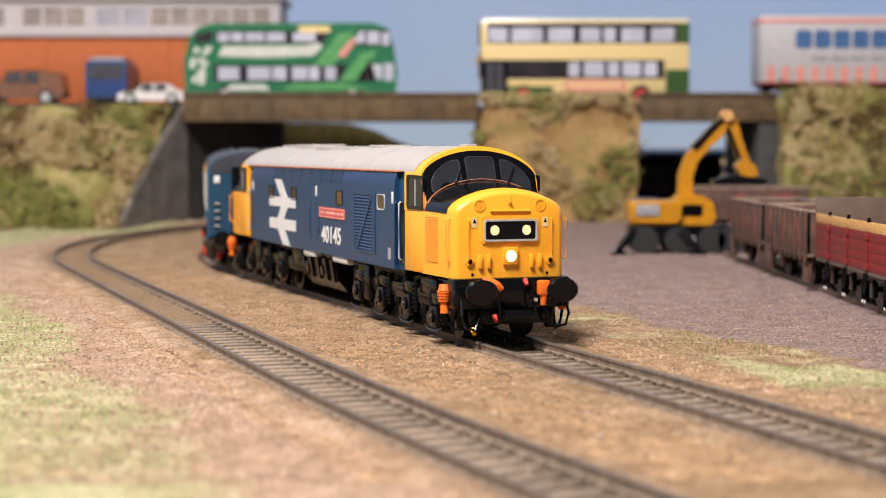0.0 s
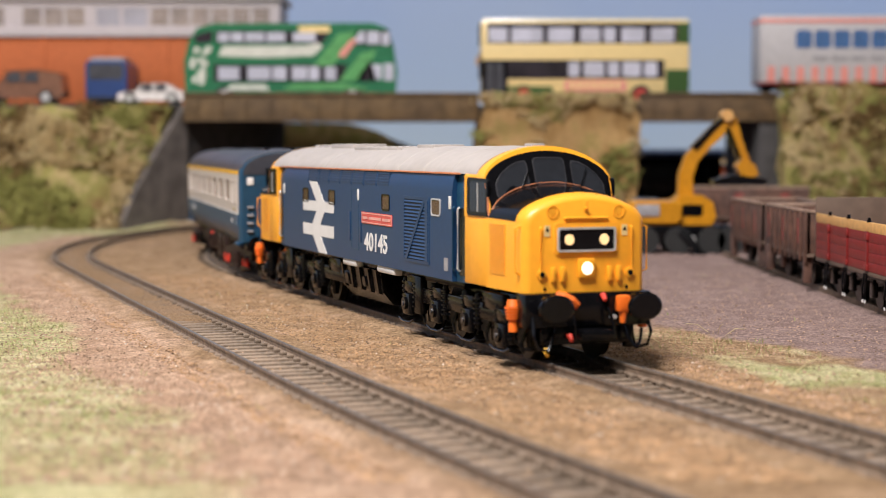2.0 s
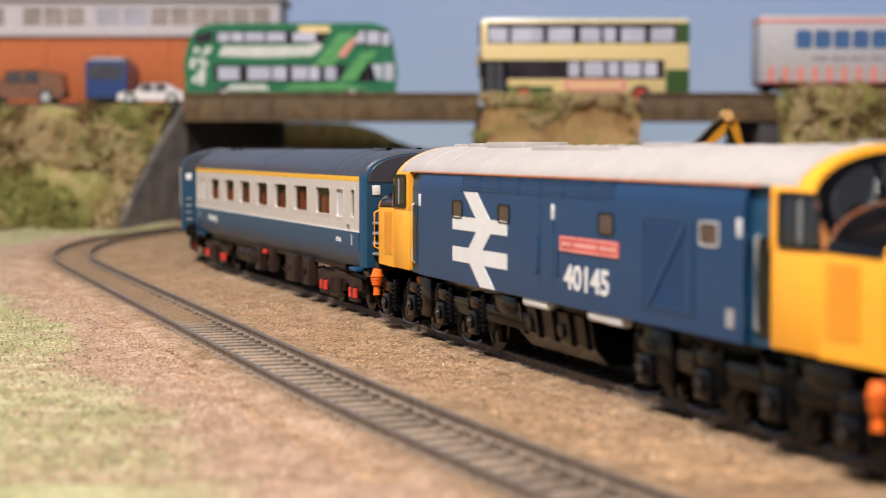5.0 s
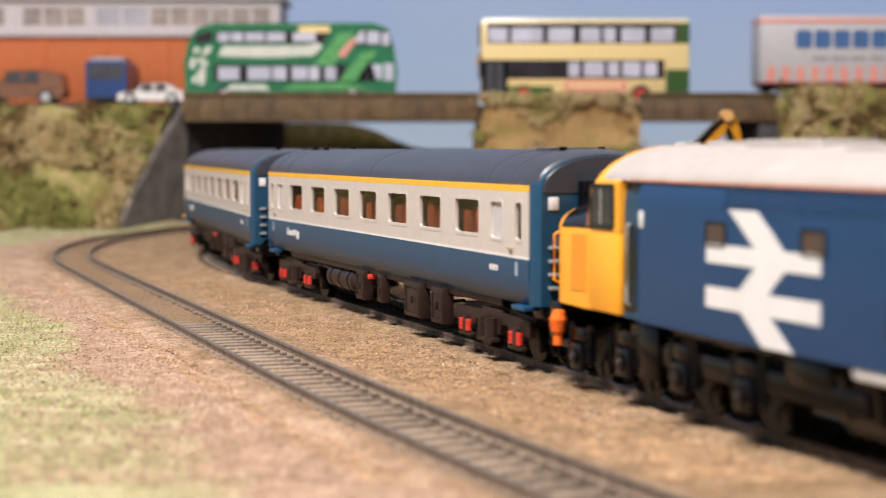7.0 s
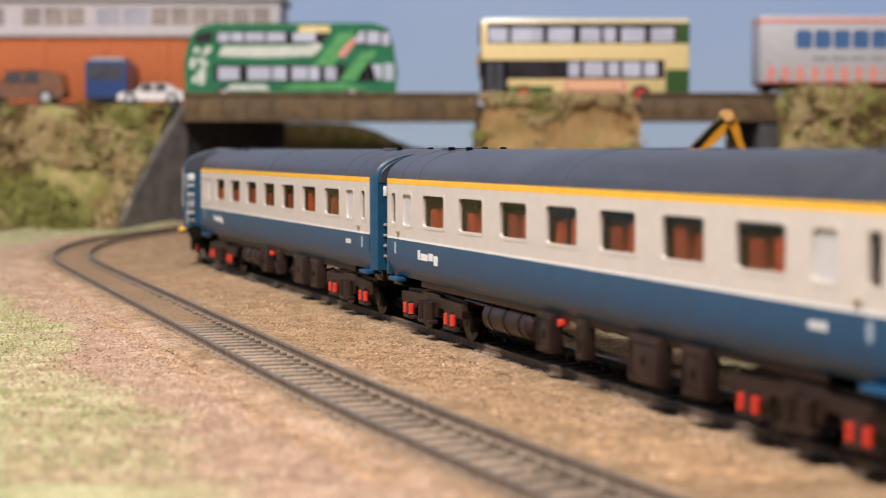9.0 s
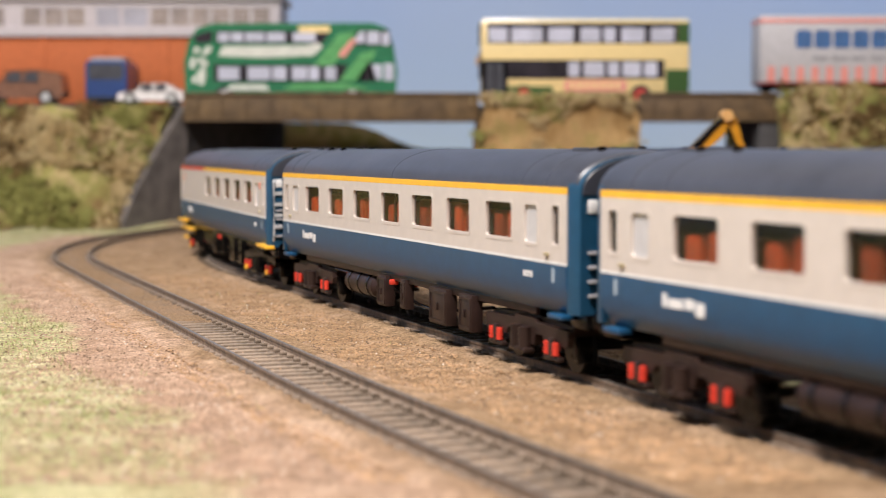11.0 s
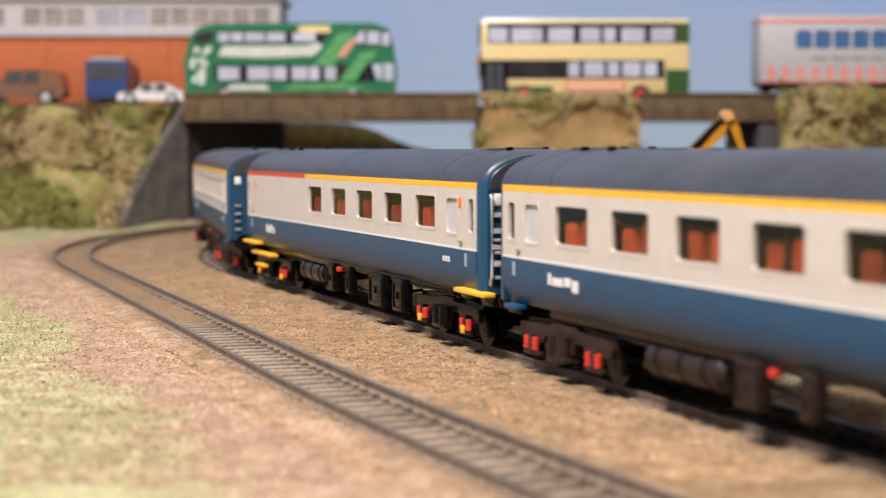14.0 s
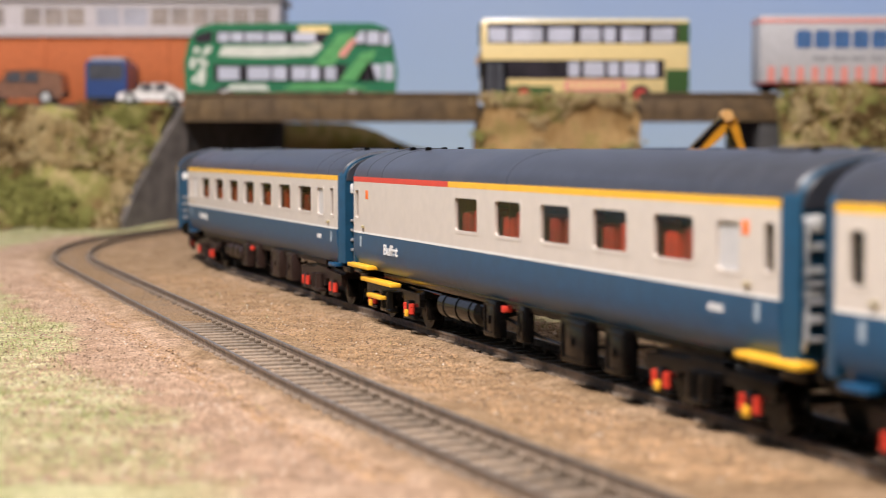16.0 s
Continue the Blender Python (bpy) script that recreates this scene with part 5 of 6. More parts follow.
            box(bm, min(d * 126, d * 126.6), max(d * 126, d * 126.6), y - 1.25, y + 1.25, 36.8, 39.8, 0.2)
            part("end_label", bm, WHITE, end, "white label plate on the coach end")
            for k in range(4):
                bm = bmesh.new()
                box(bm, min(d * 126, d * 127.4), max(d * 126, d * 127.4), y - 1.2, y + 1.2, 18.6 + k * 3.1, 19.4 + k * 3.1, 0.15)
                part("end_step", bm, LETTER_GREY, end)
            bm = bmesh.new()
            rod(bm, (d * 126, y * 0.85, 13.9), (d * 129.5, y * 0.85, 13.9), 2.0, sides=14)
            rod(bm, (d * 129.3, y * 0.85, 13.9), (d * 130.0, y * 0.85, 13.9), 3.2, sides=20)
            part("buffer", bm, UNDER, coach)
        if buffet:
            for y in (-15.4, 15.4):
                bm = bmesh.new()
                tube(bm, [(d * 126.0, y, 17), (d * 127.0, y, 19), (d * 127.0, y, 38.5), (d * 126.0, y, 39.5)], 0.45, 8)
                for k in range(4):
                    box(bm, min(d * 126, d * 127), max(d * 126, d * 127), min(y, y * 0.8), max(y, y * 0.8), 22 + 4 * k, 23.2 + 4 * k)
                part("end_pipe", bm, PIPE_GREY, end, "white ladder pipes on the coach end")
        bm = bmesh.new()
        box(bm, min(d * 118, d * 126.6), max(d * 118, d * 126.6), -15, 15, 11.6, 14.9, 0.4)
        part("headstock", bm, UNDER, coach)
        for y in (-1, 1):
            bm = bmesh.new()
            box(bm, min(d * 113, d * 120.5), max(d * 113, d * 120.5), min(y * 15, y * 18.3), max(y * 15, y * 18.3), 13.2, 14.4, 0.3)
            part("door_step", bm, COACH_BLUE if not buffet else UNDER, coach)
    # interior
    bm = bmesh.new()
    box(bm, -121, 121, -16.6, 16.6, 25.0, 26.2)
    box(bm, -0.4, 0.4, -16.6, 16.6, 26, 41.5)
    box(bm, -98, 97, -0.5, 0.5, 26, 41.4)
    box(bm, -99.5, -98.5, -16.6, 16.6, 26, 41.5)
    box(bm, 97.5, 98.5, -16.6, 16.6, 26, 41.5)
    interior = part("interior", bm, INNER, coach, "brown coach interior")
    rnd = random.Random(3)
    for a, c, e, f in wins:
        for dx in (0.27, 0.78):
            for y in (-13.9, -7.4, 7.4, 13.9):
                bm = bmesh.new()
                x = a + (c - a) * dx
                box(bm, x - 2.8, x + 2.8, y - 2.8, y + 2.8, 26.2, 35.4 + rnd.uniform(-1.2, 1.4), 1.2)
                part("seat", bm, SEAT_RED if buffet else SEAT, interior)
        bm = bmesh.new()
        box(bm, (a + c) / 2 - 2.2, (a + c) / 2 + 2.2, -15.5, -4.5, 29.4, 30.0, 0.15)
        part("table", bm, CREAM, interior)
    for x in (-93, 93):
        build_coach_bogie(coach, x, frame_mat, buffet)
    return coach


PIPE_GREY = shade("pale_grey_pipe_paint", (0.42, 0.42, 0.42), 0.5)
FROST = shade("frosted_pane", (0.5, 0.48, 0.48), 0.35, vary=0.05)
DOOR_GOLD = shade("brass_door_handle", (0.5, 0.42, 0.25), 0.4, metal=0.5)
NAME_GREY = shade("pale_blue_grey_marking", (0.35, 0.42, 0.48), 0.5)

LOCO = build_loco()
COACH = build_coach()
BUFFET = build_coach(True)
TRAIN = [(LOCO, 69.0), (COACH, 93.0), (copy_thing(COACH, pose(0, 3, 0)), 93.0), (BUFFET, 93.0), (copy_thing(COACH, pose(0, 3.5, 0)), 93.0), (copy_thing(COACH, pose(0, 4, 0)), 93.0)]


# ---- things on the bridge and behind it ----
def flat(bm, x0, x1, z0, z1, y, out=0.3, r=0.0):
    """A thin panel on a side that faces the front of the layout, at depth y."""
    pl = lambda a, b, h: (a, y - h, b)
    return plate(bm, rounded(x0, x1, z0, z1, r, 3) if r else [(x0, z0), (x1, z0), (x1, z1), (x0, z1)], out, out + 0.4, pl)


def road_wheel(parent, x, y, z, r, hub, deep=5.0):
    bm = bmesh.new()
    rod(bm, (x, y, z), (x, y + deep, z), r, sides=22)
    tyre = part("tyre", bm, TYRE, parent)
    bm = bmesh.new()
    rod(bm, (x, y - 0.3, z), (x, y + 0.5, z), r * 0.62, sides=16)
    part("hub", bm, hub, parent)


def build_cream_bus():
    bus = thing("double_decker_bus", "cream and dark green model double-decker bus on the bridge", "bus", "buses on the bridge")
    x0, x1, y, z0 = 24.8, 168.3, 1127.0, 84.0
    bm = bmesh.new()
    box(bm, x0 + 1, x1, y, y + 32, 86.5, 139.0, 2.2)
    body = part("body", bm, BUS_CREAM, bus, "cream bodywork")
    bm = bmesh.new()
    box(bm, x0 + 2.5, x1 - 0.6, y + 0.8, y + 31.2, 137.4, 140.0, 1.0)
    part("roof", bm, BUS_WHITE, bus, "off-white roof")
    for a, c, e, f, m, nm in ((30, 160, 122.8, 136.6, BUS_WINDOW_DARK, "upper_window_band"), (160.2, 167.9, 122.8, 136.6, BUS_DARK_GREEN, "rear_corner"), (26, 151, 98.8, 111.5, BUS_WINDOW_DARK, "lower_window_band"), (152, 168.0, 88, 105, BUS_DARK_GREEN, "rear_panel"), (44, 168, 85.5, 89.5, BUS_DARK_GREEN, "skirt"), (26.2, 75, 89.5, 93.5, BUS_DARK_GREEN, "front_panel"), (26.2, 44, 85.5, 111, BUS_WINDOW_DARK, "entrance_door")):
        bm = bmesh.new()
        flat(bm, a, c, e, f, y, 0.25, 0.6)
        part(nm, bm, m, bus)
    for k, (a, c) in enumerate(((31, 44), (46.5, 68), (71.5, 89), (93.5, 107), (109.5, 117.5), (121.5, 137.5), (141.5, 157.5))):
        bm = bmesh.new()
        flat(bm, a, c, 123.6, 133.4, y, 0.5, 0.8)
        part("window_pane", bm, BUS_WINDOW, bus)
    for a, c in ((85.5, 93), (96, 110), (112.5, 120), (122.5, 135), (137, 146)):
        bm = bmesh.new()
        flat(bm, a, c, 100.2, 110.2, y, 0.5, 0.8)
        part("window_pane", bm, BUS_WINDOW, bus)
    bm = bmesh.new()
    flat(bm, 83, 125, 90.2, 97.6, y, 0.5, 0.4)
    ad = part("advert_panel", bm, TRAILER_PINK, bus, "orange-red advert panel")
    bm = bmesh.new()
    for k in range(7):
        flat(bm, 86 + k * 5.2, 90 + k * 5.2, 92.4, 95.8, y, 0.75)
    part("advert_lettering", bm, BUS_CREAM, ad)
    for a in (29.5, 36):
        bm = bmesh.new()
        flat(bm, a, a + 5.2, 87, 110, y, 0.45, 0.5)
        part("door_leaf", bm, CAR_GLASS, bus)
    bm = bmesh.new()
    box(bm, x0 - 0.2, x0 + 1.4, y + 2, y + 30, 122, 136.5, 0.5)
    box(bm, x0 - 0.2, x0 + 1.4, y + 2, y + 30, 99, 117, 0.5)
    part("windscreen", bm, BUS_WINDOW_DARK, bus)
    bm = bmesh.new()
    tube(bm, [(x0 + 1.5, y + 1, 114), (x0 - 1.5, y - 1, 113), (x0 - 2, y - 1.4, 108)], 0.8, 6)
    part("wing_mirror", bm, TAN, bus)
    for wx in (55, 135):
        for wy in (y - 0.2, y + 27):
            road_wheel(bus, wx, wy, z0 + 3.6, 7.0, WHEEL_RED)
    return bus


def build_green_bus():
    bus = thing("double_decker_bus", "green and white modern model double-decker bus on the bridge", "bus", "buses on the bridge")
    y = 1132.0
    sx = lambda px: (px - 784) * 0.389
    sz = lambda py: 50.7 + (265 - py) * 0.389
    bm = bmesh.new()
    loft(bm, [[(x, yy, z) for x, z in ((sx(330), 86), (sx(328), sz(110)), (sx(336), sz(75)), (sx(352), sz(52)), (sx(378), sz(44)), (sx(660), sz(43)), (sx(686), sz(52)), (sx(696), sz(80)), (sx(703), sz(125)), (sx(700), 86))] for yy in (y, y + 33)])
    body = part("body", bm, BUS_GREEN, bus, "glossy green bodywork", smooth=20)

    def panel(nm, m, pts, out=0.35):
        bm = bmesh.new()
        plate(bm, [(sx(a), sz(b)) for a, b in pts], out, out + 0.3, lambda a, b, h: (a, y - h, b))
        return part(nm, bm, m, bus)
    panel("white_band", BUS_WHITE, [(388, 101), (396, 84), (540, 83), (566, 78), (572, 86), (556, 100), (470, 104)])
    panel("pale_swoosh", BUS_LIGHT_GREEN, [(556, 118), (600, 62), (640, 56), (590, 118)])
    panel("pale_swoosh", BUS_LIGHT_GREEN, [(600, 145), (640, 96), (668, 90), (640, 145)])
    panel("salmon_swoosh", TRAILER_PINK, [(598, 100), (622, 72), (634, 72), (610, 104)], 0.5)
    panel("window_band", BUS_WINDOW_DARK, [(384, 79), (572, 79), (586, 57), (384, 57)], 0.2)
    panel("window_band", BUS_WINDOW_DARK, [(380, 146), (602, 146), (616, 116), (380, 116)], 0.2)
    panel("window_band", BUS_WINDOW_DARK, [(624, 82), (694, 84), (690, 56), (634, 56)], 0.2)
    panel("dark_corner", BUS_WINDOW_DARK, [(345, 66), (378, 56), (378, 76), (352, 80)])
    panel("dark_corner", BUS_WINDOW_DARK, [(630, 145), (656, 108), (668, 145)])
    rnd = random.Random(9)
    for k in range(12):
        a, b = rnd.uniform(342, 374), rnd.uniform(84, 152)
        panel("white_fleck", BUS_WHITE, [(a - 5, b + 5), (a + 5, b + 4), (a + 6, b - 5), (a - 3, b - 6)], 0.45 + 0.02 * k)
    for a, c in ((388, 408), (411, 432), (436, 470), (474, 506), (520, 560)):
        panel("window_pane", BUS_WINDOW, [(a, 76), (c, 76), (c, 60), (a, 60)])
    for a, c in ((388, 425), (440, 480), (484, 508), (518, 545), (548, 566), (576, 596)):
        panel("window_pane", BUS_WINDOW, [(a, 143), (c, 143), (c, 120), (a, 120)])
    for a, c, e, f in ((628, 646, 58, 78), (650, 672, 58, 80), (676, 690, 60, 82), (656, 676, 116, 142), (680, 697, 114, 144)):
        panel("window_pane", BUS_WINDOW, [(a, f), (c, f), (c, e), (a, e)])
    panel("roof_light", BUS_CREAM, [(530, 60), (585, 60), (585, 48), (530, 48)], 0.3)
    panel("skirt_band", BUS_LIGHT_GREEN, [(500, 160), (660, 160), (610, 148), (520, 150)], 0.3)
    panel("skirt_band", BUS_WHITE, [(400, 161), (480, 161), (470, 151), (410, 151)], 0.3)
    for wx in (-150, -62):
        for wy in (y - 0.2, y + 28):
            road_wheel(bus, wx, wy, 87.0, 7.0, SILVER)
    return bus


def build_trailer():
    t = thing("lorry_trailer", "pale grey curtain-sided lorry trailer with faded red bands", "lorry trailer")
    y, x0, x1 = 1128.0, 216.5, 380.0
    bm = bmesh.new()
    box(bm, x0, x1, y, y + 33, 95.5, 142.0, 0.8)
    part("body", bm, TRAILER, t)
    bm = bmesh.new()
    box(bm, x0 - 0.2, x1, y - 0.4, y + 33.4, 136.8, 139.6, 0.3)
    part("top_band", bm, TRAILER_PINK, t, "faded red top band")
    for k in range(16):
        a = x0 + 2 + k * 10
        bm = bmesh.new()
        flat(bm, a + 3, a + 8, 96.6, 107.2, y, 0.3)
        part("hatch_mark", bm, TRAILER_PINK, t)
    for k in range(7):
        bm = bmesh.new()
        a = 240.5 + k * 13.0
        flat(bm, a, a + 11.2, 119.6, 131.8, y, 0.35, 2.4)
        part("lettering_block", bm, LETTER_BLUE, t, "blue lettering block")
        bm = bmesh.new()
        flat(bm, a + 12, a + 22, 111.4, 114.2, y, 0.35, 0.4)
        part("small_lettering_block", bm, LETTER_GREY, t)
    bm = bmesh.new()
    box(bm, x0 + 2, x1, y + 6, y + 27, 91.5, 95.4, 0.5)
    part("chassis", bm, UNDER, t)
    bm = bmesh.new()
    box(bm, x0 - 0.2, x1, y - 0.3, y + 33.3, 95.0, 96.6, 0.3)
    part("bottom_rail", bm, MAROON, t, "dark red bottom rail")
    for wx in (252, 268, 284):
        road_wheel(t, wx, y + 1, 90.4, 6.0, SILVER)
        road_wheel(t, wx, y + 27, 90.4, 6.0, SILVER)
    bm = bmesh.new()
    box(bm, 222, 225, y + 5, y + 9, 84.6, 95.4, 0.4)
    box(bm, 222, 225, y + 24, y + 28, 84.6, 95.4, 0.4)
    part("landing_leg", bm, UNDER, t)


def build_car(name, label, x0, x1, y, z0, h, paint, group, boxy):
    """A model car seen from its side."""
    car = thing(name, label, "car", group)
    L = x1 - x0
    r = 0.085 * L
    prof = [(0.0, 0.22), (0.01, 0.5), (0.06, 0.58), (0.27, 0.62), (0.36, 0.97), (0.72, 1.0), (0.9 if not boxy else 0.97, 0.66 if not boxy else 0.9), (0.99, 0.58), (1.0, 0.25), (0.95, 0.18), (0.05, 0.18)]
    bm = bmesh.new()
    loft(bm, [[(x0 + a * L, yy, z0 + (0.5 + (b - 0.5) * g) * h) for a, b in prof] for yy, g in ((y + 0.8, 0.97), (y, 1.0), (y + 22, 1.0), (y + 22.8, 0.97))])
    part("body", bm, paint, car, smooth=25)
    for a, c in ((0.34, 0.52), (0.54, 0.72)):
        bm = bmesh.new()
        plate(bm, [(x0 + a * L, z0 + 0.64 * h), (x0 + c * L, z0 + 0.64 * h), (x0 + (c - 0.01) * L, z0 + 0.92 * h), (x0 + (a + 0.05) * L, z0 + 0.92 * h)], 0.25, 0.4, lambda p, q, k: (p, y - k, q))
        part("window_pane", bm, CAR_GLASS, car)
    for a in (0.19, 0.8):
        for wy in (y - 0.3, y + 19):
            road_wheel(car, x0 + a * L, wy, z0 + r, r, SILVER, 4.0)
    bm = bmesh.new()
    box(bm, x0 - 0.4, x0 + 1.2, y + 3, y + 20, z0 + 0.25 * h, z0 + 0.36 * h, 0.3)
    box(bm, x1 - 1.2, x1 + 0.4, y + 3, y + 20, z0 + 0.25 * h, z0 + 0.36 * h, 0.3)
    part("bumper", bm, TYRE, car)
    return car


def build_van():
    v = thing("delivery_van", "dark blue model delivery van parked by the brick wall", "van")
    bm = bmesh.new()
    loft(bm, [[(x, yy, z) for x, z in rounded(-248.5 + i, -219.5 - i, 84, 112 - 2 * i, 3.0)] for yy, i in ((1146, 0.6), (1147, 0), (1188, 0), (1189, 1))])
    part("body", bm, VAN_BLUE, v)
    bm = bmesh.new()
    flat(bm, -246, -222, 99, 110, 1146, 0.3, 2.0)
    part("window_pane", bm, CAR_GLASS, v)
    bm = bmesh.new()
    flat(bm, -247, -221, 84.6, 87, 1146, 0.9, 0.4)
    part("bumper", bm, TYRE, v)
    bm = bmesh.new()
    box(bm, -246, -222, 1150, 1184, 111.5, 114.6, 1.2)
    part("roof", bm, LETTER_GREY, v, "grey roof box")
    for wx in (-245, -223):
        for wy in (1152, 1180):
            bm = bmesh.new()
            rod(bm, (wx - 2, wy, 85.0), (wx + 2, wy, 85.0), 3.6, sides=16)
            part("tyre", bm, TYRE, v)


def build_works():
    b = thing("works_building", "orange brick works building with pale glazed upper storey", "building")
    y = 1192.0
    bm = bmesh.new()
    box(bm, -470, -118, y, y + 70, 81.4, 131.5, 0.4)
    part("brick_wall", bm, BRICK, b, "orange brick lower wall")
    bm = bmesh.new()
    box(bm, -472, -116, y - 3, y + 72, 131.5, 138.5, 0.5)
    part("fascia", bm, PALE_WALL, b, "pale fascia board")
    bm = bmesh.new()
    box(bm, -470, -118, y + 4, y + 66, 138.5, 160, 0.4)
    part("upper_wall", bm, PALE_WALL, b)
    bm = bmesh.new()
    box(bm, -473, -115, y, y + 70, 158, 162, 0.5)
    part("roof", bm, PALE_WALL, b)
    for x0, n, pitch, mat in ((-304, 3, 15.6, WARM_PANE), (-251, 2, 19.5, GREY_PANE), (-211, 6, 14.6, WARM_PANE), (-440, 8, 15.6, WARM_PANE)):
        for k in range(n):
            a = x0 + k * pitch
            bm = bmesh.new()
            flat(bm, a, a + pitch - 1.5, 139.8, 153, y + 4, 0.2)
            w = part("window", bm, mat, b)
            bm = bmesh.new()
            ring_plate(bm, rounded(a - 0.4, a + pitch - 1.1, 139.4, 153.4, 0.2), rounded(a + 0.4, a + pitch - 1.9, 140.2, 152.6, 0.2), 0.6, 0.5, lambda p, q, h: (p, y + 4 - h, q))
            part("window_frame", bm, PALE_WALL, w)
            for z in (143.4, 146.6, 149.8):
                bm = bmesh.new()
                box(bm, a + 0.4, a + pitch - 1.9, y + 3.3, y + 3.9, z - 0.25, z + 0.25)
                part("glazing_bar", bm, PALE_WALL, w)
    for k in range(8):
        bm = bmesh.new()
        box(bm, -466 + k * 44, -462 + k * 44, y - 1.2, y, 81.4, 131.5, 0.2)
        part("pilaster", bm, BRICK, b)


GREY_PANE = shade("grey_blue_factory_window", (0.36, 0.35, 0.4), 0.3, vary=0.1, grain=60)
WARM_PANE = shade("warm_factory_window", (0.27, 0.215, 0.18), 0.3, vary=0.25, grain=60)


def build_excavator():
    e = thing("excavator", "yellow model excavator with raised boom on black undercarriage", "excavator")
    Y = 840.0
    bm = bmesh.new()
    loft(bm, [[(x, Y + yy, z) for x, z in rounded(95 + i, 121.5, 11.8 + i, 24.6 - i * 0.7, 3.2)] for yy, i in ((-2, 1.5), (0, 0), (8, 0), (22, 0))])
    up = part("counterweight", bm, DIGGER, e, "rounded yellow counterweight")
    bm = bmesh.new()
    box(bm, 98.5, 110.5, Y - 2.8, Y - 1.6, 16.6, 22.6, 0.3)
    part("rear_plate", bm, LETTER_GREY, up, "grey block-lettered plate")
    bm = bmesh.new()
    loft(bm, [[(x, Y + yy, z) for x, z in ((118, 12.0), (138, 12.0), (140, 16.4), (138.5, 23.4), (133, 27.2), (122, 27.2), (118, 23.4))] for yy in (2, 24)])
    side = part("engine_housing", bm, DIGGER, e)
    bm = bmesh.new()
    plate(bm, rounded(122.5, 133, 16.6, 22.4, 1.0), 0.3, 0.6, lambda a, b, h: (a, Y + 2 - h, b))
    part("side_vent", bm, BLACK, side)
    bm = bmesh.new()
    box(bm, 98, 112, Y + 12, Y + 28, 14, 25.5, 1.5)
    part("operator_cab", bm, CAR_GLASS, e, "dark glazed cab")

    def limb(nm, pts, w, deep, parent=e, mat=DIGGER):
        bm = bmesh.new()
        rings = []
        for i, (x, z, t) in enumerate(pts):
            a, c = pts[max(0, i - 1)], pts[min(len(pts) - 1, i + 1)]
            d = Vector((c[0] - a[0], c[1] - a[1])).normalized()
            nx, nz = -d.y * t / 2, d.x * t / 2
            rings.append([(x + nx, Y + 10 - deep / 2, z + nz), (x + nx, Y + 10 + deep / 2, z + nz), (x - nx, Y + 10 + deep / 2, z - nz), (x - nx, Y + 10 - deep / 2, z - nz)])
        loft(bm, rings)
        return part(nm, bm, mat, parent, smooth=20)
    boom = limb("boom", [(125, 24, 8), (125.0, 37, 7.2), (128, 46, 7.0), (134.5, 53, 6.0), (141.5, 58.5, 4.8), (147, 65.0, 4.2)], 10, 7)
    arm = limb("dipper_arm", [(145.5, 67.0, 4.0), (148.5, 65.5, 5.2), (152, 55, 4.0), (156.0, 45, 3.6), (157.5, 40, 4.2)], 8, 6)
    limb("bucket", [(152, 44, 5), (156.5, 40, 9), (159, 36, 7)], 8, 12)
    limb("grab_base", [(139, 33.5, 3), (150, 35.5, 4.5), (166, 34.0, 3)], 8, 14, mat=BLACK)
    for pts in ([(129, 51, 3.2), (138, 61, 2.6), (145.5, 68.0, 1.8)], [(146, 62, 2.2), (150.5, 51, 1.8), (152.5, 46, 1.6)]):
        limb("hydraulic_ram", pts, 3, 9, mat=UNDER)
    bm = bmesh.new()
    rod(bm, (146.0, Y + 4, 68), (146.0, Y + 16, 68), 3.0, sides=16)
    part("boom_pivot", bm, TAN, e)
    bm = bmesh.new()
    box(bm, 96, 148, Y - 1, Y + 26, 4, 12.0, 1.5)
    part("chassis", bm, BLACK, e)
    for wx in (103, 120, 137, 147):
        for wy in (Y - 4, Y + 22):
            bm = bmesh.new()
            rod(bm, (wx, wy, 4.2), (wx, wy + 7, 4.2), 7.0, sides=22)
            wh = part("tyre", bm, TYRE, e)
    bm = bmesh.new()
    rod(bm, (126.5, Y - 4.6, 4.6), (126.5, Y - 3.6, 4.6), 2.2, sides=14)
    part("hub", bm, SILVER, e)
    for x, s in ((97, -1), (121, 1)):
        bm = bmesh.new()
        tube(bm, [(x, Y - 3, 9), (x + s * 5, Y - 6, 4), (x + s * 8, Y - 8, -1.5)], 2.2, 8)
        box(bm, x + s * 8 - 4, x + s * 8 + 4, Y - 11, Y - 5, -3.0, -1.4, 0.4)
        part("outrigger", bm, BLACK, e)


def build_stored_van():
    """A dark van on a hidden siding behind the bridge, seen through the second opening."""
    v = thing("stored_van", "dark blue and black stored van behind the bridge", "wagon")
    bm = bmesh.new()
    box(bm, 126, 212, 1252, 1280, 10, 45, 0.8)
    part("body", bm, BLACK, v)
    bm = bmesh.new()
    loft(bm, [[(x, y, z) for y, z in ((1251.5, 44.5), (1252, 48.5), (1259, 51.0), (1273, 51.0), (1280, 48.5), (1280.5, 44.5))] for x in (125, 213)])
    part("roof", bm, VAN_BLUE, v, "dark blue roof")
    for k in range(6):
        bm = bmesh.new()
        box(bm, 130 + k * 14, 133 + k * 14, 1251, 1252.4, 11, 44, 0.2)
        part("side_rib", bm, UNDER, v)
    for x in (146, 192):
        bm = bmesh.new()
        for y in (1258, 1274):
            rod(bm, (x, y - 1.2, 9.2), (x, y + 1.2, 9.2), 6.2, sides=20)
        rod(bm, (x, 1257, 9.2), (x, 1275, 9.2), 1.0, sides=8)
        part("wheelset", bm, WHEEL, v)
    return v


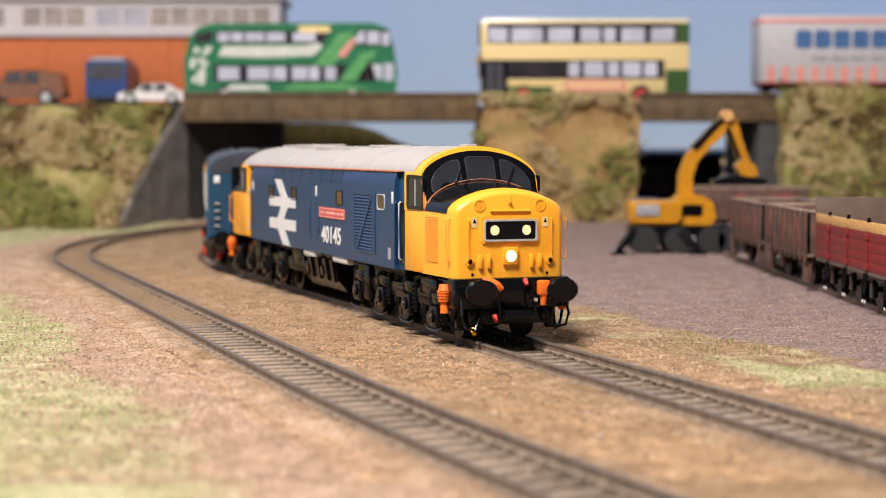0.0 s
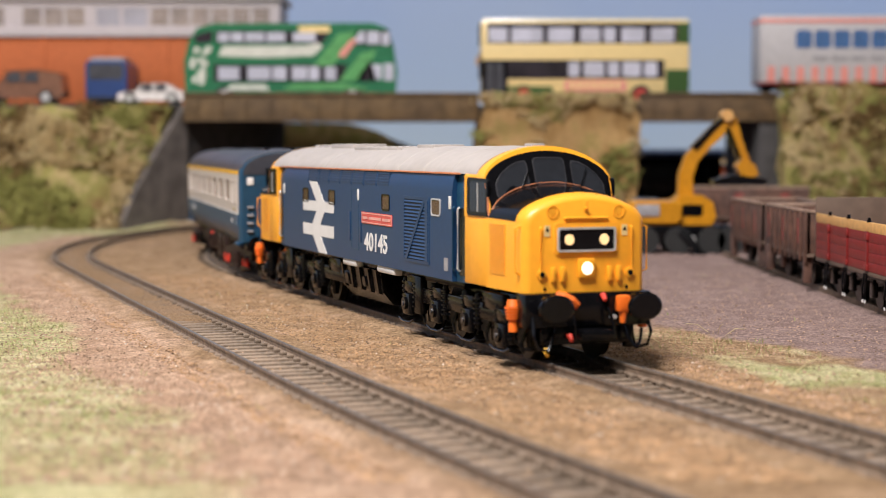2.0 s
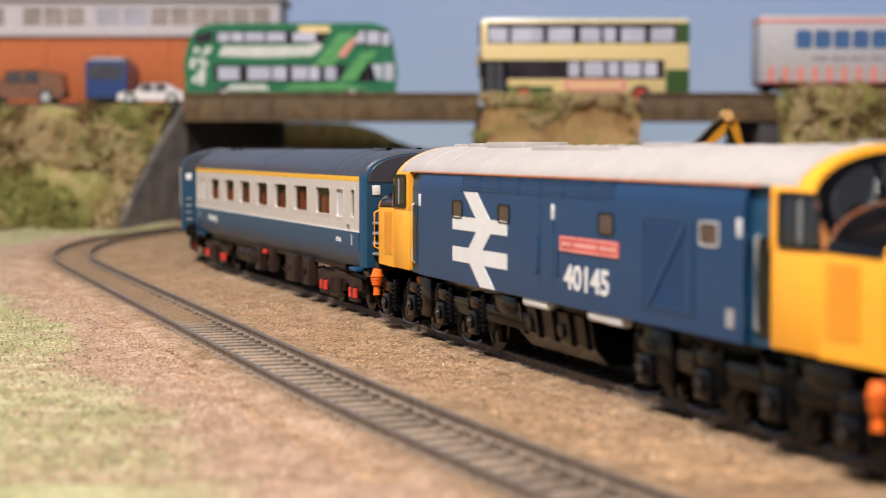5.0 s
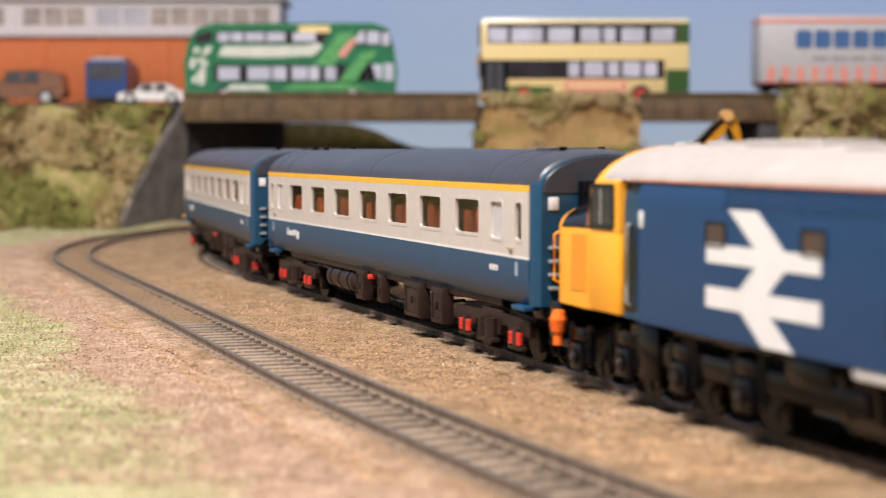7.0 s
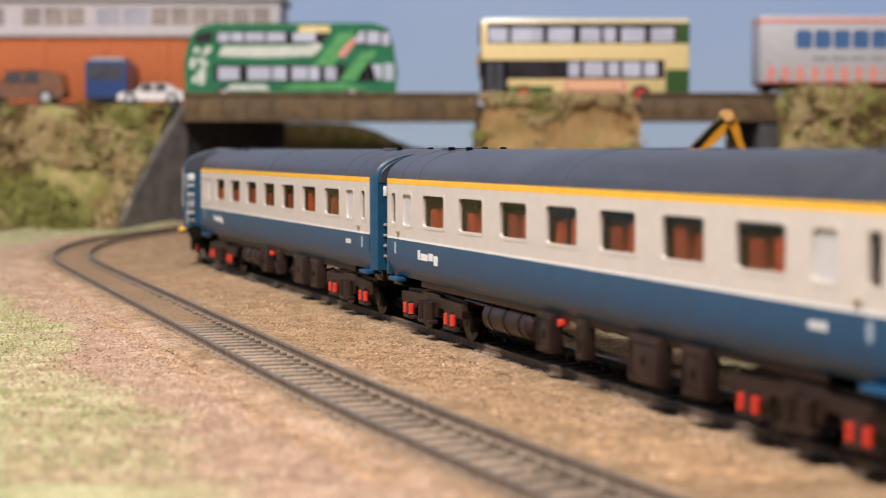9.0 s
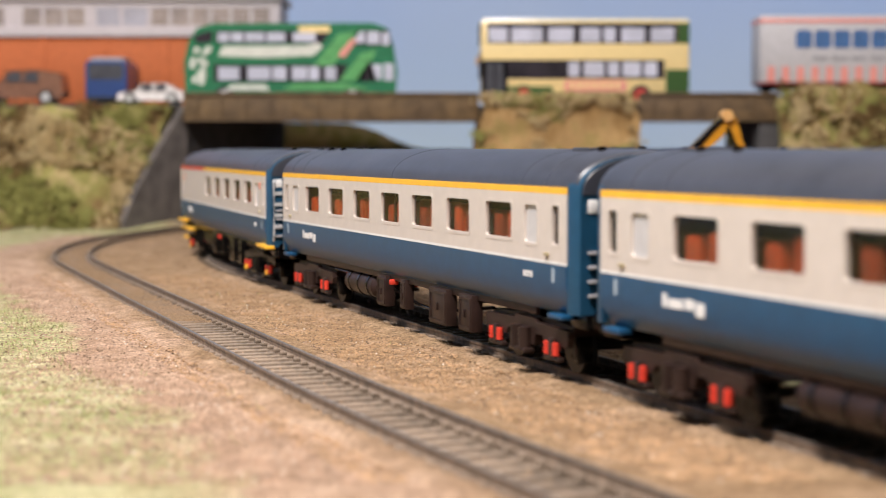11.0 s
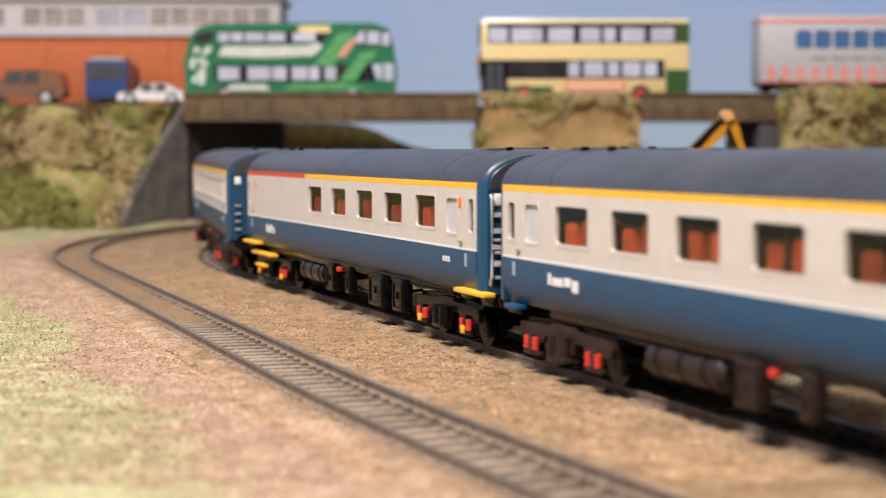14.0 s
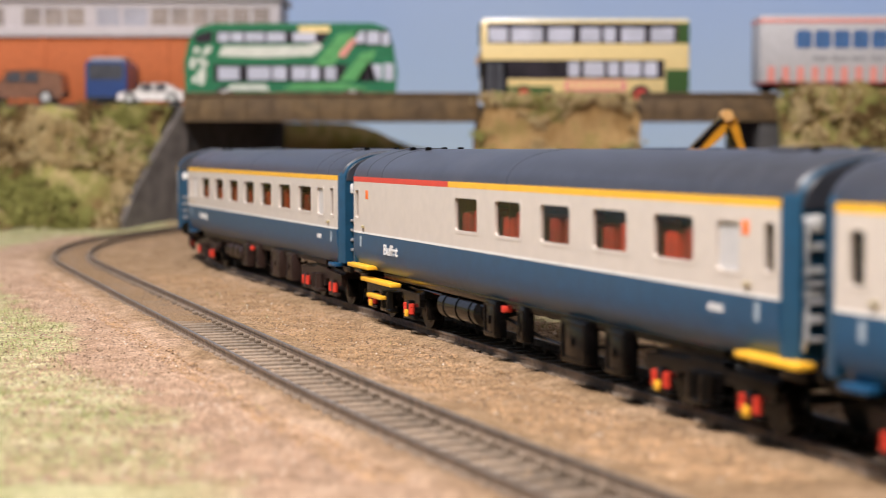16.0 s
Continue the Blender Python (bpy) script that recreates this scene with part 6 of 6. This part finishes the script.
def build_wagon(name, label, y0, y1, z1, mat, group, m=None, maroon=False, load=None):
    """An open wagon on the siding; sides, ends, ironwork, wheels, levers."""
    w = thing(name, label, "wagon", group)
    X, W, z0 = SIDING_X, 15.4, 12.2
    made = lambda nm, bm, mt, lb="": part(nm, bm, mt, w, lb)
    if maroon:
        rows = 5
        for d in (-1, 1):
            for k in range(rows):
                h = (z1 - z0) / rows
                bm = bmesh.new()
                box(bm, min(X + d * (W - 1.2), X + d * W), max(X + d * (W - 1.2), X + d * W), y0, y1, z0 + k * h + 0.03, z0 + (k + 1) * h - 0.03, 0.05)
                made("plank", bm, TAN if k == rows - 1 else mat)
            y = y0 + 8.5
            while y < y1 - 3:
                bm = bmesh.new()
                xo = X + d * (W + 0.5)
                box(bm, min(xo, X + d * W), max(xo, X + d * W), y - 0.9, y + 0.9, z0 + 0.5, z1 - 2.8, 0.15)
                box(bm, min(xo + d * 0.3, X + d * W), max(xo + d * 0.3, X + d * W), y - 1.5, y + 1.5, z1 - 5.6, z1 - 3.6, 0.2)
                box(bm, min(xo + d * 0.3, X + d * W), max(xo + d * 0.3, X + d * W), y - 1.6, y + 1.6, z0 + 0.4, z0 + 2.2, 0.2)
                made("strap", bm, mat)
                bm = bmesh.new()
                rod(bm, (X + d * (W - 0.4), y, z1), (X + d * (W - 0.4), y, z1 + 1.4), 0.7, 0.5, 10)
                made("latch_pin", bm, UNDER)
                for k in (-1.2, 1.6):
                    bm = bmesh.new()
                    tube(bm, [(xo, y + k, z0 - 0.5), (xo + d * 0.6, y + k, 6), (xo + d * 0.5, y + k, 3.2)], 0.35, 6)
                    made("brake_lever", bm, BLACK)
                    bm = bmesh.new()
                    rod(bm, (xo + d * 0.5, y + k, 3.4), (xo + d * 0.4, y + k, 2.3), 0.32, 0.26, 10)
                    made("lever_tip", bm, WHITE, "white lever tip")
                y += 26.0
            bm = bmesh.new()
            box(bm, min(X + d * W, X + d * (W + 0.1)), max(X + d * W, X + d * (W + 0.1)), y0 + 3, y0 + 6, z0 + 1.5, z0 + 4.5)
            made("data_mark", bm, WHITE)
        bm = bmesh.new()
        box(bm, X - W, X + W, y1, y1 + 1.6, z0, 33.6, 0.3)
        made("end_board", bm, BOARD, "tall plain brown end board")
        bm = bmesh.new()
        box(bm, X - W, X + W, y0 - 1.6, y0, z0, z1, 0.3)
        made("end_board", bm, mat)
    else:
        bm = bmesh.new()
        for a, c, e, f in ((X - W, X - W + 1.2, y0, y1), (X + W - 1.2, X + W, y0, y1), (X - W, X + W, y0, y0 + 1.2), (X - W, X + W, y1 - 1.2, y1)):
            box(bm, a, c, e, f, z0, z1, 0.15)
        made("body", bm, mat)
        bm = bmesh.new()
        for a, c, e, f in ((X - W - 0.5, X - W + 1.4, y0, y1), (X + W - 1.4, X + W + 0.5, y0, y1), (X - W, X + W, y0 - 0.3, y0 + 1.4), (X - W, X + W, y1 - 1.4, y1 + 0.3)):
            box(bm, a, c, e, f, z1, z1 + 1.1, 0.2)
        made("top_rim", bm, RUST_EDGE, "pale rusty top rim")
        y = y0 + 1
        k = 0
        while y < y1:
            for d in (-1, 1):
                bm = bmesh.new()
                xo = X + d * (W + 0.9)
                box(bm, min(xo, X + d * W), max(xo, X + d * W), y - 0.6, y + 0.6, z0 - 3.0, z1, 0.15)
                made("side_stanchion", bm, RUST)
                if k % 3 == 1:
                    bm = bmesh.new()
                    box(bm, min(X + d * W, X + d * (W + 0.15)), max(X + d * W, X + d * (W + 0.15)), y + 1.5, y + 6.5, z0 + 3, z1 - 2.5)
                    made("red_patch", bm, PATCH, "faded red panel")
            y += 9.2
            k += 1
        for yy in (y0 + 2, y1 - 5):
            for d in (-1, 1):
                bm = bmesh.new()
                box(bm, min(X + d * 13, X + d * (W + 0.6)), max(X + d * 13, X + d * (W + 0.6)), yy, yy + 3, 1.5, z0, 0.3)
                made("corner_post", bm, RUST)
    bm = bmesh.new()
    box(bm, X - W, X + W, y0, y1, z0 - 1.2, z0 + 0.4, 0.2)
    made("floor", bm, BOARD)
    if load:
        bm = bmesh.new()
        g = rough_face(bm, X - W + 1.4, X + W - 1.4, y0 + 1.5, y1 - 1.5, z1 - 5.0, z1 - 3.0, 1.2, y0 * 0.1, 3.0)
        made("load", bm, load, "pale grey mineral load")
    bm = bmesh.new()
    box(bm, X - 12, X - 10.5, y0, y1, 8.6, z0 - 1.0, 0.2)
    box(bm, X + 10.5, X + 12, y0, y1, 8.6, z0 - 1.0, 0.2)
    made("solebar", bm, UNDER if maroon else RUST)
    n = 4 if maroon and y1 - y0 > 90 else 2
    for k in range(n):
        yy = y0 + (y1 - y0) * ((k + 0.5) / n if n > 2 else (0.22 + 0.56 * k))
        bm = bmesh.new()
        for d in (-1, 1):
            rod(bm, (X + d * 7.2, yy, 6.2), (X + d * 9.8, yy, 6.2), 6.2, sides=24)
        rod(bm, (X - 12, yy, 6.2), (X + 12, yy, 6.2), 0.9, sides=8)
        made("wheelset", bm, WHEEL)
        for d in (-1, 1):
            bm = bmesh.new()
            box(bm, min(X + d * 11, X + d * 12.6), max(X + d * 11, X + d * 12.6), yy - 2.4, yy + 2.4, 3.6, 9.4, 0.3)
            made("axle_guard", bm, UNDER if maroon else RUST)
    for yy, s in ((y0, -1), (y1, 1)):
        for d in (-1, 1):
            bm = bmesh.new()
            rod(bm, (X + d * 11.35, yy, 10.6), (X + d * 11.35, yy + s * 3.4, 10.6), 1.2, sides=12)
            rod(bm, (X + d * 11.35, yy + s * 3.4, 10.6), (X + d * 11.35, yy + s * 4.0, 10.6), 2.4, sides=16)
            made("buffer", bm, UNDER)
    if m is not None:
        w.matrix_world = m
    return w


PATCH = shade("faded_red_patch", (0.26, 0.045, 0.035), 0.75, vary=0.3, grain=250)

build_works()
build_cream_bus()
build_green_bus()
build_trailer()
build_car("estate_car", "bronze model off-road car parked by the brick building", -322, -262, 1138, 81.6, 24, CAR_BRONZE, "parked cars", True)
build_car("sports_car", "white low model car parked at the embankment edge", -222, -175, 1122, 81.4, 14.5, CAR_WHITE, "parked cars", False)
build_van()
build_excavator()
build_stored_van()
build_wagon("open_wagon", "maroon planked model wagon with bare tan top plank", 482, 588, 27.8, MAROON, "wagons on the siding", maroon=True)
build_wagon("mineral_wagon", "rusty grey model mineral wagon with a pale load", 602, 678, 27.4, RUST, "wagons on the siding", load=CHALK)
build_wagon("mineral_wagon", "rusty brown model mineral wagon with a pale load", 688, 762, 27.4, RUST, "wagons on the siding", load=CHALK)
build_wagon("mineral_wagon", "dark brown rusty wagon behind the excavator", 960, 1030, 29.0, RUST, "wagons on the siding",
            m=Matrix.Translation((0.187, 1.0, -0.002)) @ Matrix.Rotation(radians(78), 4, "Z") @ Matrix.Translation((-0.149, -0.995, 0)), load=CHALK)


# ---- scatter: fibres, grit and foliage ----
def ground_z(x, y):
    p = Vector((x, y, 0)) * 0.011
    return -2.5 + 1.1 * noise.noise(p) + 0.5 * noise.noise(p * 5) + 0.35 * noise.noise(p * 17)


def from_lists(name, verts, faces, mat, label, category):
    me = bpy.data.meshes.new(name)
    me.from_pydata([(a * MM, b * MM, c * MM) for a, b, c in verts], [], faces)
    me.materials.append(mat)
    return tagged(new(name, me), label, category, kind="stuff")


def build_fibres():
    rnd = random.Random(21)
    for kind, mat in enumerate(GRASS_MIX):
        verts, faces = [], []
        tries = 0
        while len(faces) < 5500 and tries < 90000:
            tries += 1
            x, y = rnd.uniform(-230, 130), rnd.uniform(210, 760)
            main, outer = side_of(MAIN, x, y), side_of(OUTER, x, y)
            p = Vector((x, y, 0)) * 0.011
            jig = 10 * noise.noise(p * 1.4) + 6 * noise.noise(p * 6)
            clump = noise.noise(p * 3.1 + Vector((0, 0, 5.0)))
            left = outer + jig < -42 and clump > -0.05
            right = 30 < main + jig < 66 and y < 560 and clump > 0.0
            if not (left or right or (rnd.random() < 0.01 and min(abs(main), abs(outer)) > 20)):
                continue
            for k in range(rnd.randint(2, 5)):
                bx, by = x + rnd.gauss(0, 0.9), y + rnd.gauss(0, 0.9)
                z = ground_z(bx, by) - 0.2
                h, w, d = rnd.uniform(0.7, 2.6), rnd.uniform(0, 6.28), rnd.uniform(0.3, 2.2)
                c, s = math.cos(w), math.sin(w)
                n = len(verts)
                t = 0.11
                verts += [(bx - s * t, by + c * t, z), (bx + s * t, by - c * t, z), (bx + c * d, by + s * d, z + h)]
                faces.append((n, n + 1, n + 2))
        from_lists("static_grass", verts, faces, mat, "tufts of dry straw static grass fibres" if kind == 0 else "tufts of olive green static grass fibres", "grass")
    # a few long dead stalks among the tufts
    bm = bmesh.new()
    for k in range(70):
        x, y = rnd.uniform(20, 110), rnd.uniform(350, 560)
        main = side_of(MAIN, x, y)
        if not 24 < main < 74:
            continue
        z = ground_z(x, y)
        w = rnd.uniform(0, 6.28)
        l = rnd.uniform(3, 9)
        tube(bm, [(x, y, z), (x + math.cos(w) * l * 0.5, y + math.sin(w) * l * 0.5, z + l * 0.35), (x + math.cos(w) * l, y + math.sin(w) * l, z + l * rnd.uniform(0.1, 0.6))], 0.1, 4)
    ob = part("dead_stalk", bm, GRASS_MIX[0])
    tagged(ob, "thin dead straw stalks lying on the ground", "grass", kind="stuff")


STONE = (Vector((1, 0, 0)), Vector((-1, 0, 0)), Vector((0, 1, 0)), Vector((0, -1, 0)), Vector((0, 0, 1)), Vector((0, 0, -1)))
STONE_FACES = ((0, 2, 4), (2, 1, 4), (1, 3, 4), (3, 0, 4), (2, 0, 5), (1, 2, 5), (3, 1, 5), (0, 3, 5))


def build_grit():
    rnd = random.Random(8)
    for mat, count, size, label in ((GRIT_TAN, 26000, 0.34, "fine sandy grit scattered over the track bed"), (GRIT_ROSE, 14000, 0.33, "fine pinkish grit scattered over the ground"), (GRIT_DARK, 7000, 0.34, "dark brown grit along the sleepers"), (GRIT_PALE, 700, 0.36, "pale stone chips on the ground")):
        verts, faces = [], []
        while len(verts) < count * 6:
            y = 260 + 440 * rnd.random() ** 1.4
            x = rnd.uniform(-0.27, 0.27) * y
            main, outer = side_of(MAIN, x, y), side_of(OUTER, x, y)
            bed = min(abs(main), abs(outer))
            if mat is GRIT_DARK and bed > 24 and rnd.random() < 0.6:
                continue
            if main > 34 and (mat in (GRIT_TAN, GRIT_PALE) or rnd.random() < 0.75):
                continue
            if mat is GRIT_TAN and outer < -25 or mat is GRIT_ROSE and outer > 20 and main < 20:
                continue
            if bed < 9 and rnd.random() < 0.93 or bed < 14 and rnd.random() < 0.5:
                continue
            z = ground_z(x, y) if bed > 20 else -2.4 if bed > 10 else -3.1
            r = size * rnd.uniform(0.4, 1.5)
            n = len(verts)
            q = Euler((rnd.uniform(0, 3), rnd.uniform(0, 3), rnd.uniform(0, 3))).to_matrix()
            for v in STONE:
                p = q @ (v * r * rnd.uniform(0.6, 1.2))
                verts.append((x + p.x, y + p.y, z + p.z * 0.7 + 0.1))
            faces += [tuple(n + i for i in f) for f in STONE_FACES]
        from_lists("grit", verts, faces, mat, label, "grit")


GRIT_TAN = shade("tan_grit", (0.42, 0.26, 0.14), 0.95, vary=0.35, grain=250)
GRIT_ROSE = shade("pinkish_grit", (0.45, 0.3, 0.21), 0.95, vary=0.35, grain=250)
GRIT_DARK = shade("brown_grit", (0.2, 0.13, 0.08), 0.95, vary=0.35, grain=250)
GRIT_PALE = shade("pale_grit", (0.62, 0.52, 0.42), 0.9, vary=0.2, grain=250)


def build_clumps():
    """Foliage lumps on the slopes, each an uneven handful of small leaf facets."""
    rnd = random.Random(31)
    for mat, label in zip(CLUMPS, ("olive green foliage clumps on the slope", "straw-coloured foliage clumps on the slope", "dark brown foliage clumps on the slope")):
        verts, faces = [], []
        for k in range(3400):
            which = rnd.random()
            f = rnd.random()
            if which < 0.5:
                x, y, z = rnd.uniform(-420, -211 + 25 * f), 1066 + 46 * f - 7, -2 + 82 * f
            elif which < 0.72:
                x, y, z = rnd.uniform(226, 420), 1062 + 46 * f - 7, 94 * f
            elif which < 0.9:
                x, y, z = rnd.uniform(18, 130), 1094 + 8 * f, 84 * f
            else:
                x, y, z = rnd.uniform(26, 124), rnd.uniform(1099, 1112), 83 + rnd.uniform(-2, 2)
            patch = noise.noise(Vector((x * 0.022, z * 0.026, CLUMPS.index(mat) * 7.0)))
            if patch < (0.1 if which >= 0.72 else 0.04) or (which >= 0.72 and mat is CLUMPS[2] and f > 0.5):
                continue
            r = rnd.uniform(1.4, 4.2)
            for j in range(10):
                c = Vector((x + rnd.gauss(0, r * 0.6), y + rnd.gauss(0, r * 0.4), z + rnd.gauss(0, r * 0.5)))
                q = Euler((rnd.uniform(0, 6), rnd.uniform(0, 6), rnd.uniform(0, 6))).to_matrix()
                s = r * rnd.uniform(0.25, 0.55)
                n = len(verts)
                for v in STONE:
                    p = c + q @ (v * s * rnd.uniform(0.5, 1.2))
                    verts.append(tuple(p))
                faces += [tuple(n + i for i in fc) for fc in STONE_FACES]
        from_lists("foliage_scatter", verts, faces, mat, label, "foliage")


CLUMPS = [scenery("olive_scatter", [(0.35, (0.19, 0.18, 0.05)), (0.65, (0.36, 0.34, 0.11))], 60.0), scenery("straw_scatter", [(0.35, (0.42, 0.29, 0.13)), (0.65, (0.6, 0.47, 0.26))], 60.0), scenery("bark_scatter", [(0.35, (0.11, 0.065, 0.026)), (0.65, (0.24, 0.15, 0.06))], 60.0)]
build_fibres()
build_grit()
build_clumps()


# ---- what moves ----
RUN = [(0, -3.3), (0.5, 4.7), (1, 15.0), (1.5, 28.4), (2, 44.0), (2.5, 62.0), (3, 82.0), (3.5, 103.9), (4, 128.4), (6.5, 286.5), (7, 322.8), (7.5, 358.3), (8, 393.8), (8.5, 428.5), (9, 463.7),
       (11.5, 642.0), (12, 676.7), (12.5, 711.4), (13, 746.6), (13.5, 780.6), (14, 814.5), (14.5, 848.2), (15, 885.2), (15.5, 919.4), (16, 955.5)]


def run_at(t):
    """How far the train has come at t, smoothly between the known times."""
    ts, ss = [q[0] for q in RUN], [q[1] for q in RUN]
    k = max(0, min(len(ts) - 2, next((i for i in range(len(ts) - 1) if ts[i + 1] >= t), len(ts) - 2)))

    def slope(i):
        a, c = max(0, i - 1), min(len(ts) - 1, i + 1)
        return (ss[c] - ss[a]) / (ts[c] - ts[a])
    h = ts[k + 1] - ts[k]
    u = (t - ts[k]) / h
    return (2 * u ** 3 - 3 * u ** 2 + 1) * ss[k] + (u ** 3 - 2 * u ** 2 + u) * h * slope(k) + (3 * u ** 2 - 2 * u ** 3) * ss[k + 1] + (u ** 3 - u ** 2) * h * slope(k + 1)


def vehicle_pose(s, pivot):
    a, _ = track_point(MAIN, s + pivot)
    c, _ = track_point(MAIN, s - pivot)
    d = a - c
    mid = (a + c) / 2
    return mid, math.atan2(d.y, d.x)


def motions():
    for k, (ob, pivot) in enumerate(TRAIN):
        behind = 0.0 if k == 0 else 264.03 + (k - 1) * 262.5
        rows = []
        for i in range(33):
            t = i * 0.5
            mid, a = vehicle_pose(run_at(t) - behind, pivot)
            rows.append((t, pose(mid.x * MM, mid.y * MM, 0, 0, 0, math.degrees(a))))
        walk(ob, rows)
        for bogie in [o for o in ob.children if o.name.split(".")[0] == "bogie"]:
            at = bogie.location.copy()
            rows = []
            for i in range(33):
                t = i * 0.5
                s = run_at(t) - behind
                _, a = vehicle_pose(s, pivot)
                _, w = track_point(MAIN, s + at.x / MM)
                rows.append((t, pose(at.x, at.y, at.z, 0, 0, math.degrees((w - a + math.pi) % (2 * math.pi) - math.pi))))
            walk(bogie, rows)
            for wheel in [o for o in bogie.children if o.name.split(".")[0] == "wheelset"]:
                c, r = wheel.location.copy(), wheel["radius"]
                walk(wheel, [(i * 0.1, pose(c.x, c.y, c.z, 0, math.degrees((run_at(i * 0.1) - run_at(0)) / r), 0)) for i in range(161)])


motions()
